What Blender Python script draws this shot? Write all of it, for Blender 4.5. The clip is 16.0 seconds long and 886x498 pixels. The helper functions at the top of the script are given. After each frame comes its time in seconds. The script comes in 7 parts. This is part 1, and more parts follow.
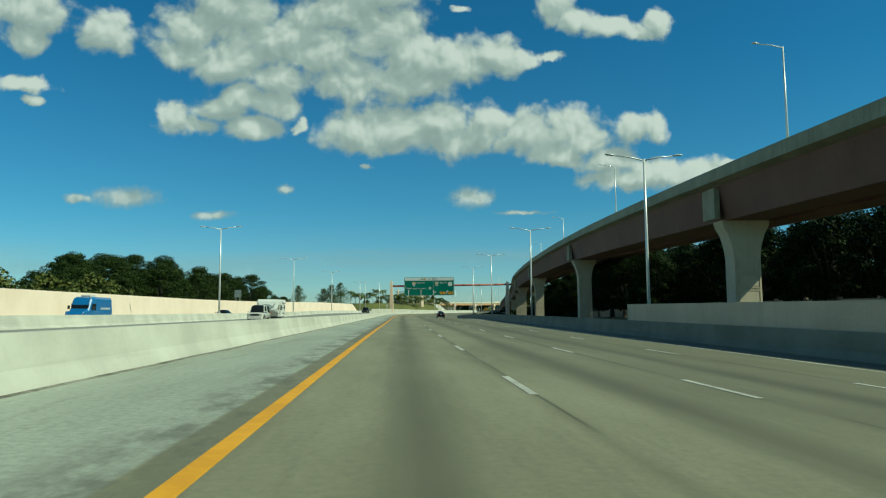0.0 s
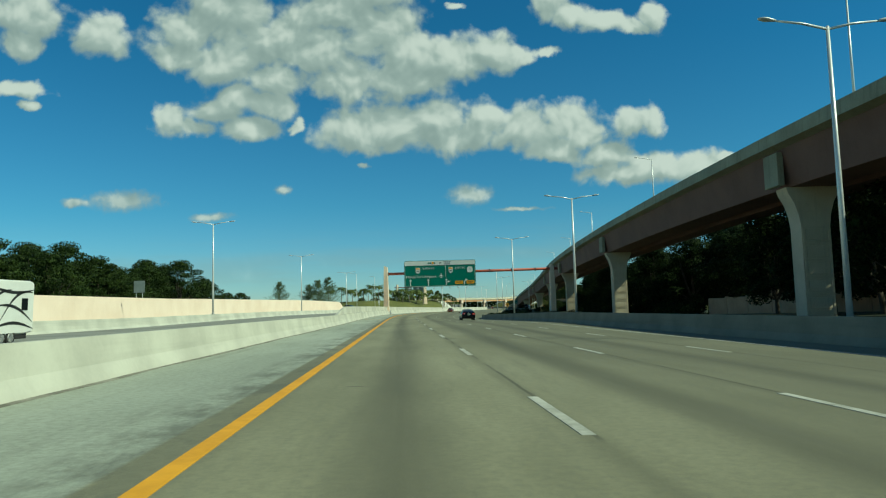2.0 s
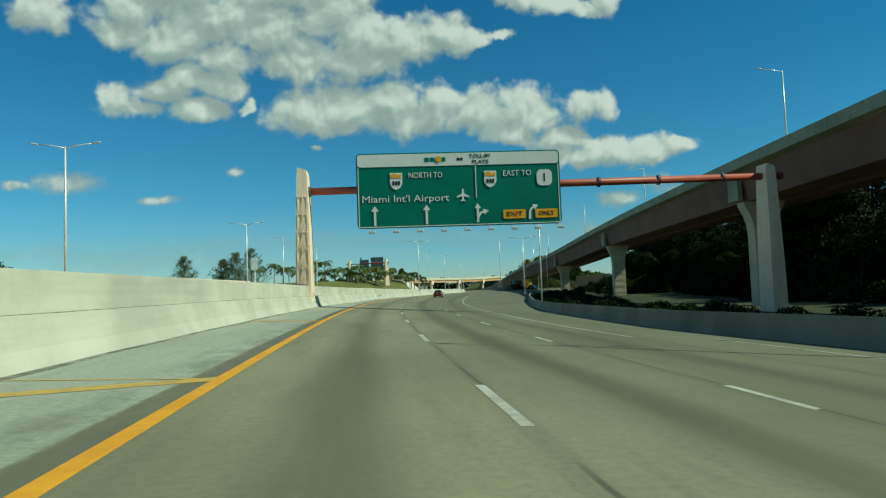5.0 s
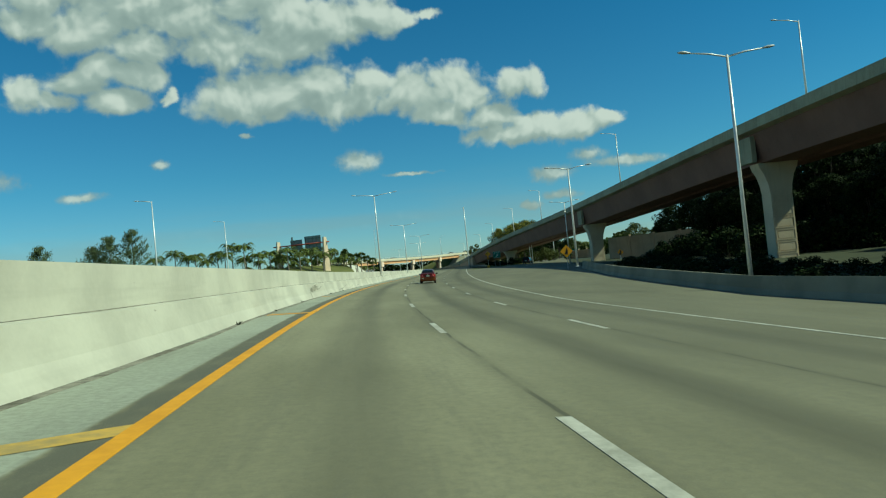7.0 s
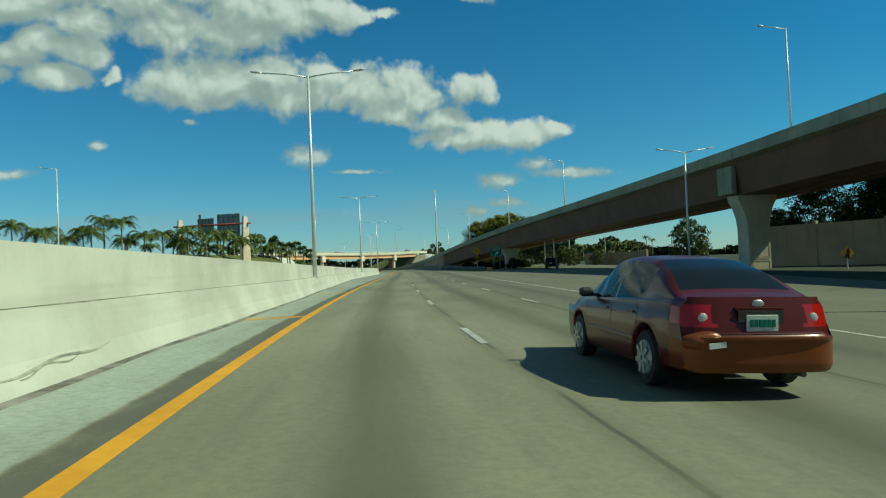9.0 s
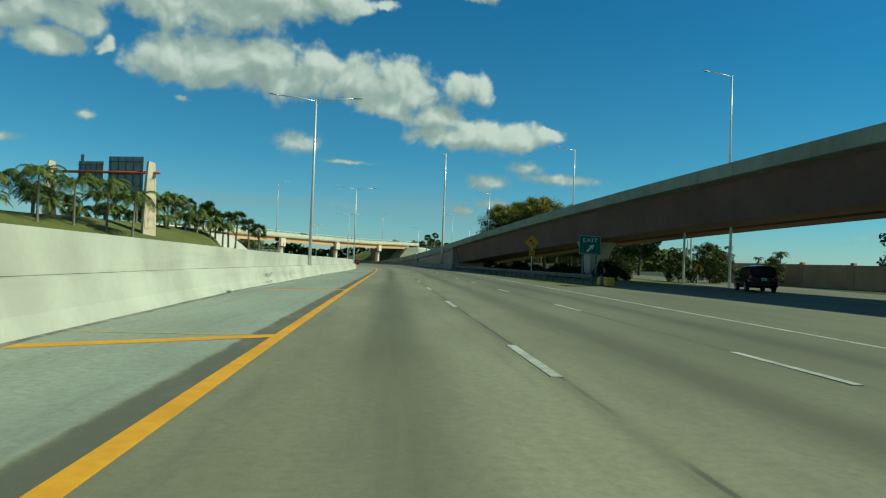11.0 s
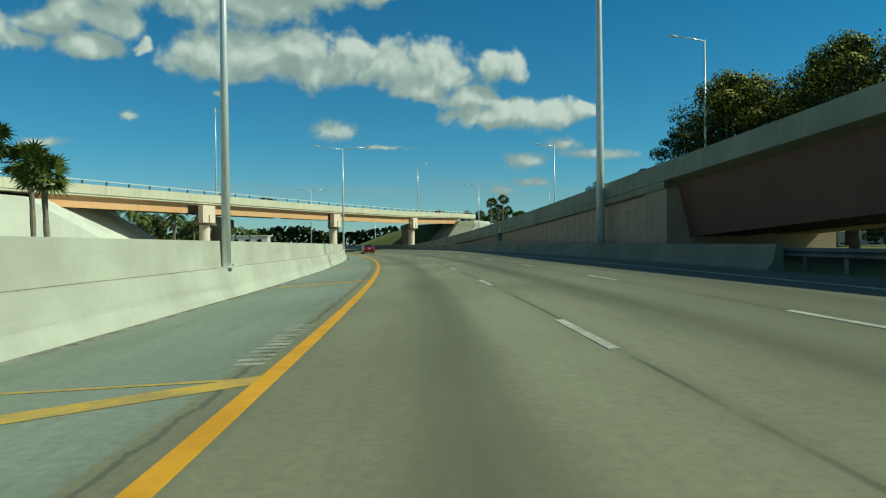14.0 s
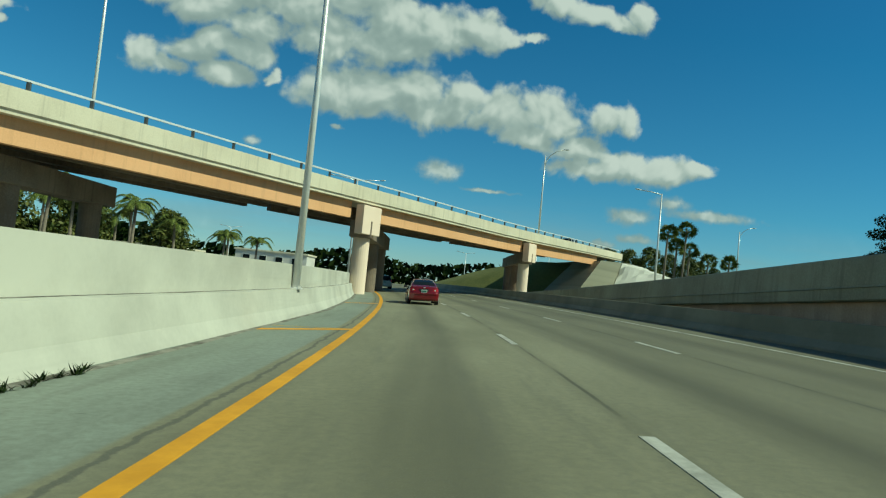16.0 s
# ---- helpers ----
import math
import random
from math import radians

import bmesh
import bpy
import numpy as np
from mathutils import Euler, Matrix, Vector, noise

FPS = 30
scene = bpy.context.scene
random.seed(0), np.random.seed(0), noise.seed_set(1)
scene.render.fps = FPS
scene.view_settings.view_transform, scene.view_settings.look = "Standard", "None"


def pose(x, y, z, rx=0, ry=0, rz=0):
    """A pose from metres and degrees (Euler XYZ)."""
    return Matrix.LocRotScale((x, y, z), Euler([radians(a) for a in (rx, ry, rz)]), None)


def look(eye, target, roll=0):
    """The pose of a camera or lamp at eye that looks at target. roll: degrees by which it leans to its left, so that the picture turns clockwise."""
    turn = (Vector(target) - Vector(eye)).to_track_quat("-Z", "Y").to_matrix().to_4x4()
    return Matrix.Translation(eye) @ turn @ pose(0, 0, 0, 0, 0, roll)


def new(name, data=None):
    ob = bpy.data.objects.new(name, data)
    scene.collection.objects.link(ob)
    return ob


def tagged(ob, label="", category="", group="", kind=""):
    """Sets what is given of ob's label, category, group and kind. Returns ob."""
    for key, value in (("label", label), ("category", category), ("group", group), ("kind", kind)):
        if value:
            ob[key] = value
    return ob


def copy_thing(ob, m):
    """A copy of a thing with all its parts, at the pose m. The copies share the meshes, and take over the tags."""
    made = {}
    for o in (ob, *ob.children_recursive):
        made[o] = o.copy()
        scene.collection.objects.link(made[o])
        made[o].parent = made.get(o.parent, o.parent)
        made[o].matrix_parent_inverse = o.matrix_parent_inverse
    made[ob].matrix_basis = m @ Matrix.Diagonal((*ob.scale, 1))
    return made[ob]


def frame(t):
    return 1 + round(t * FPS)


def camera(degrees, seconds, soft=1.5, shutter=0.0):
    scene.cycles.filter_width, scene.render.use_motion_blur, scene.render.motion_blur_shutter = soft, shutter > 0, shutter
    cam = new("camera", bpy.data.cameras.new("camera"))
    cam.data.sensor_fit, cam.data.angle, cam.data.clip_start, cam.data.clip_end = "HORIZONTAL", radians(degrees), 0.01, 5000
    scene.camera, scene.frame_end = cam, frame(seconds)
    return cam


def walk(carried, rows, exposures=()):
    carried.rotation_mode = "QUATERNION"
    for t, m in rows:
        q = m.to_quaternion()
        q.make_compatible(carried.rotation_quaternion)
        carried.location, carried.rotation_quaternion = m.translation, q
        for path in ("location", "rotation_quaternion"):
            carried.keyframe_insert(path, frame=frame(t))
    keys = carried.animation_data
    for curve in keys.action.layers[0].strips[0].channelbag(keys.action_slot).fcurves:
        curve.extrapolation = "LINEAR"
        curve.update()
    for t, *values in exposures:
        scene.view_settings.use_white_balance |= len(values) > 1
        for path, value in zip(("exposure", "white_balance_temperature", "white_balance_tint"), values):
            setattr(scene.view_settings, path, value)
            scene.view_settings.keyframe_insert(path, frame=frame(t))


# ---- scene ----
cam = camera(66.2, 16.0, 1.2)
PATH = [
    (0, (0.000, 0.000, 1.282), (0.127, 1.988, 1.463), -0.46),
    (0.5, (0.028, 16.240, 1.282), (0.178, 18.233, 1.365), -1.02),
    (1, (0.110, 32.488, 1.282), (0.244, 34.478, 1.429), -1.12),
    (1.5, (0.234, 48.743, 1.282), (0.349, 50.735, 1.427), -1.64),
    (2, (0.381, 65.007, 1.282), (0.510, 66.995, 1.456), -1.55),
    (2.5, (0.528, 81.278, 1.282), (0.657, 83.269, 1.426), 0.80),
    (3, (0.653, 97.558, 1.282), (0.819, 99.544, 1.447), 1.03),
    (3.5, (0.754, 113.845, 1.282), (0.945, 115.829, 1.450), -0.57),
    (4, (0.842, 130.141, 1.282), (1.036, 132.127, 1.425), -0.33),
    (4.5, (0.950, 146.428, 1.282), (1.156, 148.413, 1.412), -1.08),
    (5, (1.120, 162.690, 1.282), (1.378, 164.669, 1.402), -2.07),
    (5.5, (1.409, 178.924, 1.282), (1.735, 180.895, 1.389), -3.34),
    (6, (1.886, 195.129, 1.282), (2.262, 197.091, 1.380), -4.33),
    (6.5, (2.626, 211.299, 1.282), (3.015, 213.260, 1.350), -4.62),
    (7, (3.704, 227.425, 1.282), (4.136, 229.377, 1.337), -5.54),
    (7.5, (5.172, 243.494, 1.282), (5.639, 245.437, 1.358), -3.80),
    (8, (7.064, 259.494, 1.282), (7.572, 261.427, 1.355), -3.69),
    (8.5, (9.396, 275.432, 1.282), (9.950, 277.353, 1.325), -3.77),
    (9, (12.159, 291.319, 1.282), (12.751, 293.229, 1.332), -2.38),
    (9.5, (15.313, 307.152, 1.282), (15.916, 309.058, 1.340), -1.36),
    (10, (18.786, 322.936, 1.282), (19.399, 324.839, 1.336), -0.31),
    (10.5, (22.478, 338.689, 1.282), (23.106, 340.587, 1.329), 1.07),
    (11, (26.295, 354.430, 1.282), (26.934, 356.325, 1.325), 2.13),
    (11.5, (30.174, 370.175, 1.282), (30.792, 372.076, 1.339), 2.18),
    (12, (34.090, 385.929, 1.282), (34.705, 387.832, 1.343), 2.36),
    (12.5, (38.050, 401.694, 1.282), (38.659, 403.598, 1.345), 2.44),
    (13, (42.056, 417.472, 1.282), (42.619, 419.391, 1.330), 2.97),
    (13.5, (46.066, 433.274, 1.282), (46.665, 435.179, 1.401), 1.73),
    (14, (49.990, 449.122, 1.282), (50.514, 451.053, 1.269), -0.65),
    (14.5, (53.694, 465.048, 1.282), (54.116, 467.002, 1.354), 3.66),
    (15, (57.036, 481.078, 1.282), (57.440, 483.036, 1.318), 4.30),
    (15.5, (59.912, 497.222, 1.282), (60.215, 499.195, 1.396), 5.10),
    (16, (62.257, 513.476, 1.282), (62.503, 515.458, 1.385), 5.60),
]
walk(cam, [(t, look(eye, target, roll)) for t, eye, target, roll in PATH], [(0, 0.0, 6200, -20), (7, 0.0, 6200, -20), (16, -0.06, 6200, -20)])

# ---------------------------------------------------------------- sky and sun
SUN_FROM = Vector((0.93, -0.37, 0.92)).normalized()
sun_elevation = math.asin(SUN_FROM.z)
sun = new("sun", bpy.data.lights.new("sun", "SUN"))
sun.data.energy, sun.data.angle, sun.data.color = 4.3, radians(0.53), (1.0, 0.92, 0.74)
sun.matrix_world = look((0, 0, 200), Vector((0, 0, 200)) - SUN_FROM)

# Cumulus: centre and half-size of each heap, as slopes to the side and up, seen along +y.
CLOUD_WEST = [(-0.304, 0.421, 0.056, 0.043),
    (-0.323, 0.384, 0.042, 0.024),
    (-0.244, 0.45, 0.065, 0.052),
    (-0.246, 0.368, 0.05, 0.032),
    (-0.174, 0.407, 0.066, 0.052),
    (-0.107, 0.387, 0.058, 0.045),
    (-0.091, 0.463, 0.072, 0.044),
    (-0.019, 0.425, 0.055, 0.046),
    (-0.181, 0.341, 0.048, 0.027),
    (-0.233, 0.317, 0.036, 0.02),
    (0.027, 0.386, 0.056, 0.04),
    (0.083, 0.377, 0.056, 0.035),
    (0.149, 0.385, 0.042, 0.03),
    (0.184, 0.383, 0.025, 0.016),
    (0.019, 0.348, 0.073, 0.028),
    (-0.065, 0.339, 0.063, 0.029),
    (-0.224, 0.512, 0.091, 0.044),
    (-0.125, 0.526, 0.093, 0.049),
    (-0.024, 0.502, 0.069, 0.045)]
CLOUD_EAST = [(-0.065, 0.268, 0.06, 0.029),
    (0.001, 0.275, 0.063, 0.036),
    (0.056, 0.278, 0.049, 0.036),
    (0.127, 0.279, 0.036, 0.035),
    (0.077, 0.253, 0.064, 0.022),
    (0.189, 0.272, 0.051, 0.032),
    (0.255, 0.281, 0.051, 0.028),
    (0.281, 0.26, 0.037, 0.028),
    (0.241, 0.238, 0.04, 0.019),
    (0.316, 0.228, 0.049, 0.021),
    (0.337, 0.196, 0.058, 0.018),
    (0.396, 0.212, 0.059, 0.023),
    (0.459, 0.21, 0.055, 0.024),
    (0.509, 0.212, 0.033, 0.016)]
CLOUD_PUFFS = [(-0.262, 0.3, 0.034, 0.02),
    (-0.188, 0.305, 0.034, 0.02),
    (-0.326, 0.286, 0.028, 0.023),
    (-0.291, 0.274, 0.025, 0.015),
    (-0.22, 0.269, 0.037, 0.019),
    (-0.154, 0.281, 0.01, 0.012),
    (0.35, 0.278, 0.027, 0.02),
    (0.39, 0.283, 0.025, 0.023),
    (0.236, 0.389, 0.023, 0.009),
    (0.242, 0.47, 0.034, 0.027),
    (0.277, 0.447, 0.036, 0.02),
    (0.326, 0.437, 0.038, 0.016),
    (0.371, 0.43, 0.026, 0.011),
    (0.406, 0.445, 0.022, 0.02),
    (0.092, 0.461, 0.014, 0.008),
    (-0.536, 0.446, 0.06, 0.036),
    (-0.55, 0.406, 0.032, 0.021),
    (-0.432, 0.417, 0.041, 0.033),
    (-0.543, 0.334, 0.041, 0.015),
    (-0.53, 0.309, 0.016, 0.008)]
CLOUD_LOW = [(-0.395, 0.167, 0.042, 0.013),
    (-0.464, 0.165, 0.018, 0.006),
    (-0.167, 0.18, 0.011, 0.007),
    (-0.27, 0.141, 0.024, 0.006),
    (0.108, 0.168, 0.027, 0.014),
    (-0.05, 0.214, 0.008, 0.004),
    (0.183, 0.146, 0.033, 0.003),
    (0.406, 0.131, 0.031, 0.012),
    (0.474, 0.159, 0.026, 0.01),
    (0.543, 0.145, 0.064, 0.008),
    (0.419, 0.097, 0.029, 0.007),
    (0.372, 0.084, 0.021, 0.007)]


def sky_world():
    w = bpy.data.worlds.new("sky")
    scene.world = w
    w.use_nodes = True
    t = w.node_tree
    t.nodes.clear()

    def node(kind, **kw):
        n = t.nodes.new(kind)
        for k, v in kw.items():
            if k == "operation":
                n.operation = v
            elif k == "blend":
                n.blend_type = v
            elif k.startswith("i"):
                n.inputs[int(k[1:])].default_value = v
        return n

    def wire(a, b, slot=0, out=0):
        t.links.new(a.outputs[out], b.inputs[slot])
        return b

    sky = node("ShaderNodeTexSky")
    sky.sky_type, sky.sun_disc = "NISHITA", False
    sky.sun_elevation = sun_elevation
    sky.sun_rotation = math.atan2(SUN_FROM.x, SUN_FROM.y)
    sky.air_density, sky.dust_density, sky.ozone_density = 1.0, 0.15, 4.0
    where = node("ShaderNodeTexCoord")
    apart = wire(where, node("ShaderNodeSeparateXYZ"))
    ahead = node("ShaderNodeMath", operation="MAXIMUM", i1=0.12)
    t.links.new(apart.outputs[1], ahead.inputs[0])
    u = node("ShaderNodeMath", operation="DIVIDE")
    v = node("ShaderNodeMath", operation="DIVIDE")
    for n, k in ((u, 0), (v, 2)):
        t.links.new(apart.outputs[k], n.inputs[0])
        t.links.new(ahead.outputs[0], n.inputs[1])
    flat = node("ShaderNodeCombineXYZ")
    wire(u, flat, 0)
    wire(v, flat, 1)
    # ragged outlines: the place is pushed about by noise before it is compared with the heaps
    def pushed(place, scale, detail, rough, amount):
        n = node("ShaderNodeTexNoise")
        n.noise_dimensions = "2D"
        wire(place, n)
        n.inputs["Scale"].default_value, n.inputs["Detail"].default_value, n.inputs["Roughness"].default_value = scale, detail, rough
        mid = node("ShaderNodeVectorMath", operation="SUBTRACT", i1=(0.5, 0.5, 0.5))
        t.links.new(n.outputs["Color"], mid.inputs[0])
        small = node("ShaderNodeVectorMath", operation="MULTIPLY", i1=amount)
        wire(mid, small)
        moved = node("ShaderNodeVectorMath", operation="ADD")
        wire(place, moved, 0)
        wire(small, moved, 1)
        return moved

    def heaps(place, soft, clouds):
        total = None
        for cu, cv, a, b in clouds:
            off = node("ShaderNodeVectorMath", operation="SUBTRACT", i1=(cu, cv, 0))
            wire(place, off)
            scaled = node("ShaderNodeVectorMath", operation="MULTIPLY", i1=(1 / a, 1 / b, 0))
            wire(off, scaled)
            far = node("ShaderNodeVectorMath", operation="LENGTH")
            wire(scaled, far)
            if total is None:
                total, slot = far, 1
            else:
                low = node("ShaderNodeMath", operation="SMOOTH_MIN", i2=soft)
                t.links.new(total.outputs[slot], low.inputs[0])
                t.links.new(far.outputs[1], low.inputs[1])
                total, slot = low, 0
        return total

    def plain(place, du, dv, scale, detail, rough):
        at = node("ShaderNodeVectorMath", operation="ADD", i1=(du, dv, 0))
        wire(place, at)
        n = node("ShaderNodeTexNoise")
        n.noise_dimensions = "2D"
        wire(at, n)
        n.inputs["Scale"].default_value, n.inputs["Detail"].default_value, n.inputs["Roughness"].default_value = scale, detail, rough
        return n

    def billows(place, du, dv, scale, detail):
        """Rounded heads: high in the middle of each lump, low in the folds between."""
        at = node("ShaderNodeVectorMath", operation="ADD", i1=(du, dv, 0))
        wire(place, at)
        n = node("ShaderNodeTexVoronoi")
        n.voronoi_dimensions, n.feature = "2D", "SMOOTH_F1"
        wire(at, n)
        n.inputs["Scale"].default_value, n.inputs["Detail"].default_value, n.inputs["Roughness"].default_value = scale, detail, 0.55
        n.inputs["Smoothness"].default_value = 0.35
        return n

    coarse = pushed(flat, 9.0, 2.0, 0.5, (0.045, 0.03, 0))
    ragged = pushed(coarse, 30.0, 5.0, 0.6, (0.022, 0.016, 0))
    large = CLOUD_WEST + CLOUD_EAST + CLOUD_PUFFS
    here = heaps(ragged, 0.4, large)
    up = node("ShaderNodeVectorMath", operation="ADD", i1=(0.012, 0.03, 0))
    wire(coarse, up)
    there = heaps(up, 0.5, large)
    wisps = heaps(pushed(flat, 42.0, 4.0, 0.6, (0.022, 0.01, 0)), 0.4, CLOUD_LOW)
    fine = plain(flat, 0, 0, 40.0, 6.0, 0.62)
    heads, heads_up = billows(coarse, 0, 0, 21.0, 2.0), billows(coarse, 0.006, 0.014, 21.0, 2.0)
    body = node("ShaderNodeMath", operation="SUBTRACT", i0=1.42)
    t.links.new(here.outputs[0], body.inputs[1])
    lumpy = node("ShaderNodeMath", operation="MULTIPLY_ADD", i1=-0.5, i2=0.17)
    wire(heads, lumpy)
    rough = node("ShaderNodeMath", operation="MULTIPLY_ADD", i1=0.6, i2=-0.3)
    wire(fine, rough)
    dense = node("ShaderNodeMath", operation="ADD")
    wire(body, dense, 0)
    wire(rough, dense, 1)
    dense_ = node("ShaderNodeMath", operation="ADD")
    wire(dense, dense_, 0)
    wire(lumpy, dense_, 1)
    mask = node("ShaderNodeMapRange")
    mask.interpolation_type = "SMOOTHSTEP"
    wire(dense_, mask)
    mask.inputs[1].default_value, mask.inputs[2].default_value, mask.inputs[4].default_value = -0.1, 0.5, 0.97
    # tops towards the sun are bright, undersides and folds grey
    slope = node("ShaderNodeMath", operation="SUBTRACT")
    wire(there, slope, 0)
    wire(here, slope, 1)
    relief_ = node("ShaderNodeMath", operation="SUBTRACT")
    wire(heads_up, relief_, 0)
    wire(heads, relief_, 1)
    both = node("ShaderNodeMath", operation="MULTIPLY_ADD", i1=1.1)
    wire(relief_, both, 0)
    wire(slope, both, 2)
    broad = plain(coarse, 0.4, 0.2, 13.0, 5.0, 0.6)
    toned = node("ShaderNodeMath", operation="MULTIPLY_ADD", i1=1.3)
    wire(broad, toned, 0)
    wire(both, toned, 2)
    frayed = node("ShaderNodeMath", operation="MULTIPLY_ADD", i1=1.1)
    wire(fine, frayed, 0)
    wire(wisps, frayed, 2)
    thin_mask = node("ShaderNodeMapRange")
    thin_mask.interpolation_type = "SMOOTHSTEP"
    wire(frayed, thin_mask)
    thin_mask.inputs[1].default_value, thin_mask.inputs[2].default_value, thin_mask.inputs[3].default_value, thin_mask.inputs[4].default_value = 0.95, 2.1, 0.88, 0.0
    lit = node("ShaderNodeMath", operation="MULTIPLY_ADD", i1=1.5)
    wire(thin_mask, lit, 0)
    wire(toned, lit, 2)
    shade = node("ShaderNodeMapRange")
    shade.interpolation_type = "SMOOTHSTEP"
    wire(lit, shade)
    shade.inputs[1].default_value, shade.inputs[2].default_value = -0.25, 2.0
    ramp = node("ShaderNodeValToRGB")
    wire(shade, ramp)
    e = ramp.color_ramp.elements
    e[0].position, e[0].color = 0.0, (4.3, 4.9, 4.9, 1)
    e[1].position, e[1].color = 1.0, (9.4, 9.2, 8.9, 1)
    mid_tone = e.new(0.45)
    mid_tone.color = (5.7, 6.2, 6.1, 1)
    mix = node("ShaderNodeMix")
    mix.data_type = "RGBA"
    veil_at = node("ShaderNodeVectorMath", operation="MULTIPLY", i1=(2.2, 15.0, 1.0))
    wire(flat, veil_at)
    veil = plain(veil_at, 3.1, 0.4, 1.0, 5.0, 0.55)
    thin = node("ShaderNodeMapRange")
    thin.interpolation_type = "SMOOTHSTEP"
    wire(veil, thin)
    thin.inputs[1].default_value, thin.inputs[2].default_value, thin.inputs[4].default_value = 0.46, 0.74, 0.3
    low_only = node("ShaderNodeMapRange")
    low_only.interpolation_type = "SMOOTHSTEP"
    wire(v, low_only)
    low_only.inputs[1].default_value, low_only.inputs[2].default_value, low_only.inputs[3].default_value, low_only.inputs[4].default_value = 0.05, 0.17, 1.0, 0.0
    veiled = node("ShaderNodeMath", operation="MULTIPLY")
    wire(thin, veiled, 0)
    wire(low_only, veiled, 1)
    clouded = node("ShaderNodeMath", operation="MAXIMUM")
    wire(mask, clouded, 0)
    wire(thin_mask, clouded, 1)
    cover = node("ShaderNodeMath", operation="MAXIMUM")
    wire(clouded, cover, 0)
    wire(veiled, cover, 1)
    t.links.new(cover.outputs[0], mix.inputs[0])
    deep = node("ShaderNodeMix")
    deep.data_type, deep.blend_type = "RGBA", "MULTIPLY"
    deep.inputs[0].default_value = 1.0
    t.links.new(sky.outputs[0], deep.inputs[6])
    pale = node("ShaderNodeMapRange")
    wire(v, pale)
    pale.inputs[1].default_value, pale.inputs[2].default_value = 0.0, 1.6
    air = node("ShaderNodeValToRGB")
    wire(pale, air)
    a = air.color_ramp.elements
    a[0].position, a[0].color = 0.0, (0.88, 1.09, 1.33, 1)
    a[1].position, a[1].color = 0.75, (0.75, 0.9, 0.98, 1)
    for place, tone in ((0.095, (0.54, 1.04, 1.27, 1)), (0.27, (0.36, 0.965, 1.25, 1)), (0.38, (0.36, 0.94, 1.28, 1))):
        a.new(place).color = tone
    t.links.new(air.outputs[0], deep.inputs[7])
    t.links.new(deep.outputs[2], mix.inputs[6])
    t.links.new(ramp.outputs[0], mix.inputs[7])
    back = node("ShaderNodeBackground")
    t.links.new(mix.outputs[2], back.inputs[0])
    back.inputs[1].default_value = 0.07
    out = node("ShaderNodeOutputWorld")
    wire(back, out)


sky_world()


# ---------------------------------------------------------------- the road's line
# s: metres along the yellow edge line, l: metres to its right, z: metres above the pavement there.
S_KNOTS = np.arange(-120.0, 721.0, 40.0)
X_KNOTS = np.array([-1.3, -1.5, -1.55, -1.59, -1.61, -1.46, -1.37, -1.11, -0.03, 2.83, 8.2, 16.05, 25.44, 35.21, 45.07, 54.09, 60.56, 63.89, 63.9, 61.0, 55.2, 47.5])
Y_KNOTS = np.array([-120, -80, -40, 0, 40, 80, 120, 160, 200.07, 240.08, 279.84, 319.17, 358.09, 396.84, 435.56, 474.46, 513.79, 553.48, 593.32, 633.2, 672.8, 712.0])
BANK_S = [-120, 0, 65, 130, 195, 260, 325, 390, 455, 520, 720]
BANK = [-0.037, -0.037, -0.02, -0.02, -0.07, -0.081, -0.02, 0.006, 0.022, 0.038, 0.038]


def spline(xk, yk):
    """A natural cubic through the knots, as a function."""
    n, h = len(xk), np.diff(xk)
    a, b = np.eye(n), np.zeros(n)
    for i in range(1, n - 1):
        a[i, i - 1:i + 2] = h[i - 1], 2 * (h[i - 1] + h[i]), h[i]
        b[i] = 6 * ((yk[i + 1] - yk[i]) / h[i] - (yk[i] - yk[i - 1]) / h[i - 1])
    m = np.linalg.solve(a, b)

    def at(x):
        i = int(np.clip(np.searchsorted(xk, x) - 1, 0, n - 2))
        u, d = x - xk[i], h[i]
        return float(yk[i] + u * ((yk[i + 1] - yk[i]) / d - d * (2 * m[i] + m[i + 1]) / 6) + u * u * m[i] / 2 + u ** 3 * (m[i + 1] - m[i]) / (6 * d))
    return at


road_x, road_y = spline(S_KNOTS, X_KNOTS), spline(S_KNOTS, Y_KNOTS)


def heading(s):
    """The road's direction at s, in radians to the left of +y."""
    return math.atan2(-(road_x(s + 0.5) - road_x(s - 0.5)), road_y(s + 0.5) - road_y(s - 0.5))


def R(s, l, z=0.0):
    a = heading(s)
    return Vector((road_x(s) + l * math.cos(a), road_y(s) + l * math.sin(a), z + float(np.interp(s, BANK_S, BANK)) * min(max(l - 1.58, -8), 20)))


def at_road(s, l, z=0.0, turn=0.0):
    """A pose standing upright at a place by the road, facing along it (+y ahead)."""
    return Matrix.Translation(R(s, l, z)) @ Matrix.Rotation(heading(s) + radians(turn), 4, "Z")


FLY_S = [-60, 0, 60, 120, 180, 240, 300, 360, 420, 480, 540, 600]
FLY_L = [28, 27.2, 26.5, 30.0, 33.7, 36.6, 36.8, 31, 23.2, 15.7, 15.2, 16.3]
FLY_Z = [11.2, 11.8, 12.5, 13.7, 13.4, 12.7, 12.2, 10.3, 8.75, 6.0, 3.5, 0.9]
fly_l, fly_z = spline(np.array(FLY_S, float), np.array(FLY_L, float)), spline(np.array(FLY_S, float), np.array(FLY_Z, float))


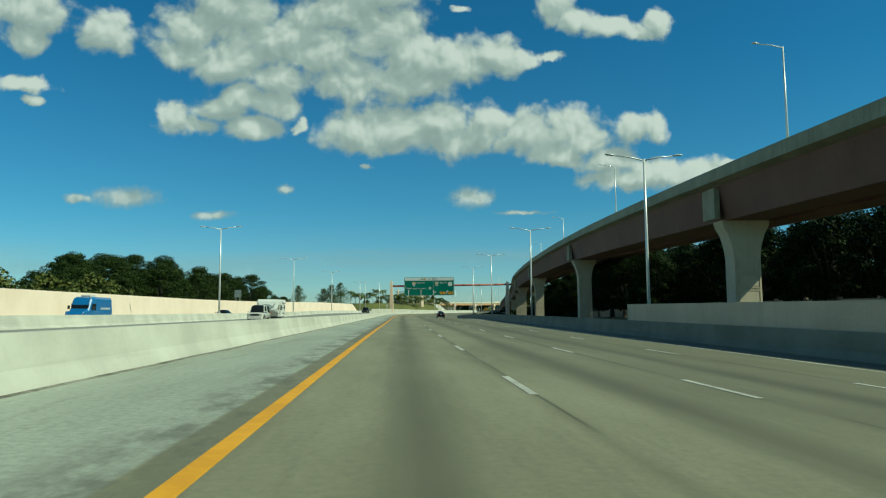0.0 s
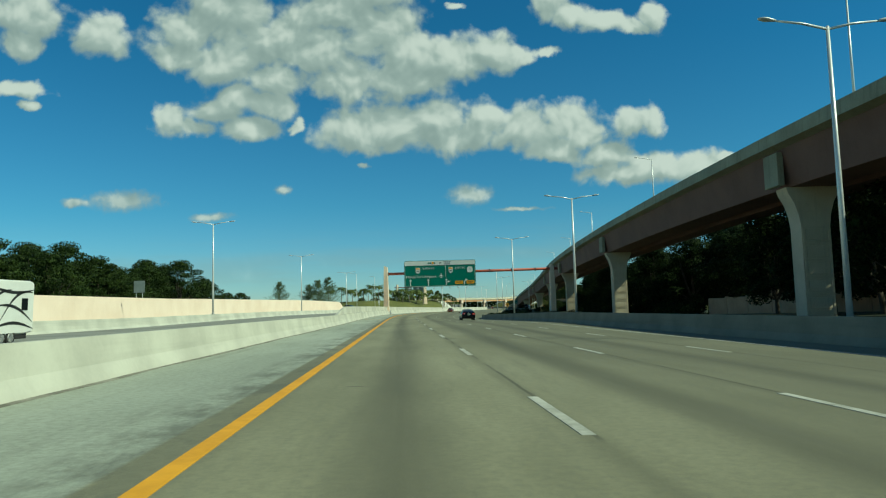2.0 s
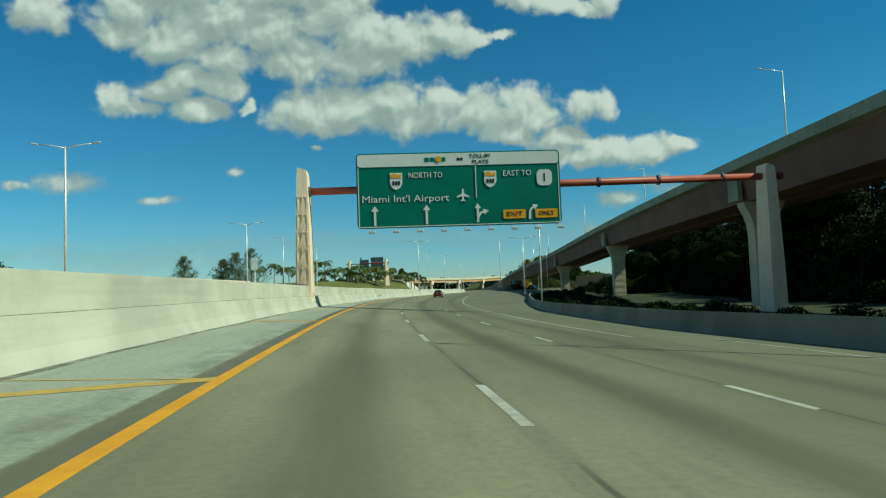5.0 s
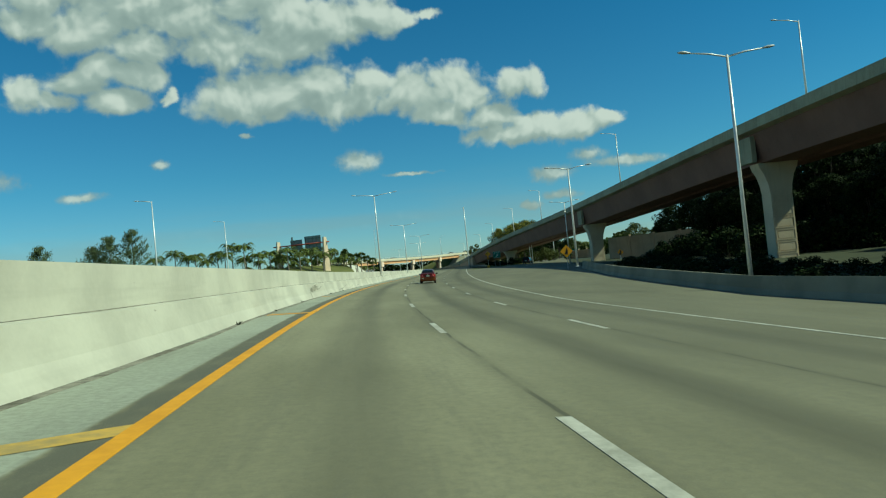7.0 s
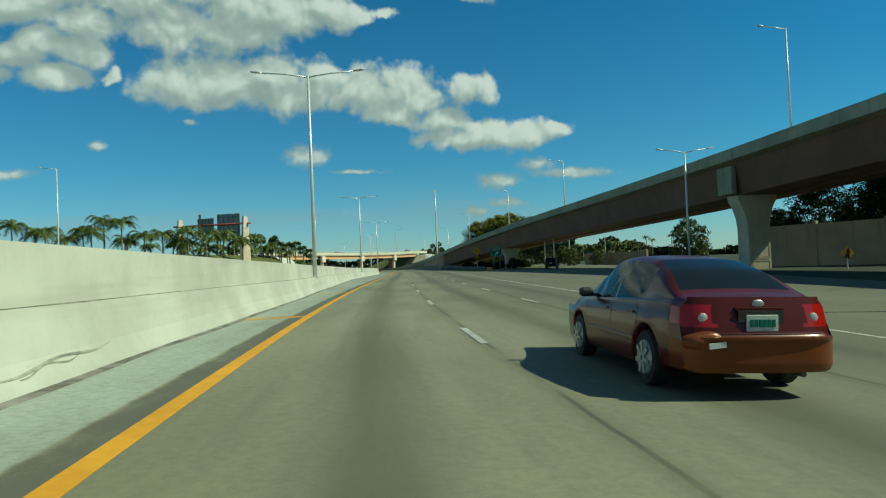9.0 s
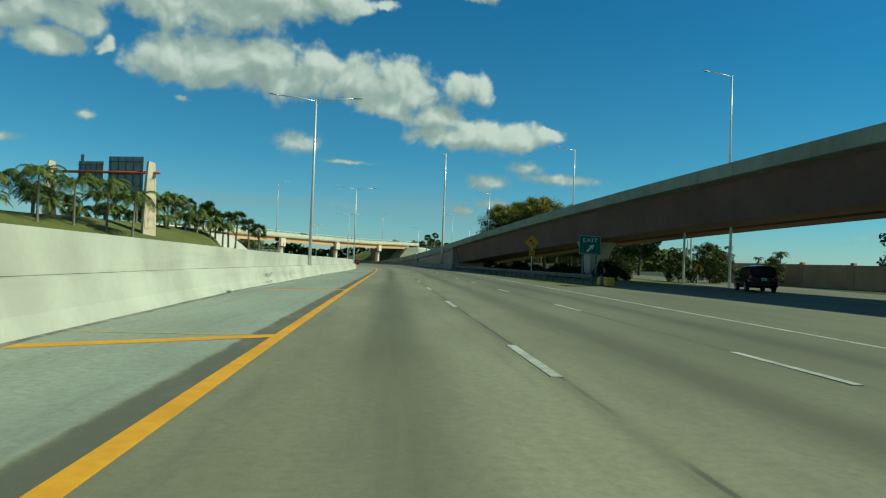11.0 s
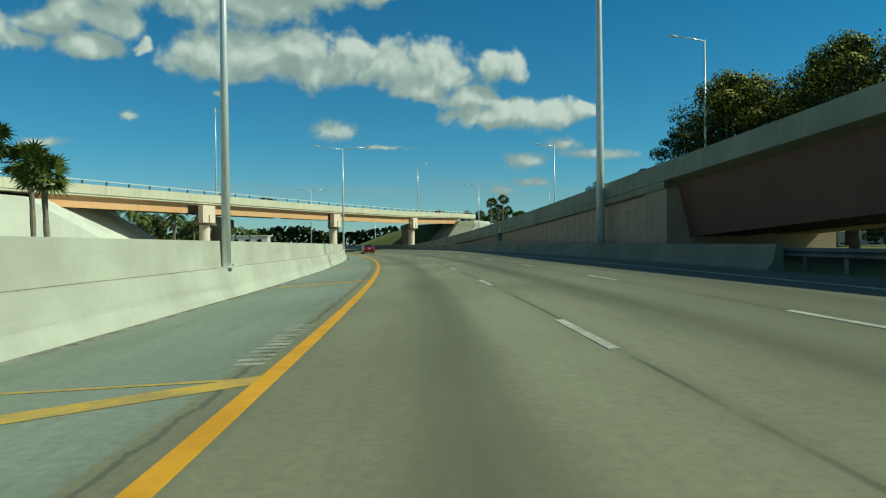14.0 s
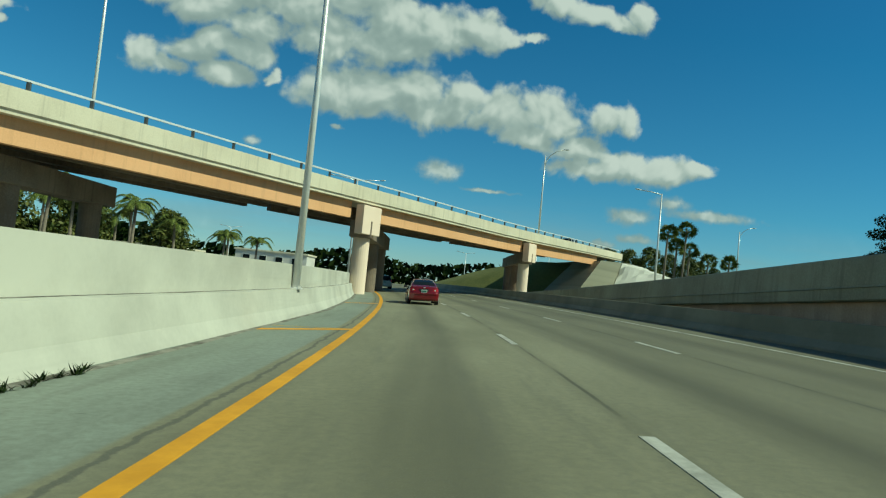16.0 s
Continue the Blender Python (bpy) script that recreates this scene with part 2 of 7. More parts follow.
def FLY(s, l, z=0.0):
    """A place on the flyover: l from the outer face of its parapet, z from the parapet's top."""
    a = heading(s)
    slope = (fly_l(s + 1) - fly_l(s - 1)) / 2
    p = R(s, fly_l(s))
    n = Vector((math.cos(a), math.sin(a), 0)) - slope * Vector((-math.sin(a), math.cos(a), 0))
    n.normalize()
    return Vector((p.x + l * n.x, p.y + l * n.y, fly_z(s) + z))


OVER_A, OVER_B = Vector((6.6, 492.1, 0)), Vector((97.05, 611.8, 0))
OVER_LENGTH = (OVER_B - OVER_A).length


def over_rise(u):
    """The deck climbs towards its far end."""
    return float(np.interp(u, [0, 40, 90, 120, 150, 175], [-0.62, -0.6, -0.48, -0.22, 0.5, 1.0]))


def OVER(u, l, z=0.0):
    """A place on the overpass: u along it, l away from its near face, z above the ground."""
    d = (OVER_B - OVER_A).normalized()
    p = OVER_A + u * d + l * Vector((-d.y, d.x, 0))
    return Vector((p.x, p.y, z + over_rise(u) * min(max(z / 7, 0), 1)))


# ---------------------------------------------------------------- mesh helpers
def link(name, bm, material, parent=None, label="", smooth=False):
    mesh = bpy.data.meshes.new(name)
    bm.normal_update()
    bm.to_mesh(mesh)
    bm.free()
    if smooth:
        for p in mesh.polygons:
            p.use_smooth = True
    for m in (material if isinstance(material, (list, tuple)) else [material]):
        mesh.materials.append(m)
    ob = new(name, mesh)
    if parent:
        ob.parent = parent
    if label:
        ob["label"] = label
    return ob


def part(name, bm, material, parent, label="", smooth=False):
    return link(name, bm, material, parent, label, smooth)


def empty(name, m=None):
    ob = new(name)
    ob.empty_display_size = 0.2
    if m is not None:
        ob.matrix_world = m
    return ob


def sweep(bm, place, s0, s1, step, profile, closed=True, caps=True, uv=True):
    """Draws a cross-section of (l, z) pairs along place(s, l, z); profile may be a function of s."""
    n = max(1, int(round((s1 - s0) / step)))
    layer = bm.loops.layers.uv.verify() if uv else None
    rings, spots = [], []
    for i in range(n + 1):
        s = s0 + (s1 - s0) * i / n
        prof = profile(s) if callable(profile) else profile
        rings.append([bm.verts.new(place(s, l, z)) for l, z in prof])
        spots.append((s, prof))
    m = len(rings[0])
    for i in range(n):
        for j in range(m if closed else m - 1):
            k = (j + 1) % m
            f = bm.faces.new((rings[i][j], rings[i][k], rings[i + 1][k], rings[i + 1][j]))
            if uv:
                (sa, pa), (sb, pb) = spots[i], spots[i + 1]
                for loop, (q, p) in zip(f.loops, ((sa, pa[j]), (sa, pa[k]), (sb, pb[k]), (sb, pb[j]))):
                    loop[layer].uv = (p[0], q)
    if closed and caps:
        bm.faces.new(rings[0][::-1])
        bm.faces.new(rings[-1])
    bmesh.ops.recalc_face_normals(bm, faces=bm.faces)
    return bm


def box(bm, size, centre=(0, 0, 0), m=None, taper=1.0, bevel=0.0):
    """A box, its top scaled by taper, its edges bevelled."""
    made = bmesh.ops.create_cube(bm, size=1.0)["verts"]
    for v in made:
        k = taper if v.co.z > 0 else 1.0
        v.co = Vector((v.co.x * size[0] * k, v.co.y * size[1] * k, v.co.z * size[2])) + Vector(centre)
    if bevel:
        edges = list({e for v in made for e in v.link_edges})
        out = bmesh.ops.bevel(bm, geom=edges, offset=bevel, segments=2, affect="EDGES", profile=0.5)
        made = list({v for f in out["faces"] for v in f.verts} | {v for v in made if v.is_valid})
    if m is not None:
        bmesh.ops.transform(bm, matrix=m, verts=made)
    return made


def tube(bm, points, radii, sides=10, caps=True):
    """A round bar through points, with a radius at each."""
    pts = [Vector(p) for p in points]
    if not isinstance(radii, (list, tuple)):
        radii = [radii] * len(pts)
    rings, ref = [], None
    for i, p in enumerate(pts):
        d = (pts[min(i + 1, len(pts) - 1)] - pts[max(i - 1, 0)]).normalized()
        if ref is None:
            ref = d.orthogonal().normalized()
        a = (ref - d * ref.dot(d)).normalized()
        ref = a
        b = d.cross(a)
        rings.append([bm.verts.new(p + radii[i] * (math.cos(2 * math.pi * k / sides) * a + math.sin(2 * math.pi * k / sides) * b)) for k in range(sides)])
    for q, r in zip(rings, rings[1:]):
        for k in range(sides):
            bm.faces.new((q[k], q[(k + 1) % sides], r[(k + 1) % sides], r[k]))
    if caps:
        bm.faces.new(rings[0][::-1])
        bm.faces.new(rings[-1])
    return bm


def prism(bm, outline, depth, m=None, axis="y"):
    """A flat outline of (x, z) pairs drawn out along y by depth."""
    a = [bm.verts.new((x, -depth / 2, z)) for x, z in outline]
    b = [bm.verts.new((x, depth / 2, z)) for x, z in outline]
    n = len(outline)
    faces = [bm.faces.new(a), bm.faces.new(b[::-1])]
    for i in range(n):
        faces.append(bm.faces.new((a[i], b[i], b[(i + 1) % n], a[(i + 1) % n])))
    bmesh.ops.recalc_face_normals(bm, faces=faces)
    if m is not None:
        bmesh.ops.transform(bm, matrix=m, verts=a + b)
    return a + b


# ---------------------------------------------------------------- materials
def material(name):
    m = bpy.data.materials.new(name)
    m.use_nodes = True
    t = m.node_tree
    b = t.nodes["Principled BSDF"]
    return m, t, b


def noise_node(t, coord, scale, detail=5.0, rough=0.6, stretch=None):
    n = t.nodes.new("ShaderNodeTexNoise")
    n.inputs["Scale"].default_value, n.inputs["Detail"].default_value, n.inputs["Roughness"].default_value = scale, detail, rough
    if stretch:
        k = t.nodes.new("ShaderNodeVectorMath")
        k.operation = "MULTIPLY"
        k.inputs[1].default_value = stretch
        t.links.new(coord, k.inputs[0])
        coord = k.outputs[0]
    t.links.new(coord, n.inputs["Vector"])
    return n.outputs["Fac"]


def spread(t, value, lo, hi, a=0.0, b=1.0):
    r = t.nodes.new("ShaderNodeMapRange")
    r.interpolation_type = "SMOOTHSTEP"
    t.links.new(value, r.inputs[0])
    r.inputs[1].default_value, r.inputs[2].default_value, r.inputs[3].default_value, r.inputs[4].default_value = lo, hi, a, b
    return r.outputs[0]


def blend(t, fac, a, b, kind="MIX"):
    m = t.nodes.new("ShaderNodeMix")
    m.data_type, m.blend_type = "RGBA", kind
    for slot, v in ((0, fac), (6, a), (7, b)):
        if isinstance(v, (int, float)):
            m.inputs[slot].default_value = v
        elif isinstance(v, tuple):
            m.inputs[slot].default_value = (*v[:3], 1)
        else:
            t.links.new(v, m.inputs[slot])
    return m.outputs[2]


def calc(t, op, a, b=0.0):
    n = t.nodes.new("ShaderNodeMath")
    n.operation = op
    for slot, v in ((0, a), (1, b)):
        if isinstance(v, (int, float)):
            n.inputs[slot].default_value = v
        else:
            t.links.new(v, n.inputs[slot])
    return n.outputs[0]


def relief(t, b, height, strength=0.3, distance=0.02):
    n = t.nodes.new("ShaderNodeBump")
    n.inputs["Strength"].default_value, n.inputs["Distance"].default_value = strength, distance
    t.links.new(height, n.inputs["Height"])
    t.links.new(n.outputs[0], b.inputs["Normal"])


def surface(name, dark, light, rough=0.8, metal=0.0, large=0.4, fine=14.0, bump=0.3, streak=0.0, spec=0.5):
    """Paint, concrete, metal: two colours mixed by stains at a large and a fine scale, upright streaks if wanted."""
    m, t, b = material(name)
    co = t.nodes.new("ShaderNodeTexCoord").outputs["Object"]
    big, small = noise_node(t, co, large), noise_node(t, co, fine, 6.0, 0.65)
    f = calc(t, "ADD", calc(t, "MULTIPLY", big, 0.6), calc(t, "MULTIPLY", small, 0.4))
    col = blend(t, spread(t, f, 0.36, 0.64), dark, light)
    if streak:
        s = spread(t, noise_node(t, co, 1.0, 4.0, 0.6, (3.0, 3.0, 0.16)), 0.5, 0.75, 0.0, streak)
        col = blend(t, s, col, tuple(0.45 * c for c in dark))
    t.links.new(col, b.inputs["Base Color"])
    b.inputs["Roughness"].default_value, b.inputs["Metallic"].default_value = rough, metal
    b.inputs["Specular IOR Level"].default_value = spec
    if bump:
        relief(t, b, small, bump)
    return m


def road_material(name, opposite=False):
    """Worn concrete: oil-dark strips down the lanes, pale shoulders, patches and fine grit. UV holds metres across and along."""
    m, t, b = material(name)
    uv = t.nodes.new("ShaderNodeTexCoord").outputs["UV"]
    sep = t.nodes.new("ShaderNodeSeparateXYZ")
    t.links.new(uv, sep.inputs[0])
    l = sep.outputs[0]
    long = noise_node(t, uv, 1.0, 4.0, 0.6, (0.9, 0.03, 1))
    lane = calc(t, "ABSOLUTE", calc(t, "SUBTRACT", calc(t, "FRACT", calc(t, "DIVIDE", calc(t, "ADD", l, calc(t, "MULTIPLY", calc(t, "SUBTRACT", long, 0.5), 0.5)), 3.76)), 0.5))
    oil = spread(t, lane, 0.0, 0.24, 1.0, 0.0)
    seam = spread(t, lane, 0.43, 0.5, 0.0, 0.35)
    patch = noise_node(t, uv, 1.0, 5.0, 0.65, (0.25, 0.07, 1))
    grit = noise_node(t, uv, 9.0, 6.0, 0.75)
    speck = noise_node(t, uv, 60.0, 3.0, 0.8)
    base = blend(t, spread(t, patch, 0.3, 0.7), (0.19, 0.184, 0.112), (0.3, 0.29, 0.186))
    on_lane = calc(t, "MULTIPLY", spread(t, l, -0.5, 0.1), spread(t, l, 11.6, 12.4, 1.0, 0.0))
    k = calc(t, "MULTIPLY", on_lane, calc(t, "MULTIPLY", calc(t, "ADD", calc(t, "MULTIPLY", oil, 0.74), seam), spread(t, long, 0.25, 0.7, 0.5, 1.0)))
    col = blend(t, k, base, (0.055, 0.054, 0.032))
    # the sawn joint between the lanes, wandering a little and broken in places
    joint = calc(t, "ABSOLUTE", calc(t, "SUBTRACT", calc(t, "FRACT", calc(t, "DIVIDE", calc(t, "ADD", calc(t, "ADD", l, 1.78), calc(t, "MULTIPLY", noise_node(t, uv, 1.0, 4.0, 0.6, (0.0, 0.35, 1)), 0.12)), 3.76)), 0.5))
    sawn = calc(t, "MULTIPLY", calc(t, "MULTIPLY", spread(t, joint, 0.004, 0.013, 0.75, 0.0), spread(t, noise_node(t, uv, 1.0, 3.0, 0.6, (0.3, 0.25, 1)), 0.38, 0.55)), on_lane)
    col = blend(t, sawn, col, (0.05, 0.048, 0.032))
    col = blend(t, spread(t, l, 2.6, 9.0, 0.0, 0.5), col, (0.062, 0.064, 0.042))
    # pale shoulder, and the dark worn strip beside the yellow line
    along = sep.outputs[1]
    far_on = spread(t, along, 300, 470)
    pale = spread(t, l, -0.52, -0.44, 1.0, 0.0)
    cloudy = spread(t, patch, 0.35, 0.7)
    col = blend(t, pale, col, blend(t, far_on, blend(t, cloudy, (0.33, 0.36, 0.295), (0.44, 0.48, 0.4)), blend(t, cloudy, (0.225, 0.26, 0.21), (0.3, 0.345, 0.285))))
    rough_edge = calc(t, "ADD", l, calc(t, "MULTIPLY", calc(t, "SUBTRACT", noise_node(t, uv, 1.0, 6.0, 0.75, (0.9, 1.1, 1)), 0.5), 0.35))
    narrow = calc(t, "MULTIPLY", spread(t, rough_edge, -0.5, -0.4), calc(t, "MULTIPLY", spread(t, along, 425, 470, 0.85, 0.0), calc(t, "MULTIPLY", spread(t, along, 120, 215, 0.45, 1.0), spread(t, noise_node(t, uv, 1.0, 5.0, 0.7, (2.2, 0.9, 1)), 0.3, 0.55, 0.6, 1.0))))
    stain = calc(t, "MULTIPLY", spread(t, l, -1.5, -0.7), calc(t, "MULTIPLY", spread(t, noise_node(t, uv, 1.0, 6.0, 0.7, (1.1, 0.55, 1)), 0.42, 0.62), spread(t, along, 140, 220, 0.7, 0.12)))
    crack = calc(t, "MULTIPLY", spread(t, calc(t, "ABSOLUTE", calc(t, "ADD", rough_edge, 0.34)), 0.015, 0.05, 0.8, 0.0), spread(t, along, 380, 440))
    strip = calc(t, "MULTIPLY", calc(t, "MAXIMUM", calc(t, "MAXIMUM", narrow, stain), crack), spread(t, l, -0.1, -0.04, 1.0, 0.0))
    col = blend(t, strip, col, (0.085, 0.088, 0.07))
    col = blend(t, spread(t, grit, 0.3, 0.75, 0.0, 0.45), col, (0.1, 0.1, 0.075))
    col = blend(t, spread(t, speck, 0.5, 0.8, 0.0, 0.25), col, (0.42, 0.41, 0.31))
    mark = spread(t, noise_node(t, uv, 1.0, 4.0, 0.6, (0.55, 1.7, 1)), 0.73, 0.76, 0.0, 0.75)
    col = blend(t, mark, col, (0.045, 0.045, 0.038))
    drip = spread(t, noise_node(t, uv, 1.0, 5.0, 0.7, (1.6, 0.12, 1)), 0.5, 0.75, 0.0, 0.35)
    col = blend(t, drip, col, (0.1, 0.1, 0.08))
    t.links.new(col, b.inputs["Base Color"])
    b.inputs["Roughness"].default_value = 0.85
    relief(t, b, speck, 0.25, 0.01)
    return m


ROAD = road_material("worn_concrete_pavement")
FAR_ROAD = surface("far_pavement", (0.2, 0.2, 0.17), (0.3, 0.3, 0.26), 0.85, large=0.15)


def wall_material(name, dark, light):
    """Cast barrier concrete: broad stains, long scuffs from tyres, rust-brown runs and a dirty foot. UV holds metres along in its second value."""
    m, t, b = material(name)
    tc = t.nodes.new("ShaderNodeTexCoord")
    uv, co = t.nodes.new("ShaderNodeSeparateXYZ"), t.nodes.new("ShaderNodeSeparateXYZ")
    t.links.new(tc.outputs["UV"], uv.inputs[0])
    t.links.new(tc.outputs["Object"], co.inputs[0])
    at = t.nodes.new("ShaderNodeCombineXYZ")
    t.links.new(uv.outputs[1], at.inputs[0])
    t.links.new(co.outputs[2], at.inputs[1])
    p = at.outputs[0]
    big, small = noise_node(t, p, 0.35, 4.0, 0.55), noise_node(t, p, 9.0, 6.0, 0.65)
    f = calc(t, "ADD", calc(t, "MULTIPLY", big, 0.85), calc(t, "MULTIPLY", small, 0.15))
    col = blend(t, spread(t, f, 0.34, 0.66), dark, light)
    band = noise_node(t, p, 1.0, 4.0, 0.6, (0.08, 1.6, 1))
    col = blend(t, spread(t, band, 0.5, 0.72, 0.0, 0.28), col, tuple(0.6 * c for c in dark))
    scuff = spread(t, noise_node(t, p, 1.0, 5.0, 0.72, (0.75, 3.4, 1)), 0.69, 0.76, 0.0, 0.6)
    col = blend(t, scuff, col, (0.09, 0.09, 0.075))
    run = spread(t, noise_node(t, p, 1.0, 4.0, 0.6, (1.3, 0.25, 1)), 0.58, 0.8, 0.0, 0.14)
    col = blend(t, run, col, (0.24, 0.22, 0.16))
    t.links.new(col, b.inputs["Base Color"])
    b.inputs["Roughness"].default_value = 0.86
    relief(t, b, small, 0.05)
    return m


WALL = wall_material("pale_barrier_concrete", (0.42, 0.42, 0.36), (0.56, 0.56, 0.48))
# the pale barrier concrete again, darkened for faces turned from the sun
SHADE_WALL = wall_material("shade_grey_barrier_concrete", (0.19, 0.187, 0.138), (0.27, 0.266, 0.2))
# guardrail steel, darkened in colour for the shade it stands in
RAIL = surface("shade_dark_rail_steel", (0.11, 0.115, 0.105), (0.18, 0.19, 0.175), 0.6, 0.4, large=1.5, bump=0.05)
PEACH = surface("peach_painted_concrete", (0.8, 0.64, 0.5), (0.89, 0.74, 0.6), 0.85, large=0.2, streak=0.05)
# pink lowered below the paint's own tone to deepen the girder's shade
PINK = surface("shade_dark_pink_girder_paint", (0.14, 0.07, 0.052), (0.19, 0.1, 0.075), 0.75, large=0.2, streak=0.2)
ORANGE = surface("orange_girder_paint", (0.66, 0.36, 0.17), (0.75, 0.43, 0.22), 0.75, large=0.15, streak=0.25)
PARAPET = surface("weathered_parapet_concrete", (0.25, 0.245, 0.175), (0.37, 0.365, 0.265), 0.85, large=0.3, streak=0.4)
PALE = surface("cream_overpass_concrete", (0.58, 0.53, 0.4), (0.7, 0.65, 0.5), 0.85, large=0.25, streak=0.4)
PIER = surface("tan_pier_concrete", (0.53, 0.45, 0.32), (0.66, 0.57, 0.42), 0.85, large=0.3, streak=0.2)
# streaked concrete, its brown darkened to hold the shade under the overpass
SHADE_BROWN = surface("shade_brown_stained_concrete", (0.16, 0.125, 0.09), (0.26, 0.21, 0.16), 0.9, large=0.4, streak=0.4)
TAN = surface("warm_tan_wall_panels", (0.4, 0.29, 0.19), (0.5, 0.37, 0.25), 0.9, large=0.3, streak=0.25)
SLOPE = surface("grey_slope_paving", (0.56, 0.56, 0.49), (0.72, 0.71, 0.63), 0.9, large=0.2)
MSE = surface("rose_wall_panels", (0.4, 0.3, 0.215), (0.53, 0.41, 0.3), 0.9, large=0.3, streak=0.35)
STEEL = surface("galvanised_steel", (0.7, 0.71, 0.69), (0.82, 0.83, 0.8), 0.32, 0.25, large=2.0, bump=0.05)
DARK_STEEL = surface("dull_dark_steel", (0.1, 0.11, 0.11), (0.16, 0.17, 0.17), 0.5, 0.5, large=2.0, bump=0.05)
RED_PIPE = surface("red_painted_pipe", (0.32, 0.06, 0.035), (0.42, 0.09, 0.05), 0.5, large=0.6, bump=0.05)
YELLOW = surface("yellow_road_paint", (0.62, 0.29, 0.01), (0.76, 0.37, 0.016), 0.7, large=0.8, fine=5.0, bump=0.1)
YELLOW_WORN = surface("rubbed_yellow_paint", (0.34, 0.26, 0.1), (0.62, 0.4, 0.07), 0.8, large=1.2, fine=7.0, bump=0.1)
WHITE_LINE = surface("worn_white_road_paint", (0.3, 0.3, 0.25), (0.54, 0.54, 0.47), 0.7, large=1.0, fine=6.0, bump=0.1)
GREEN_SIGN = surface("green_sign_sheet", (0.0, 0.13, 0.085), (0.004, 0.16, 0.105), 0.45, large=0.5, bump=0.0)
WHITE_SIGN = surface("white_sign_sheet", (0.66, 0.68, 0.64), (0.74, 0.76, 0.72), 0.45, large=0.6, bump=0.0)
YELLOW_SIGN = surface("yellow_sign_sheet", (0.74, 0.34, 0.008), (0.82, 0.39, 0.012), 0.45, large=0.6, bump=0.0)
BLACK = surface("black_paint", (0.012, 0.012, 0.012), (0.02, 0.02, 0.02), 0.5, bump=0.0)
SIGN_BACK = surface("bare_aluminium_back", (0.28, 0.33, 0.31), (0.38, 0.43, 0.41), 0.6, 0.3, large=0.8, bump=0.0)
GRASS = surface("mown_grass", (0.085, 0.098, 0.02), (0.16, 0.165, 0.042), 0.95, large=0.1, fine=3.0, bump=0.5)
DIRT = surface("road_grime", (0.09, 0.085, 0.065), (0.3, 0.29, 0.24), 0.95, large=1.2, fine=5.0, bump=0.4)
RUBBER = surface("rubber_marks", (0.16, 0.16, 0.13), (0.42, 0.42, 0.35), 0.9, large=2.0, fine=9.0, bump=0.1)
# soil and weeds coloured near black for the shade under the flyover
SHADE_SOIL = surface("shade_dark_undergrowth", (0.02, 0.03, 0.01), (0.045, 0.055, 0.02), 0.95, large=0.2, fine=3.0)


def leaf_material(name, dark, light, spec=0.25):
    m, t, b = material(name)
    rnd = t.nodes.new("ShaderNodeNewGeometry").outputs["Random Per Island"]
    co = t.nodes.new("ShaderNodeTexCoord").outputs["Object"]
    f = calc(t, "ADD", calc(t, "MULTIPLY", rnd, 0.55), calc(t, "MULTIPLY", noise_node(t, co, 0.45, 3.0), 0.6))
    t.links.new(blend(t, spread(t, f, 0.3, 0.85), dark, light), b.inputs["Base Color"])
    b.inputs["Roughness"].default_value = 0.6
    b.inputs["Specular IOR Level"].default_value = spec
    return m


def paint_material(name, color, rough=0.25, metal=0.0, coat=1.0):
    m, t, b = material(name)
    co = t.nodes.new("ShaderNodeTexCoord").outputs["Object"]
    f = noise_node(t, co, 3.0, 5.0)
    t.links.new(blend(t, spread(t, f, 0.35, 0.7), tuple(0.86 * c for c in color), color), b.inputs["Base Color"])
    b.inputs["Roughness"].default_value, b.inputs["Metallic"].default_value = rough, metal
    b.inputs["Coat Weight"].default_value, b.inputs["Coat Roughness"].default_value = coat, 0.06
    return m


# leaf green lowered to carry the flyover's shade on the right woods
LEAF = leaf_material("shade_dark_green_leaves", (0.004, 0.011, 0.003), (0.024, 0.04, 0.009), 0.05)
LEAF_WOOD = leaf_material("mid_green_leaves", (0.006, 0.015, 0.003), (0.045, 0.07, 0.014), 0.1)
LEAF_BRIGHT = leaf_material("olive_green_leaves", (0.035, 0.055, 0.01), (0.12, 0.13, 0.025))
LEAF_YELLOW = leaf_material("yellowing_leaves", (0.11, 0.11, 0.015), (0.42, 0.36, 0.03))
LEAF_PINE = leaf_material("grey_green_needles", (0.025, 0.045, 0.018), (0.09, 0.12, 0.045))
LEAF_PALM = leaf_material("palm_fronds", (0.035, 0.06, 0.012), (0.16, 0.19, 0.035))
BARK = surface("grey_brown_bark", (0.05, 0.04, 0.03), (0.11, 0.09, 0.068), 0.9, large=1.0, fine=8.0, bump=0.6)
PALM_BARK = surface("ringed_palm_bark", (0.16, 0.13, 0.1), (0.3, 0.26, 0.2), 0.9, large=1.0, fine=6.0, bump=0.6)
RED_CAR = paint_material("copper_red_car_paint", (0.095, 0.011, 0.006), 0.3, 0.1, 0.25)
# body red turned orange to hold the sun's glow on the bumper
BUMPER_RED = paint_material("sunlit_orange_bumper_paint", (0.19, 0.05, 0.012), 0.33, 0.2, 0.25)
LEAD_RED = paint_material("dark_red_car_paint", (0.22, 0.012, 0.018), 0.25, 0.25)
BLACK_CAR = paint_material("black_car_paint", (0.004, 0.005, 0.006), 0.16, 0.0, 0.0)
for lacquer in (RED_CAR, BUMPER_RED, LEAD_RED):
    next(n for n in lacquer.node_tree.nodes if n.type == "BSDF_PRINCIPLED").inputs["Specular IOR Level"].default_value = 0.25
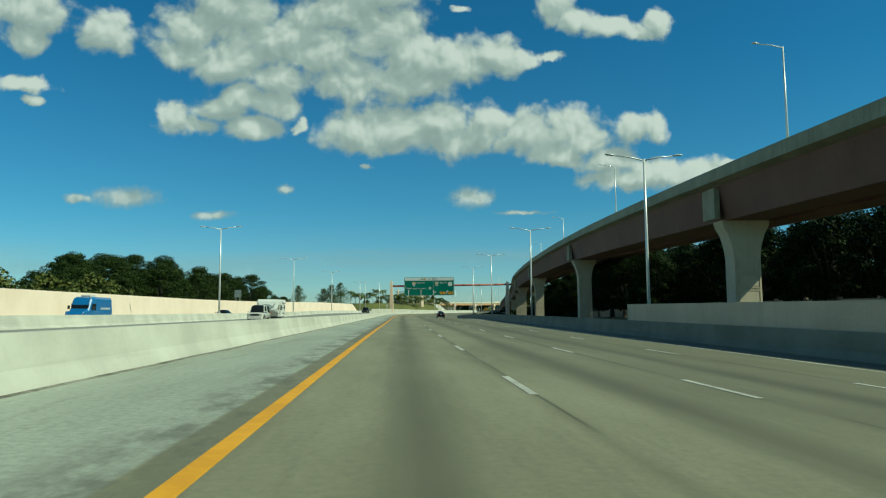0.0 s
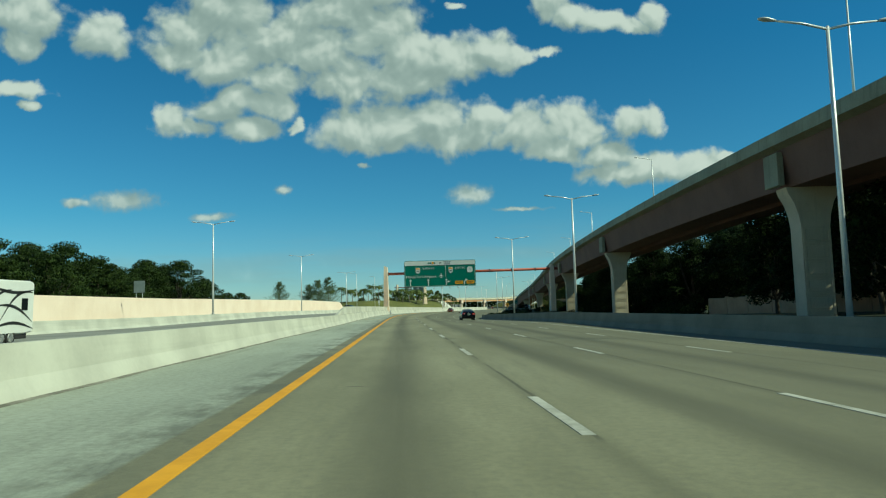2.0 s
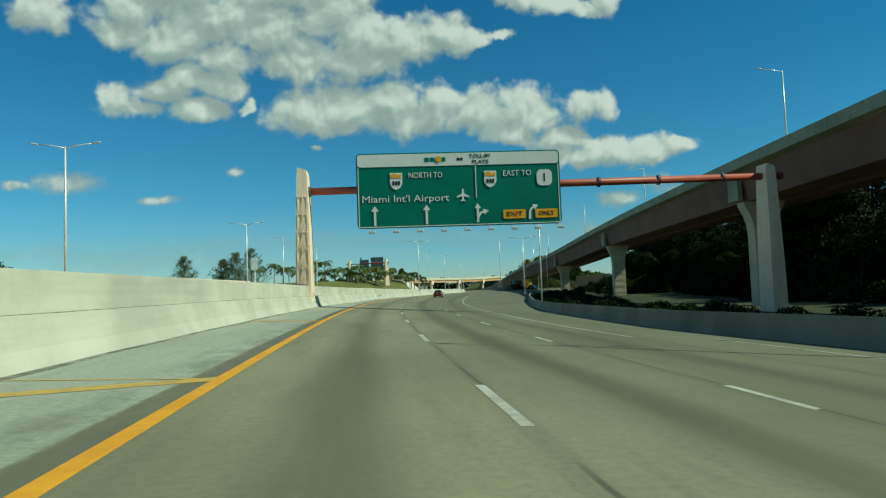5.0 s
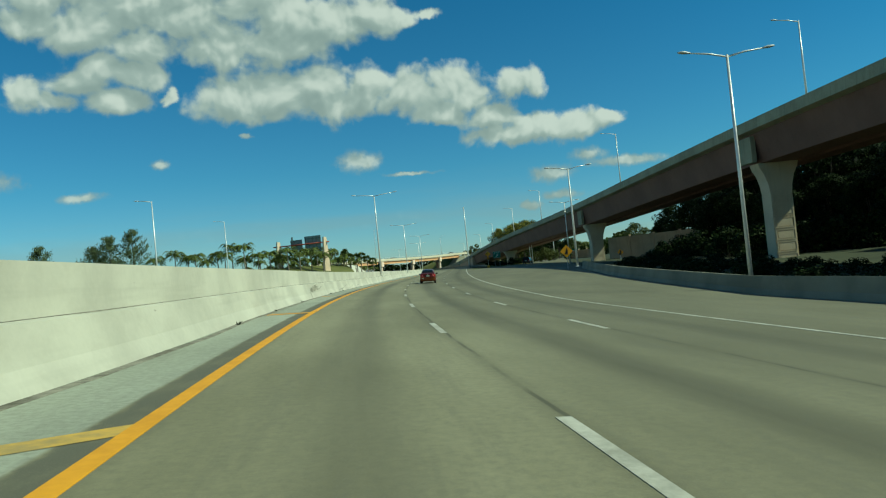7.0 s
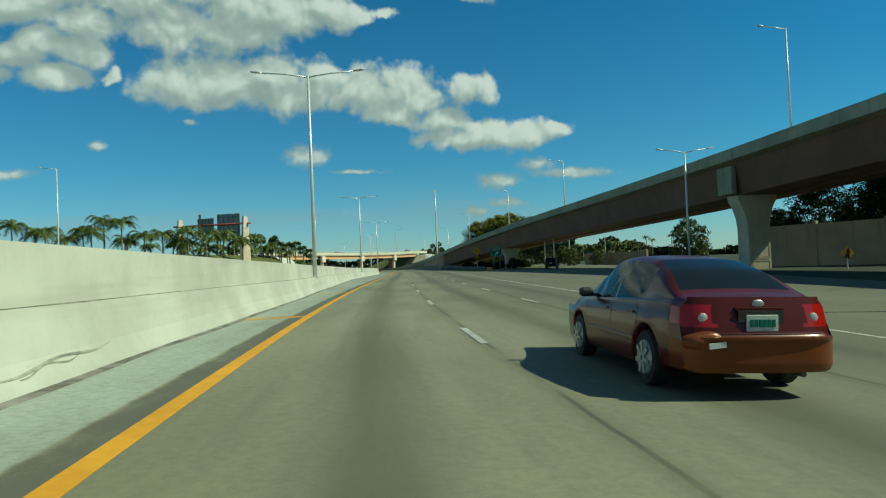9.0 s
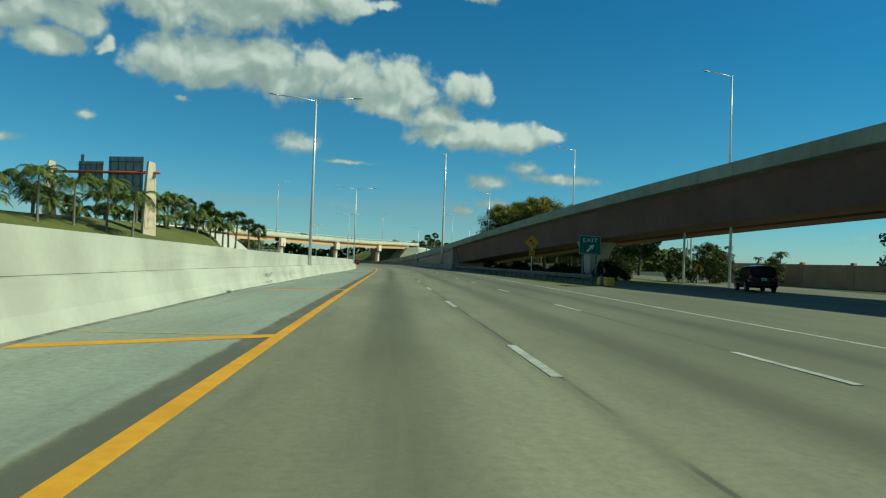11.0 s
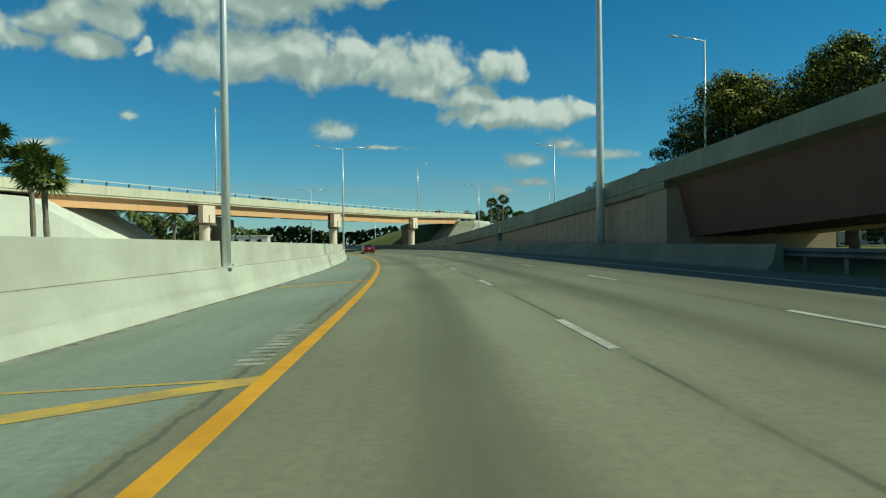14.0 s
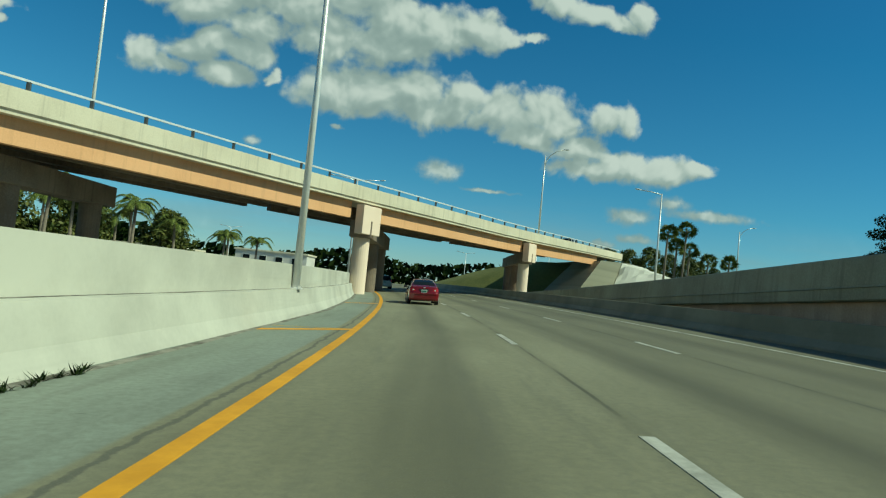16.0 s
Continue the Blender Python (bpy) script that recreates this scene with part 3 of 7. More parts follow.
next(n for n in BLACK_CAR.node_tree.nodes if n.type == "BSDF_PRINCIPLED").inputs["Specular IOR Level"].default_value = 0.2
SILVER_CAR = paint_material("blue_grey_car_paint", (0.22, 0.27, 0.34), 0.3, 0.6)
WHITE_CAR = paint_material("cream_white_car_paint", (0.72, 0.7, 0.62), 0.3)
BLUE_VAN = paint_material("bright_blue_van_paint", (0.02, 0.16, 0.42), 0.35)
GLASS = paint_material("dark_tinted_window", (0.012, 0.016, 0.018), 0.06, 0.0, 0.0)
next(n for n in GLASS.node_tree.nodes if n.type == "BSDF_PRINCIPLED").inputs["Specular IOR Level"].default_value = 0.18
TYRE = surface("black_rubber", (0.012, 0.012, 0.012), (0.025, 0.025, 0.025), 0.85, large=4.0)
RIM = surface("silver_wheel_cover", (0.35, 0.36, 0.36), (0.5, 0.51, 0.5), 0.4, 0.6, large=4.0, bump=0.0)
LENS_RED = paint_material("red_lamp_lens", (0.38, 0.01, 0.008), 0.15, 0.0, 0.4)
LENS_CLEAR = paint_material("clear_lamp_lens", (0.55, 0.55, 0.5), 0.12)
PLATE = surface("pale_number_plate", (0.5, 0.55, 0.5), (0.62, 0.66, 0.6), 0.5, large=6.0, bump=0.0)
PLASTIC = surface("black_trim_plastic", (0.015, 0.015, 0.015), (0.03, 0.03, 0.03), 0.6, large=4.0)
CREAM = surface("cream_carved_stone", (0.82, 0.64, 0.46), (0.9, 0.74, 0.56), 0.85, large=0.6, streak=0.2)
LAMP_HEAD = surface("pale_grey_lamp_housing", (0.5, 0.52, 0.52), (0.62, 0.64, 0.63), 0.45, 0.2, large=3.0, bump=0.0)
BUILDING = surface("off_white_render", (0.6, 0.58, 0.52), (0.72, 0.7, 0.64), 0.85, large=0.2, streak=0.2)
AMBER = surface("amber_crash_drum", (0.6, 0.36, 0.03), (0.7, 0.44, 0.04), 0.6, large=1.0, bump=0.0)


# ---------------------------------------------------------------- ground, pavement, walls
WALL_S = [-120, 0, 95, 150, 219, 240, 275, 320, 350, 383, 420, 450, 482, 505, 530, 545, 720]
WALL_L = [-3.75, -3.75, -3.75, -3.4, -2.6, -1.65, -1.6, -1.75, -2.6, -4.0, -4.15, -3.85, -3.5, -3.1, -2.4, -1.95, -1.95]
EDGE_S = [-120, 195, 230, 252, 290, 330, 380, 440, 520, 600]
EDGE_L = [16.4, 16.4, 18.0, 20.5, 23.0, 27.0, 33.5, 42, 54, 66]


def wall_l(s):
    return float(np.interp(s, WALL_S, WALL_L))


def edge_l(s):
    return float(np.interp(s, EDGE_S, EDGE_L))


def structure(ob, label, category):
    return tagged(ob, label, category, kind="structure")


bm = bmesh.new()
bmesh.ops.create_grid(bm, x_segments=40, y_segments=40, size=4200)
structure(link("ground", bm, GRASS), "dull green flat land that reaches the horizon", "ground").location = (0, 300, -1.9)

bm = bmesh.new()
sweep(bm, R, -120, 720, 4, lambda s: [(wall_l(s) - 1.5, -0.5), (wall_l(s) - 1.5, 0), (-0.6, 0), (4, 0), (9, 0), (13.2, 0), (13.2, -0.5)], closed=True)
road = structure(link("road", bm, ROAD), "worn grey concrete motorway pavement with dark oil strips", "road")

def gore_l(s):
    """The exit's inner edge, where the grass begins."""
    return 13.2 if s < 400 else min(edge_l(s) - 9.5, 13.2 + (s - 400) * 1.4)


bm = bmesh.new()
sweep(bm, R, -120, 560, 4, lambda s: [(gore_l(s), -0.5), (gore_l(s), 0), (edge_l(s) + 0.8, 0), (edge_l(s) + 0.8, -0.5)])
structure(link("exit_pavement", bm, ROAD), "grey concrete exit lane and right shoulder", "road")

bm = bmesh.new()
sweep(bm, R, -120, 720, 8, lambda s: [(-36.3, -0.6), (-36.3, 0.12), (-22, 0.12), (wall_l(s) - 1.5, 0.2), (wall_l(s) - 1.5, -0.6)])
structure(link("opposite_road", bm, FAR_ROAD), "pale grey concrete pavement of the opposite carriageway", "road")

# the grass verge between the road and the exit, and beyond the barrier
bm = bmesh.new()
sweep(bm, R, 404, 560, 4, lambda s: [(13.0, -1.2), (13.0, -0.02), (14.5, -0.05), (gore_l(s) - 0.02, -0.03), (gore_l(s) - 0.02, -1.2)])
structure(link("verge", bm, GRASS), "mown grass in the gore beside the exit", "grass")
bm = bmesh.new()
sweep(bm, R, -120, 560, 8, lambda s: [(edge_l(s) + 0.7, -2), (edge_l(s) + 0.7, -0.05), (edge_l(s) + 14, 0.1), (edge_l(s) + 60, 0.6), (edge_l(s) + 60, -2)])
structure(link("undergrowth", bm, SHADE_SOIL), "bare soil and weeds, coloured dark for the flyover's shade", "ground")


def low_barrier(l, top=0.82):
    """A safety-shape barrier, its road face to the right."""
    return [(l - 0.42, -0.1), (l - 0.42, top), (l - 0.26, top), (l - 0.15, 0.3), (l - 0.03, 0.07), (l, 0), (l, -0.1)]


def rise(s):
    return 0.82 + 0.79 * min(max((s - 128) / 9.0, 0), 1) ** 0.8


bm = bmesh.new()
sweep(bm, R, -120, 127.9, 3, lambda s: low_barrier(wall_l(s)))
sweep(bm, R, 127.9, 700, 3, lambda s: [(wall_l(s) - 0.75, -0.1), (wall_l(s) - 0.75, rise(s)), (wall_l(s) - 0.5, rise(s)), (wall_l(s) - 0.46, min(0.84, rise(s) - 0.01)),
                                     (wall_l(s) - 0.26, 0.82), (wall_l(s) - 0.14, 0.3), (wall_l(s) - 0.03, 0.07), (wall_l(s), 0), (wall_l(s), -0.1)])
median = structure(link("wall_median", bm, WALL), "pale concrete median barrier that rises into a stepped wall", "barrier")

bm = bmesh.new()
sweep(bm, R, 131, 700, 3, lambda s: [(wall_l(s) - 0.47, 0.835), (wall_l(s) - 0.47, 0.85), (wall_l(s) - 0.44, 0.845), (wall_l(s) - 0.43 + 0.04 * math.sin(s * 0.9), 0.834)])
structure(link("grime_ledge", bm, DIRT), "thin line of dirt in the wall's stepped joint", "dirt")

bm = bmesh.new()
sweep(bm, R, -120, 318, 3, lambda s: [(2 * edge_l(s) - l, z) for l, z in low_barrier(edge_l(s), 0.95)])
structure(link("wall_roadside", bm, SHADE_WALL), "concrete barrier along the right shoulder, greyed for its shaded face", "barrier")

bm = bmesh.new()
sweep(bm, R, -120, 330, 6, [(-23.0, -0.5), (-23.0, 1.0), (-22.7, 1.0), (-22.5, 0.3), (-22.3, 0.1), (-22.3, -0.5)])
structure(link("wall_opposite", bm, WALL), "pale low barrier beyond the opposite carriageway", "barrier")


def noise_top(s):
    return float(np.interp(s, [-120, 180, 280, 309, 317], [3.6, 3.6, 4.4, 4.4, 1.0]))


bm = bmesh.new()
sweep(bm, R, -120, 317, 4, lambda s: [(-36.6, -1.5), (-36.6, noise_top(s)), (-36.2, noise_top(s)), (-36.2, -1.5)])
structure(link("wall_noise", bm, PEACH), "long peach-painted noise wall before the trees", "wall")
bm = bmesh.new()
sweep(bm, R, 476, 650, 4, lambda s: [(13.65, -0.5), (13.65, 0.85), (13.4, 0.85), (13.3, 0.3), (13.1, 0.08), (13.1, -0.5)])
structure(link("wall_ramp_foot", bm, SHADE_WALL), "low barrier along the foot of the ramp wall, greyed for shade", "barrier")


bm = bmesh.new()
sweep(bm, R, -120, 45, 3, lambda s: [(17.2, -0.2), (17.2, 2.0), (16.85, 2.0), (16.85, -0.2)])
structure(link("wall_screen", bm, PIER), "tan concrete screen wall on the roadside barrier", "wall")


def panel_wall(name, s0, s1, l, top, label):
    """A fence of tan concrete panels between posts."""
    wall = structure(empty(name), label, "wall")
    n = int((s1 - s0) / 6)
    for k in range(n):
        a, c = R(s0 + 6 * k, l(s0 + 6 * k)), R(s0 + 6 * k + 6, l(s0 + 6 * k + 6))
        d = c - a
        m = Matrix.Translation((a.x, a.y, min(a.z, c.z) - 0.6)) @ Matrix.Rotation(math.atan2(d.y, d.x), 4, "Z")
        long = math.hypot(d.x, d.y)
        b = bmesh.new()
        box(b, (long - 0.3, 0.2, top + 0.6), (long / 2, 0, (top + 0.6) / 2))
        part("panel", b, TAN, wall).matrix_world = m
        b = bmesh.new()
        box(b, (0.38, 0.4, top + 0.8), (0, 0, (top + 0.8) / 2), bevel=0.03)
        part("post", b, TAN, wall).matrix_world = m
    return wall


panel_wall("wall_woods", 44, 164, lambda s: 47.0, 2.6, "tan panelled wall before the dark woods")
panel_wall("wall_exit", 335, 359, lambda s: 47.6 - 0.445 * (s - 339), 4.0, "tan panelled noise wall along the exit")


panel_wall("wall_corner", 411, 435, lambda s: 46.0 - 0.2 * (s - 411), 2.3, "tan panelled garden wall beyond the exit road")


# painted lines
def painted(name, s0, s1, l, width, mat, label):
    b = bmesh.new()
    sweep(b, R, s0, s1, 3, lambda s: [((l(s) if callable(l) else l) - width / 2, -0.002), ((l(s) if callable(l) else l) - width / 2, 0.006),
                                    ((l(s) if callable(l) else l) + width / 2, 0.006), ((l(s) if callable(l) else l) + width / 2, -0.002)])
    return structure(link(name, b, mat), label, "road marking")


painted("grime_strip", -120, 700, lambda s: wall_l(s) + 0.1 + 0.05 * math.sin(s * 1.3) + 0.04 * math.sin(s * 0.37), 0.17, DIRT, "dark line of dirt and cracks along the foot of the median wall")


def scuff(s0, s1, z0, z1, wide, label="dark tyre scuff that climbs the foot of the median wall"):
    """A rubber mark laid on the sloped face of the median wall."""
    face = lambda z: float(np.interp(z, [0.0, 0.07, 0.3, 0.82], [0.0, 0.03, 0.14, 0.26]))
    b = bmesh.new()
    rows = []
    n = 24
    for i in range(n + 1):
        f = i / n
        s = s0 + (s1 - s0) * f
        z = z0 + (z1 - z0) * (f ** 1.2) + 0.03 * math.sin(9 * f + s0)
        w = wide * (0.3 + math.sin(math.pi * min(0.95, f + 0.05))) * (0.75 + 0.5 * abs(math.sin(5.3 * f + s0)))
        lo, hi = max(0.015, z - w / 2), max(0.03, z + w / 2)
        rows.append([b.verts.new(R(s, wall_l(s) - face(q) + 0.012, q)) for q in (lo, hi)])
    for p, q in zip(rows, rows[1:]):
        b.faces.new((p[0], q[0], q[1], p[1]))
    bmesh.ops.recalc_face_normals(b, faces=b.faces)
    structure(link("tyre_scuff", b, RUBBER), label, "scuff mark")


for q in ((267.3, 268.3, 0.08, 0.66, 0.16), (267.7, 271.6, 0.46, 0.8, 0.12), (268.0, 272.2, 0.5, 0.66, 0.16), (268.4, 270.6, 0.4, 0.52, 0.12), (269.0, 273.6, 0.42, 0.56, 0.07), (389.3, 391.8, 0.1, 0.14, 0.05), (389.6, 390.1, 0.38, 0.66, 0.07), (389.9, 392.4, 0.42, 0.5, 0.14), (398.0, 399.2, 0.14, 0.6, 0.09), (282.0, 291.2, 0.03, 0.42, 0.028), (284.0, 288.0, 0.08, 0.24, 0.012), (290.3, 296.5, 0.06, 0.3, 0.015), (292.3, 295.5, 0.12, 0.24, 0.012), (299.0, 302.0, 0.2, 0.28, 0.025), (299.4, 301.0, 0.17, 0.24, 0.015), (412, 415, 0.25, 0.36, 0.025), (424.5, 426.5, 0.4, 0.48, 0.02), (341, 347, 0.08, 0.26, 0.014)):
    scuff(*q)
bm = bmesh.new()
for k in range(13):
    vs = [bm.verts.new(R(462.0 + 0.31 * k + o, l, 0.004)) for l, o in ((-0.62, 0.0), (-0.24, 0.0), (-0.24, 0.19), (-0.62, 0.19))]
    bm.faces.new(vs)
bmesh.ops.recalc_face_normals(bm, faces=bm.faces)
structure(link("rumble_strip", bm, RUBBER), "short dark rumble strip beside the yellow line", "road marking")
painted("yellow_line", -120, 720, 0.0, 0.2, YELLOW, "solid yellow edge line beside the left shoulder")

for k, s in enumerate((154.2, 173.2, 193, 213.8, 233.9, 252.5, 271.4, 291, 311, 330, 349, 368, 386.5, 404.5, 424.4, 442.5, 461.2, 480.2, 499.2, 518, 537.1, 556)):
    reach = min(3.0, -wall_l(s) - 0.15)
    for back, w, name in ((0.72, 0.48, "hatch_bar"), (0.1, 0.1, "hatch_line")):
        if (k * 7) % 5 == 3 and name == "hatch_line":
            continue
        b = bmesh.new()
        n = 4
        for i in range(n):
            q = [(-0.08 - reach * j / n) for j in (i, i + 1)]
            vs = [b.verts.new(R(s + back * l + o, l, 0.005)) for l, o in ((q[0], -w / 2), (q[1], -w / 2), (q[1], w / 2), (q[0], w / 2))]
            b.faces.new(vs)
        bmesh.ops.recalc_face_normals(b, faces=b.faces)
        tagged(link(name, b, YELLOW_WORN if name == 'hatch_line' or k % 3 == 1 else YELLOW), "worn yellow hatch stroke on the left shoulder", "road marking", kind="structure")
painted("white_edge_line", -120, 186, 14.2, 0.15, WHITE_LINE, "faded white edge line by the right shoulder")
painted("white_gore_line", 186, 720, 11.25, 0.16, WHITE_LINE, "solid white line that parts the exit from the lanes")
painted("white_exit_line", 330, 540, lambda s: max(12.0, edge_l(s) - 8.8), 0.16, WHITE_LINE, "white line along the inner edge of the exit")

b = bmesh.new()
box(b, (0.15, 3.05, 0.008), (0, -1.52, 0.003))
dash = link("lane_dash", b, WHITE_LINE, road)
dash_mesh = dash.data
first = True
for line, l in enumerate((3.76, 7.52, 11.25)):
    for k in range(-6, 50):
        s = 11.0 + 12.192 * k + 3.05
        if line == 2 and s > 180:
            continue
        d = dash if first else new("lane_dash", dash_mesh)
        first = False
        d.parent = road
        tilt = math.atan(float(np.interp(s, BANK_S, BANK)))
        d.matrix_world = at_road(s, l) @ Matrix.Rotation(-tilt, 4, "Y")

# ---------------------------------------------------------------- the flyover
bm = bmesh.new()
sweep(bm, FLY, -60, 600, 5, [(0, -1.02), (0.06, -0.96), (0.12, -0.05), (0.16, 0), (0.34, 0), (0.45, -0.95), (9.85, -0.95), (9.95, 0), (10.2, 0), (10.35, -1.02), (9.0, -1.2), (1.0, -1.2)])
structure(link("flyover_deck", bm, PARAPET), "weathered grey parapets and deck of the curved flyover", "bridge")
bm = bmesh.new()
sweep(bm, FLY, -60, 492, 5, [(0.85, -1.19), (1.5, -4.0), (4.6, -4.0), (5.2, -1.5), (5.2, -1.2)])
tagged(link("flyover_girder", bm, PINK), "pink box girder under the flyover, darkened for shade", "girder", kind="structure")
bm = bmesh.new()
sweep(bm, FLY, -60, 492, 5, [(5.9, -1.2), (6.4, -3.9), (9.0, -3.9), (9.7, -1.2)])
tagged(link("flyover_girder", bm, PINK), "pink box girder under the flyover, darkened for shade", "girder", kind="structure")

# retaining wall below the ramp's end, with its corner pillar
bm = bmesh.new()
sweep(bm, FLY, 492, 640, 5, lambda s: [(0.42, -1.2), (0.42, -fly_z(s) - 1.0), (9.9, -fly_z(s) - 1.0), (9.9, -1.2)])
ramp_wall = structure(link("wall_ramp", bm, MSE), "rose-tinted panelled retaining wall below the ramp", "wall")
bm = bmesh.new()
sweep(bm, FLY, 489.5, 640, 5, [(0.06, -0.9), (0.06, -1.4), (0.12, -1.44), (0.6, -1.44), (0.6, -0.9)])
structure(link("ramp_coping", bm, PARAPET), "weathered grey coping band above the ramp wall", "wall")
# its face: two sizes of panel, each proud of the joints
b = bmesh.new()
box(b, (0.1, 1.58, 1.45), (0, 0, 0), bevel=0.003)
half = bmesh.new()
box(half, (0.1, 1.58, 0.7), (0, 0, 0), bevel=0.003)
panel_mesh = {}
for k in range(66):
    s0 = 493.2 + 1.5 * k
    z_top = fly_z(s0) - 1.46
    for row in range(5):
        cut = k % 2 == 1 and row == 0
        z = z_top - 0.375 if cut else z_top - 0.75 - 1.5 * row + (0.75 if k % 2 else 0.0)
        if z < -0.6:
            continue
        if cut not in panel_mesh:
            ob = link("panel", half if cut else b, MSE, ramp_wall)
            panel_mesh[cut] = ob.data
        else:
            ob = new("panel", panel_mesh[cut])
            ob.parent = ramp_wall
        ob.matrix_world = Matrix.Translation(FLY(s0, 0.41 - 0.003 * (k % 2), z - fly_z(s0))) @ Matrix.Rotation(heading(s0) - math.atan((fly_l(s0 + 1) - fly_l(s0 - 1)) / 2), 4, "Z") @ Matrix.Rotation((fly_z(s0 + 1) - fly_z(s0 - 1)) / 2, 4, "X")
bm = bmesh.new()
sweep(bm, FLY, 489.5, 492.3, 1.4, lambda s: [(0.2, -1.15), (0.2, -fly_z(s) - 1.0), (10.0, -fly_z(s) - 1.0), (10.0, -1.15)])
structure(link("ramp_pillar", bm, MSE), "plain pinkish end pillar of the ramp wall", "wall")


def pier(s):
    top = fly_z(s) - 4.0
    foot = R(s, fly_l(s)).z - 0.6
    h = top - foot
    m = Matrix.Translation((FLY(s, 3.2).x, FLY(s, 3.2).y, foot)) @ Matrix.Rotation(heading(s) - math.atan((fly_l(s + 1) - fly_l(s - 1)) / 2), 4, "Z")
    thing = empty("bridge_pier", m)
    tagged(thing, "tan concrete pier with flared head and carved faces", "bridge pier", "flyover piers")
    b = bmesh.new()
    w, y = 1.08, 0.8
    f = min(3.0, 0.5 * h)
    prism(b, [(-w, 0), (w, 0), (w, h - f), (w + 0.12, h - 0.7 * f), (w + 0.4, h - 0.4 * f), (w + 0.8, h - 0.16 * f), (w + 0.9, h - 0.05), (w + 0.9, h),
              (-w - 0.9, h), (-w - 0.9, h - 0.05), (-w - 0.8, h - 0.16 * f), (-w - 0.4, h - 0.4 * f), (-w - 0.12, h - 0.7 * f), (-w, h - f)], 2 * y)
    part("column", b, PIER, thing)
    n = max(2, int((h - f) / 1.15))
    mesh = None
    step = (h - f) / n
    for face in (-1, 1):
        for k in range(n):
            if mesh is None:
                b = bmesh.new()
                z1 = step - 0.14
                for q in ((-0.98, 0, -0.88, z1), (0.88, 0, 0.98, z1), (-0.88, 0, 0.88, 0.09), (-0.88, z1 - 0.09, 0.88, z1)):
                    box(b, (q[2] - q[0], 0.1, q[3] - q[1]), ((q[0] + q[2]) / 2, 0, (q[1] + q[3]) / 2))
                box(b, (1.6, 0.05, z1 - 0.3), (0, 0, z1 / 2), bevel=0.02)
                mesh = part("relief_panel", b, PIER, thing)
                p = mesh
            else:
                p = new("relief_panel", mesh.data)
                p.parent = thing
            p.location = (0, face * (y + 0.02), 0.1 + k * step)
    if s < 400:
        b = bmesh.new()
        box(b, (0.5, 2.2, 2.5), (-2.45, 0, h + 1.35), bevel=0.05)
        part("cap_block", b, PARAPET, thing)


for s in (-7, 54, 114.5, 173.5, 228, 292.5, 352, 431):
    pier(s)

# ---------------------------------------------------------------- the overpass
bm = bmesh.new()
sweep(bm, OVER, 22, 166, 8, [(-0.08, 7.35), (-0.08, 7.5), (-0.2, 7.58), (-0.2, 8.55), (0.05, 8.55), (0.2, 7.7), (11.8, 7.7), (12, 8.55), (12.2, 8.55), (12.2, 7.35)])
structure(link("overpass_deck", bm, PALE), "cream concrete deck and parapets of the overpass", "bridge")
for u0, u1 in ((38.5, 58.6), (61.4, 91.6), (94.4, 124.6), (127.4, 154)):
    # inner girders carry the deck's shade in their dark brown
    for l, deep, paint in ((0.5, 1.3, ORANGE), (3.3, 0.7, SHADE_BROWN), (6.2, 0.7, SHADE_BROWN), (9.1, 0.7, SHADE_BROWN), (11.5, 0.7, SHADE_BROWN)):
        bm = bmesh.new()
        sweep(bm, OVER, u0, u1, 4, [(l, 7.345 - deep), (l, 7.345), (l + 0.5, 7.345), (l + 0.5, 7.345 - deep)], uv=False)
        tagged(link("overpass_girder", bm, paint), "orange-painted girder under the overpass deck" if l < 1 else "stained inner girder under the overpass deck, coloured dark for shade", "girder", kind="structure")


def over_pier(u):
    """A skewed bent: its row of columns runs with the road below."""
    d = (OVER_B - OVER_A).normalized()
    near = OVER(u, 0.4, -1.5)
    thing = empty("overpass_pier", Matrix.Translation(near) @ Matrix.Rotation(math.atan2(d.y, d.x) - math.pi / 2, 4, "Z"))
    tagged(thing, "round cream columns and square cap block carrying the overpass", "bridge pier", "overpass piers")
    turn = Matrix.Rotation(-0.12 - (math.atan2(d.y, d.x) - math.pi / 2), 4, "Z")
    for y in (0.6, 9.0, 17.5):
        b = bmesh.new()
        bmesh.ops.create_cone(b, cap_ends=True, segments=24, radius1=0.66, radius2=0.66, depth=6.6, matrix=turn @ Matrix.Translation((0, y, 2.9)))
        # rear columns get the brown darkened for shade, the front one peach
        part("column", b, SHADE_BROWN if y > 1 else PEACH, thing, smooth=False)
    b = bmesh.new()
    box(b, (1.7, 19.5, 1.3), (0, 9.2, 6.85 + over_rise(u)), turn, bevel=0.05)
    part("cap_beam", b, SHADE_BROWN, thing)
    b = bmesh.new()
    box(b, (0.75, 2.3, 2.2), (0.55, 0, 7.55 + over_rise(u)), bevel=0.04)
    part("cap_block", b, PEACH, thing)


for u in (61.3, 93, 125.5):
    over_pier(u)


def railing():
    thing = empty("overpass_rail")
    tagged(thing, "low metal rail on posts along the overpass parapet", "railing")
    b = bmesh.new()
    sweep(b, OVER, 24, 164, 8, [(-0.1, 8.95), (-0.1, 9.05), (0.0, 9.05), (0.0, 8.95)], uv=False)
    part("rail", b, STEEL, thing)
    b = bmesh.new()
    box(b, (0.16, 0.16, 0.42), (0, 0, 0.2))
    mesh = part("post", b, DARK_STEEL, thing)
    for k in range(45):
        p = mesh if k == 0 else new("post", mesh.data)
        p.parent = thing
        p.location = OVER(25 + 3 * k, -0.05, 8.55)


railing()

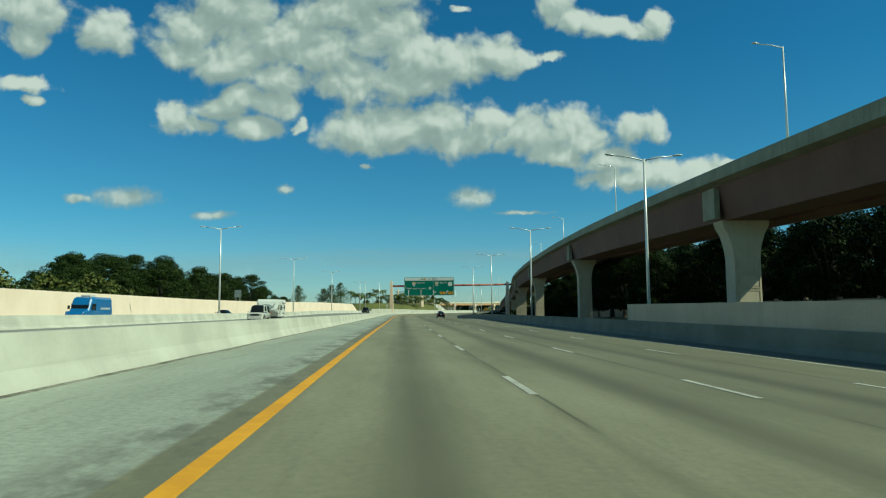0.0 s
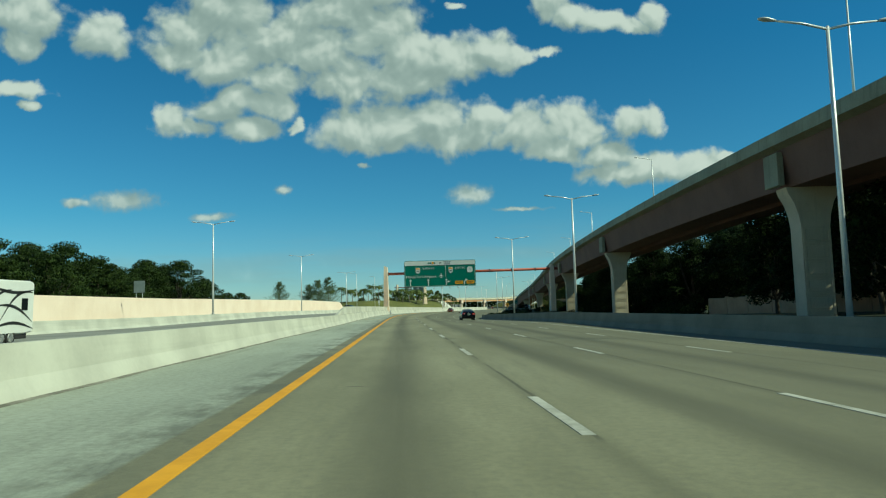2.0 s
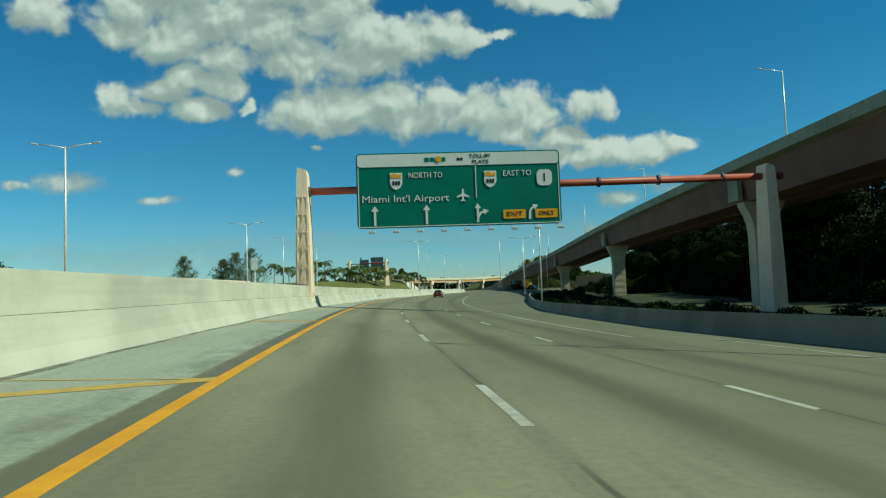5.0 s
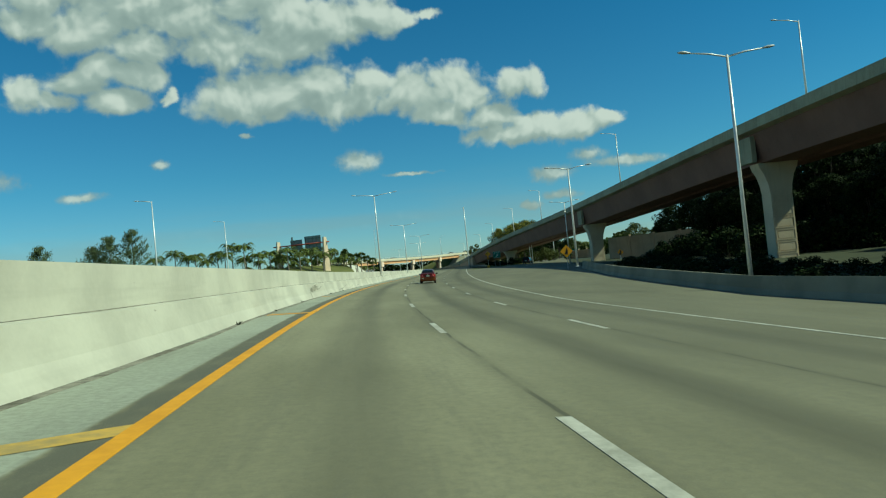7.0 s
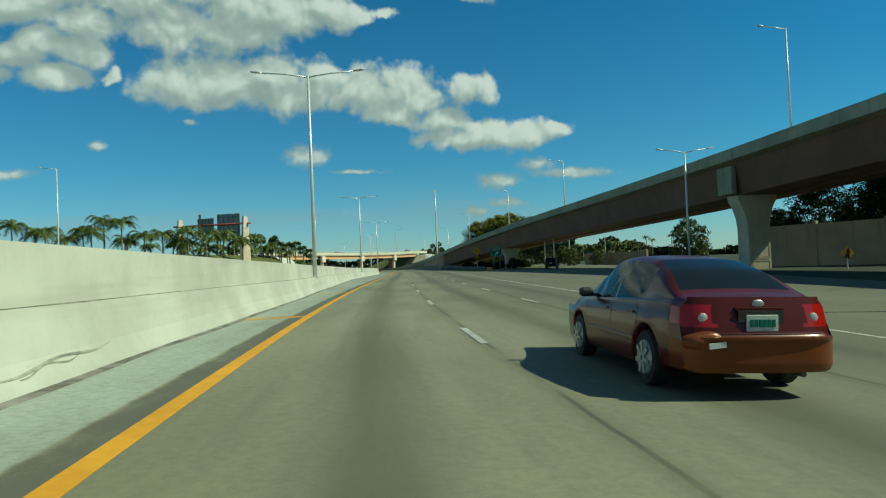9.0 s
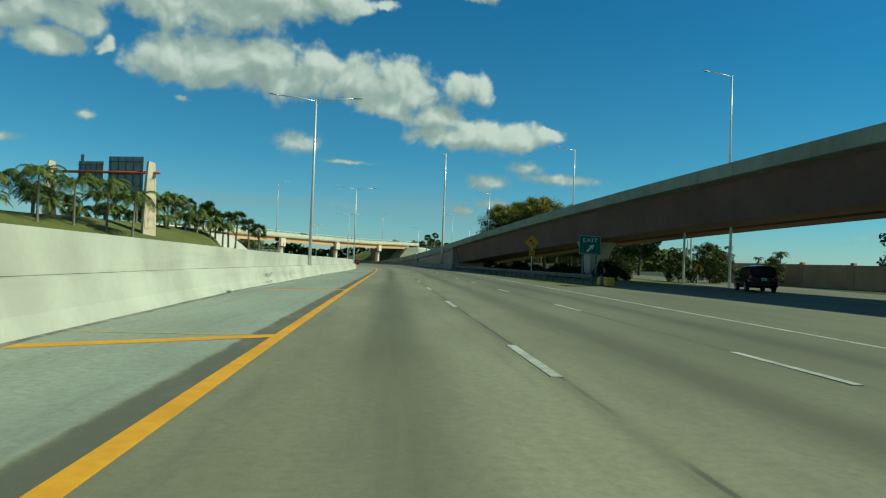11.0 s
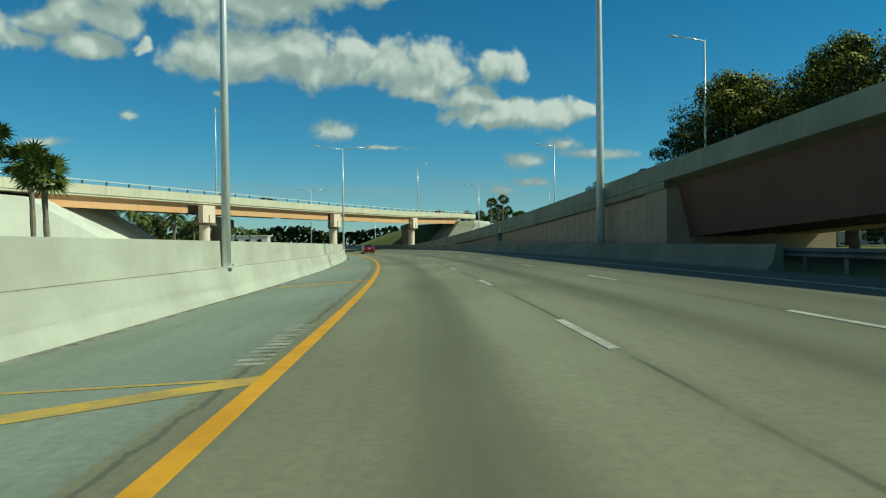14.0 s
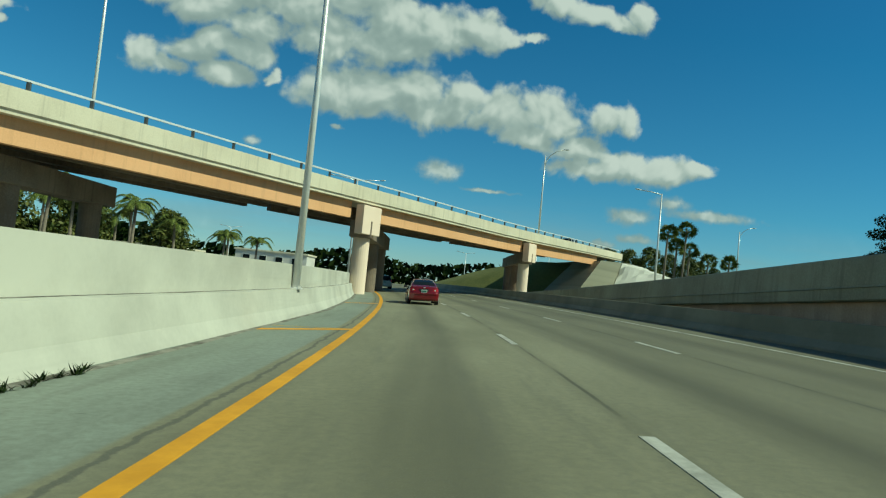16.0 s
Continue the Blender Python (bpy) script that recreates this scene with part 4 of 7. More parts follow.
for u0, u1, name in ((152, 175, "abutment_far"), (-14, 39, "abutment_near")):
    b = bmesh.new()
    top, low = (0, 1) if name == "abutment_near" else (1, 0)
    sign = 1 if name == "abutment_far" else -1
    a = u0 if sign > 0 else u1
    rings = []
    for du, z in ((-17 * sign, -1.7), (0.0, 6.6), (24 * sign, 7.2), (24 * sign, -1.7)):
        rings.append([b.verts.new(OVER(a + du + 1.5 * l, l, z)) for l in ((-3.2, 13) if sign < 0 else (-1.5, 14))])
    for i in range(4):
        q, r = rings[i], rings[(i + 1) % 4]
        b.faces.new((q[0], q[1], r[1], r[0]))
    b.faces.new([q[0] for q in rings])
    b.faces.new([q[1] for q in rings][::-1])
    bmesh.ops.recalc_face_normals(b, faces=b.faces)
    # the far slope has its shade put into the grey
    structure(link(name, b, SLOPE if sign < 0 else SHADE_WALL), "sloped concrete paving below the end of the overpass", "embankment")


# ---------------------------------------------------------------- lamp posts
def lamp_head(bm, m):
    """A flat cobra-head housing, nose along +x."""
    rings = []
    for x, w, h in ((0, 0.05, 0.05), (0.15, 0.09, 0.08), (0.4, 0.16, 0.1), (0.62, 0.14, 0.07), (0.74, 0.05, 0.03)):
        rings.append([bm.verts.new(m @ Vector((x, w * math.cos(a), h * math.sin(a) * (1.0 if math.sin(a) > 0 else 0.6)))) for a in [2 * math.pi * k / 10 for k in range(10)]])
    for q, r in zip(rings, rings[1:]):
        for k in range(10):
            bm.faces.new((q[k], q[(k + 1) % 10], r[(k + 1) % 10], r[k]))
    bm.faces.new(rings[0][::-1])
    bm.faces.new(rings[-1])


def lamp_post(m, height, arms, reach, label, group, name="street_lamp", curved=False, thick=0.13):
    thing = empty(name, m)
    tagged(thing, label, "street lamp", group)
    b = bmesh.new()
    tube(b, [(0, 0, 0), (0, 0, height * 0.5), (0, 0, height)], [thick, thick * 0.78, thick * 0.55], 12)
    part("pole", b, STEEL, thing, smooth=True)
    b = bmesh.new()
    box(b, (0.42, 0.42, 0.05), (0, 0, 0.025), bevel=0.01)
    for x in (-0.15, 0.15):
        for y in (-0.15, 0.15):
            box(b, (0.05, 0.05, 0.09), (x, y, 0.07))
    part("base_plate", b, STEEL, thing)
    for side in arms:
        b = bmesh.new()
        if curved:
            pts = [(side * reach * (1 - math.cos(a)) , 0, height - 1.5 + 2.4 * math.sin(a)) for a in [0.0, 0.35, 0.7, 1.05, 1.4]]
            tube(b, pts, [0.06, 0.055, 0.05, 0.045, 0.04], 8)
            tip, up = Vector(pts[-1]), 0.05
        else:
            tip, up = Vector((side * reach, 0, height + 0.22)), 0.12
            tube(b, [(0, 0, height - 0.12), tip * 0.5 + Vector((0, 0, height * 0.5 + 0.0)), tip], [0.055, 0.05, 0.04], 8)
        arm = part("arm", b, STEEL, thing, smooth=True)
        b = bmesh.new()
        lamp_head(b, Matrix.Translation(tip) @ (Matrix.Rotation(math.pi if side < 0 else 0, 4, "Z")) @ Matrix.Rotation(-up, 4, "Y"))
        part("lamp_head", b, LAMP_HEAD, arm, smooth=True)
    return thing


DOUBLE = "tall galvanised lamp post with two outstretched arms"
first = None
for s, l, z, h in ((46.8, 19.0, -0.2, 12.6), (90.2, 19.0, -0.2, 12.6), (132, 19.2, -0.2, 12.6), (176, 19.8, -0.2, 13.6), (264, 22.9, 0.0, 13.2), (308, 23.4, 0.6, 11.7), (356, 30.6, 0.0, 11.5),
                   (93.5, -22.85, 1.0, 11.5), (155.5, -22.85, 1.0, 11.9), (218.6, -22.85, 1.0, 12.3), (270.5, -22.85, 1.0, 11.3), (32, -22.85, 1.0, 11.5)):
    m = at_road(s, l, z)
    if first is None or abs(h - 12.6) > 0.01:
        t = lamp_post(m, h, (-1, 1), 2.1, DOUBLE, "motorway lamp posts")
        first = first or t
    else:
        copy_thing(first, m)
for s in (335.5, 410, 474.3, 541.8, 608):
    lamp_post(at_road(s, wall_l(s) - 0.34, 0.82), 12.9, (-1, 1), 2.9, "tall bright lamp post with two arms on the median wall", "median lamp posts")
for x, y, top in ((-17.0, 340.4, 16.2), (-12.0, 402.4, 18.0)):
    lamp_post(Matrix.Translation((x, y, -1.9)) @ Matrix.Rotation(-0.25, 4, "Z"), top + 1.7, (-1,), 2.1, "galvanised lamp post with one arm across the road", "far lamp posts")
for s, top in ((-2, 24), (58.5, 25.2), (119.0, 27.0), (175.5, 25.2), (236, 24.3), (297, 23.6), (355.2, 23.4), (417.5, 20.3), (453.5, 18.9)):
    a = heading(s)
    lamp_post(Matrix.Translation(FLY(s, 10.08, -0.1)) @ Matrix.Rotation(a, 4, "Z"), top - fly_z(s), (-1,), 2.2, "single-arm lamp post on the flyover parapet", "flyover lamp posts")
for x, y, top in ((84.8, 496.4, 17.5), (91.5, 540.0, 15.4), (94.3, 583.6, 13.4)):
    lamp_post(Matrix.Translation((x, y, -0.6)) @ Matrix.Rotation(-0.2, 4, "Z"), top + 0.6, (-1,), 2.2, "single-arm lamp post behind the ramp wall", "ramp lamp posts")
OVER_TURN = math.atan2((OVER_B - OVER_A).y, (OVER_B - OVER_A).x)
for x, y, top in ((43.7, 561.2, 24.0), (83.9, 594.6, 19.2), (131, 630, 17)):
    lamp_post(Matrix.Translation((x, y, 7.6)) @ Matrix.Rotation(-0.25, 4, "Z"), top - 8.5, (1,), 2.6, "lamp post with a curved arm on the overpass", "overpass lamp posts", curved=True)
for x, y, h in ((92, 700, 12), (70, 730, 12), (96, 640, 12), (30, 690, 12), (110, 680, 12), (10, 640, 12)):
    lamp_post(Matrix.Translation((x, y, -1.5)), h, (-1, 1), 2.0, "distant lamp post beyond the overpass", "distant lamp posts")
for x, y, h in ((68.4, 408, 11), (82, 424, 11), (118, 470, 12), (65.8, 399, 11)):
    lamp_post(Matrix.Translation((x, y, -1.0)), h, (1,), 1.8, "slim lamp post beside the exit road", "exit lamp posts")


# the camera mast beside the ramp wall
def mast():
    thing = empty("camera_mast", Matrix.Translation((71.7, 489.5, 0.0)))
    tagged(thing, "thick tapering galvanised mast with a small camera on top", "mast")
    b = bmesh.new()
    tube(b, [(0, 0, 0), (0, 0, 8), (0, 0, 16), (0, 0, 24.5)], [0.29, 0.25, 0.2, 0.15], 20)
    part("pole", b, STEEL, thing, smooth=True)
    b = bmesh.new()
    tube(b, [(0, 0, 24.3), (-0.5, 0, 24.4)], 0.04, 6)
    bracket = part("bracket", b, STEEL, thing)
    b = bmesh.new()
    bmesh.ops.create_uvsphere(b, u_segments=12, v_segments=8, radius=0.17, matrix=Matrix.Translation((-0.55, 0, 24.2)))
    part("camera_dome", b, LAMP_HEAD, bracket, smooth=True)


mast()


# ---------------------------------------------------------------- writing
def words(text, size, material, m, parent, name="lettering", depth=0.012, width=0.0):
    c = bpy.data.curves.new(name, "FONT")
    c.body, c.size, c.extrude, c.align_x, c.align_y = text, size, depth, "CENTER", "CENTER"
    c.resolution_u = 2
    temp = bpy.data.objects.new(name, c)
    scene.collection.objects.link(temp)
    mesh = bpy.data.meshes.new_from_object(temp.evaluated_get(bpy.context.evaluated_depsgraph_get()))
    bpy.data.objects.remove(temp)
    mesh.materials.clear()
    mesh.materials.append(material)
    ob = new(name, mesh)
    ob.parent = parent
    k = 1.0
    if width:
        xs = [v.co.x for v in mesh.vertices]
        k = width / (max(xs) - min(xs))
    ob.matrix_local = m @ Matrix.Diagonal((k, 1, 1, 1))
    return ob


def bars(n, w, h, gap, material, m, parent):
    """Plain bars where writing cannot be read."""
    b = bmesh.new()
    for i in range(n):
        box(b, (w, 0.02, h), ((i - (n - 1) / 2) * (w + gap), 0, 0))
    o = part("lettering_bars", b, material, parent)
    o.matrix_local = m
    return o


FACE = Matrix.Rotation(math.pi / 2, 4, "X")   # lettering upright, read from the south


def flat(name, outline, depth, material, parent, m, label=""):
    b = bmesh.new()
    prism(b, outline, depth)
    o = part(name, b, material, parent, label)
    o.matrix_local = m
    return o


def rounded(w, h, r, n=5):
    out = []
    for cx, cz, a0 in ((w / 2 - r, h / 2 - r, 0), (-w / 2 + r, h / 2 - r, 90), (-w / 2 + r, -h / 2 + r, 180), (w / 2 - r, -h / 2 + r, 270)):
        for i in range(n + 1):
            a = radians(a0 + 90 * i / n)
            out.append((cx + r * math.cos(a), cz + r * math.sin(a)))
    return out


def up_arrow(h=1.0, w=0.5):
    return [(-0.09, -h / 2), (0.09, -h / 2), (0.09, h / 2 - 0.42), (w / 2, h / 2 - 0.42), (0, h / 2), (-w / 2, h / 2 - 0.42), (-0.09, h / 2 - 0.42)]


def bend_arrow(h=1.0):
    """An arrow that rises and bends to the right."""
    left, right = [], []
    for i in range(7):
        a = i / 6 * radians(65)
        x, z = 0.55 * (1 - math.cos(a)), -h / 2 + 0.32 * h + 0.55 * math.sin(a)
        nx, nz = -math.cos(a), math.sin(a)
        left.append((x + 0.09 * nx, z + 0.09 * nz))
        right.append((x - 0.09 * nx, z - 0.09 * nz))
    a = radians(65)
    tx, tz = math.sin(a), math.cos(a)
    x, z = 0.55 * (1 - math.cos(a)), -h / 2 + 0.32 * h + 0.55 * math.sin(a)
    head = [(x - 0.25 * math.cos(a), z + 0.25 * math.sin(a)), (x + 0.42 * tx, z + 0.42 * tz), (x + 0.25 * math.cos(a), z - 0.25 * math.sin(a))]
    return [(-0.09, -h / 2)] + left + head + right[::-1] + [(0.09, -h / 2)]


# ---------------------------------------------------------------- the gantry over the lanes
def pylon(m, height, w0=1.15, w1=0.75, d0=2.1, d1=1.5, relief_face=True):
    thing = empty("sign_pylon", m)
    tagged(thing, "tapered cream stone pylon with carved leaf panels", "pylon", "gantry pylons")
    b = bmesh.new()
    rings = []
    for z, k in ((0, 0), (height * 0.35, 0.18), (height * 0.75, 0.62), (height - 0.35, 0.96), (height, 1.0)):
        w, d = w0 + (w1 - w0) * k, d0 + (d1 - d0) * k
        if z == height:
            w *= 0.86
        rings.append([b.verts.new((x * w / 2, y * d / 2, z + (0.2 if z == height and x < 0 else 0))) for x, y in ((-1, -1), (1, -1), (1, 1), (-1, 1))])
    for q, r in zip(rings, rings[1:]):
        for k in range(4):
            b.faces.new((q[k], q[(k + 1) % 4], r[(k + 1) % 4], r[k]))
    b.faces.new(rings[-1])
    b.faces.new(rings[0][::-1])
    bmesh.ops.recalc_face_normals(b, faces=b.faces)
    part("shaft", b, CREAM, thing)
    n = 5
    for face in (-1, 1):
        for k in range(n):
            z0 = height * (0.16 + 0.13 * k)
            kk = max(0, (z0 / height - 0.2) / 0.75)
            w, d = w0 + (w1 - w0) * kk, d0 + (d1 - d0) * kk
            b = bmesh.new()
            hh = height * 0.12
            for q in ((-w * 0.4, 0, -w * 0.34, hh), (w * 0.34, 0, w * 0.4, hh), (-w * 0.34, 0, w * 0.34, 0.05), (-w * 0.34, hh - 0.05, w * 0.34, hh)):
                box(b, (q[2] - q[0], 0.06, q[3] - q[1]), ((q[0] + q[2]) / 2, 0, (q[1] + q[3]) / 2))
            for a in range(6):
                ang = radians(25 + a * 26)
                box(b, (w * 0.42, 0.07, 0.055), (w * 0.2, 0, 0), Matrix.Translation((-w * 0.25 + 0.05 * a, 0, 0.12 + 0.16 * a)) @ Matrix.Rotation(-ang * 0.6, 4, "Y"))
            p = part("carved_panel", b, CREAM, thing)
            p.location = (0, face * (d / 2 + 0.01), z0)
    return thing


GANTRY_S = 214.7
pylon(at_road(GANTRY_S, wall_l(GANTRY_S) - 0.75, 0.1), 10.2)
pylon(at_road(GANTRY_S, 33.1, -0.5), 12.1)


def gantry_sign():
    base = at_road(GANTRY_S, 8.5, 0)
    turn = base.to_quaternion().to_matrix().to_4x4()
    zc = R(GANTRY_S, 8.5).z
    beam = empty("sign_gantry", Matrix.Translation((base.translation.x, base.translation.y, 0)) @ turn)
    tagged(beam, "long red steel pipe that carries the sign over the lanes", "gantry")
    b = bmesh.new()
    tube(b, [(-12.4, 0, 9.1), (25.9, 0, 9.4)], 0.29, 16)
    part("pipe", b, RED_PIPE, beam, smooth=True)
    for x in (-11.4, 11.0, 15.8, 21.0, 24.8):
        b = bmesh.new()
        tube(b, [(x - 0.09, 0, 9.1 + 0.3 * (x + 12.4) / 38.3), (x + 0.09, 0, 9.1 + 0.3 * (x + 12.4) / 38.3)], 0.4, 16)
        part("flange", b, DARK_STEEL, beam)
    sign = empty("overhead_sign", Matrix.Translation((base.translation.x, base.translation.y, 8.95)) @ turn @ Matrix.Translation((0, -0.5, 0)) @ Matrix.Scale(0.955, 4))
    tagged(sign, "wide green motorway sign with white words and arrows", "road sign")
    W, H = 16.4, 6.0
    flat("panel", rounded(W, H, 0.35), 0.12, GREEN_SIGN, sign, Matrix.Translation((0, 0, 0)))
    flat("toll_strip", rounded(W - 0.2, 1.0, 0.25), 0.06, WHITE_SIGN, sign, Matrix.Translation((0, -0.08, 2.4)), "white strip with toll notice")
    b = bmesh.new()
    for x0, x1, z0, z1 in ((-W / 2 + 0.12, W / 2 - 0.12, -2.92, -2.86), (-W / 2 + 0.12, -W / 2 + 0.18, -2.9, 1.85), (W / 2 - 0.18, W / 2 - 0.12, -2.9, 1.85)):
        box(b, (x1 - x0, 0.03, z1 - z0), ((x0 + x1) / 2, -0.075, (z0 + z1) / 2))
    part("border", b, WHITE_SIGN, sign)
    at = lambda x, z, y=-0.1: Matrix.Translation((x, y, z))
    bars(4, 0.36, 0.34, 0.08, GREEN_SIGN, at(-1.9, 2.4, -0.12), sign)
    flat("sunburst", [(0.24 * math.cos(a), 0.24 * math.sin(a)) for a in [2 * math.pi * i / 12 for i in range(12)]], 0.05, YELLOW_SIGN, sign, at(-1.6, 2.42, -0.15))
    bars(2, 0.2, 0.22, 0.06, BLACK, at(0.1, 2.4, -0.12), sign)
    words("TOLL-BY", 0.42, BLACK, at(1.75, 2.62, -0.13) @ FACE, sign, width=1.75)
    words("PLATE", 0.4, BLACK, at(1.75, 2.15, -0.13) @ FACE, sign, width=1.3)
    words("NORTH TO", 0.66, WHITE_SIGN, at(-2.7, 1.15) @ FACE, sign, width=2.7)
    words("Miami Int'l Airport", 0.78, WHITE_SIGN, at(-4.35, -0.7) @ FACE, sign, width=6.9)
    words("EAST TO", 0.66, WHITE_SIGN, at(4.7, 1.15) @ FACE, sign, width=2.3)
    for x in (-5.05, 2.5):
        shield = flat("route_shield", [(-0.5, 0.65), (0.5, 0.65), (0.5, -0.2), (0.32, -0.55), (0, -0.72), (-0.32, -0.55), (-0.5, -0.2)], 0.05, WHITE_SIGN, sign, at(x, 0.75))
        flat("shield_top", [(-0.42, 0.0), (0.42, 0.0), (0.42, 0.3), (0.15, 0.22), (-0.1, 0.36), (-0.42, 0.28)], 0.03, YELLOW_SIGN, shield, Matrix.Translation((0, -0.04, 0.24)))
        bars(3, 0.16, 0.32, 0.06, BLACK, Matrix.Translation((0, -0.04, -0.18)), shield)
    us = flat("route_badge", rounded(1.25, 1.3, 0.38), 0.05, WHITE_SIGN, sign, at(6.9, 0.75))
    words("1", 0.95, BLACK, Matrix.Translation((0, -0.045, -0.02)) @ FACE, us)
    flat("aeroplane", [(0, 0.55), (0.08, 0.4), (0.09, 0.12), (0.5, -0.12), (0.5, -0.22), (0.09, -0.1), (0.07, -0.35), (0.2, -0.46), (0.2, -0.54), (0, -0.48),
                       (-0.2, -0.54), (-0.2, -0.46), (-0.07, -0.35), (-0.09, -0.1), (-0.5, -0.22), (-0.5, -0.12), (-0.09, 0.12), (-0.08, 0.4)], 0.04, WHITE_SIGN, sign, at(0.25, -0.5))
    b = bmesh.new()
    box(b, (0.07, 0.03, 2.6), (0, 0, 0))
    part("divider", b, WHITE_SIGN, sign).matrix_local = at(1.33, 0.55)
    for x in (-6.8, -2.7):
        flat("arrow", up_arrow(1.55, 0.62), 0.04, WHITE_SIGN, sign, at(x, -2.0))
    fork = flat("arrow", up_arrow(1.55, 0.5), 0.04, WHITE_SIGN, sign, at(1.4, -1.95))
    flat("arrow_branch", bend_arrow(1.3), 0.04, WHITE_SIGN, fork, Matrix.Translation((0.1, 0, -0.12)) @ Matrix.Rotation(radians(14), 4, "Y"))
    flat("arrow", bend_arrow(1.5), 0.04, WHITE_SIGN, sign, at(5.6, -1.85))
    for x, text in ((4.35, "EXIT"), (6.95, "ONLY")):
        p = flat("exit_plate", rounded(1.8, 0.72, 0.1), 0.04, YELLOW_SIGN, sign, at(x, -2.15))
        words(text, 0.5, BLACK, Matrix.Translation((0, -0.035, 0)) @ FACE, p, width=1.25)
    for x in (-6.5, -2.2, 2.2, 6.5):
        b = bmesh.new()
        box(b, (0.14, 0.36, 4.6), (x, 0.24, 0))
        part("hanger", b, DARK_STEEL, sign)
    for k in range(9):
        x = -7.0 + 1.85 * k
        b = bmesh.new()
        tube(b, [(0, 0.1, 0.3), (0, -0.2, 0), (0, -1.2, -0.1)], 0.035, 6)
        arm = part("light_bracket", b, STEEL, sign)
        arm.location = (x, 0, -3.3)
        b = bmesh.new()
        box(b, (0.5, 0.3, 0.2), (0, -1.3, -0.1), bevel=0.04)
        part("sign_light", b, LAMP_HEAD, arm)


gantry_sign()


# the gantry seen from behind, on the embankment
for x, y in ((15.6, 480), (-1.2, 489)):
    pylon(Matrix.Translation((x, y, 3.2)) @ Matrix.Rotation(0.38, 4, "Z"), 13.4, 2.1, 1.1, 1.5, 1.1)


def far_gantry():
    thing = empty("sign_gantry", Matrix.Translation((7.2, 484.5, 0)) @ Matrix.Rotation(-0.492, 4, "Z"))
    tagged(thing, "red steel pipe with two signs seen from behind", "gantry")
    b = bmesh.new()
    tube(b, [(-11.5, 0, 14.9), (11.2, 0, 14.9)], 0.24, 12)
    part("pipe", b, RED_PIPE, thing, smooth=True)
    for x, w, h, z in ((-2.2, 4.8, 4.0, 14.8), (4.5, 6.6, 6.0, 14.7)):
        b = bmesh.new()
        box(b, (w, 0.08, h), (0, 0, 0))
        back = part("sign_back", b, SIGN_BACK, thing)
        back.location = (x, 0.5, z)
        for k in range(3):
            b = bmesh.new()
            box(b, (w, 0.1, 0.1), (0, -0.09, (k - 1) * h * 0.35))
            part("stiffener", b, DARK_STEEL, back)
        for k in range(5):
            b = bmesh.new()
            box(b, (0.07, 0.12, h), ((k - 2) * w / 4.6, -0.1, 0))
            part("stiffener", b, DARK_STEEL, back)
    b = bmesh.new()
    box(b, (0.7, 0.1, 1.2), (0, 0, 0))
    part("exit_tab", b, SIGN_BACK, thing).location = (-3.9, 0.5, 17.4)


far_gantry()


# ---------------------------------------------------------------- roadside signs
def post_sign(name, m, label, posts, height, thick=0.045, metal=STEEL):
    thing = empty(name, m)
    tagged(thing, label, "road sign")
    for x in posts:
        b = bmesh.new()
        tube(b, [(x, 0.06, -0.3), (x, 0.06, height)], thick, 8)
        part("post", b, metal, thing)
    return thing


def diamond(m, zc, label, side=1.2, plaque=True, curve=True):
    t = post_sign("warning_sign", m, label, (0,), zc + 0.4)
    face = flat("panel", [(x * 0.7071 - z * 0.7071, x * 0.7071 + z * 0.7071) for x, z in rounded(side, side, 0.08)], 0.03, YELLOW_SIGN, t, Matrix.Translation((0, 0, zc)))
    if curve:
        pts = []
        for i in range(7):
            a = radians(15 * i * 0.8)
            pts.append((0.16 - 0.42 * (1 - math.cos(a)), -0.32 + 0.48 * math.sin(a)))
        left = [(x - 0.065, z) for x, z in pts]
        right = [(x + 0.065, z) for x, z in pts]
        ex, ez = pts[-1]
        head = [(ex - 0.02, ez - 0.14), (ex - 0.27, ez + 0.12), (ex + 0.1, ez + 0.2)]
        flat("arrow", left + head + right[::-1], 0.02, BLACK, face, Matrix.Translation((0, -0.03, 0)))
    else:
        flat("arrow", up_arrow(0.9, 0.34), 0.02, BLACK, face, Matrix.Translation((0.05, -0.03, 0)))
        flat("arrow", [(-0.07, -0.3), (0.07, -0.36), (0.2, 0.0), (0.1, 0.06)], 0.02, BLACK, face, Matrix.Translation((-0.2, -0.03, -0.05)))
    if plaque:
        p = flat("speed_plaque", rounded(0.62, 0.72, 0.05), 0.03, YELLOW_SIGN, t, Matrix.Translation((0, 0, zc - 1.25)))
        words("50", 0.4, BLACK, Matrix.Translation((0, -0.025, 0.08)) @ FACE, p, width=0.42)
        bars(3, 0.1, 0.09, 0.03, BLACK, Matrix.Translation((0, -0.025, -0.22)), p)
    return t


diamond(Matrix.Translation((61.25, 425.8, 0.0)) @ Matrix.Rotation(-0.2, 4, "Z"), 4.1, "yellow diamond sign with a left-curving arrow above a small speed plate")
diamond(Matrix.Translation((39.6, 313.2, -1.4)) @ Matrix.Rotation(-0.2, 4, "Z"), 3.3, "yellow diamond merge sign behind the roadside barrier", plaque=False, curve=False)
diamond(Matrix.Translation((56.8, 331.6, -1.6)) @ Matrix.Rotation(-0.3, 4, "Z"), 2.6, "small yellow diamond sign before the tan wall", side=0.75, plaque=False, curve=False)
diamond(Matrix.Translation((66.8, 404.0, 0.0)) @ Matrix.Rotation(-0.6, 4, "Z"), 1.6, "small yellow diamond sign beside the exit road", side=0.72, plaque=False, curve=False)


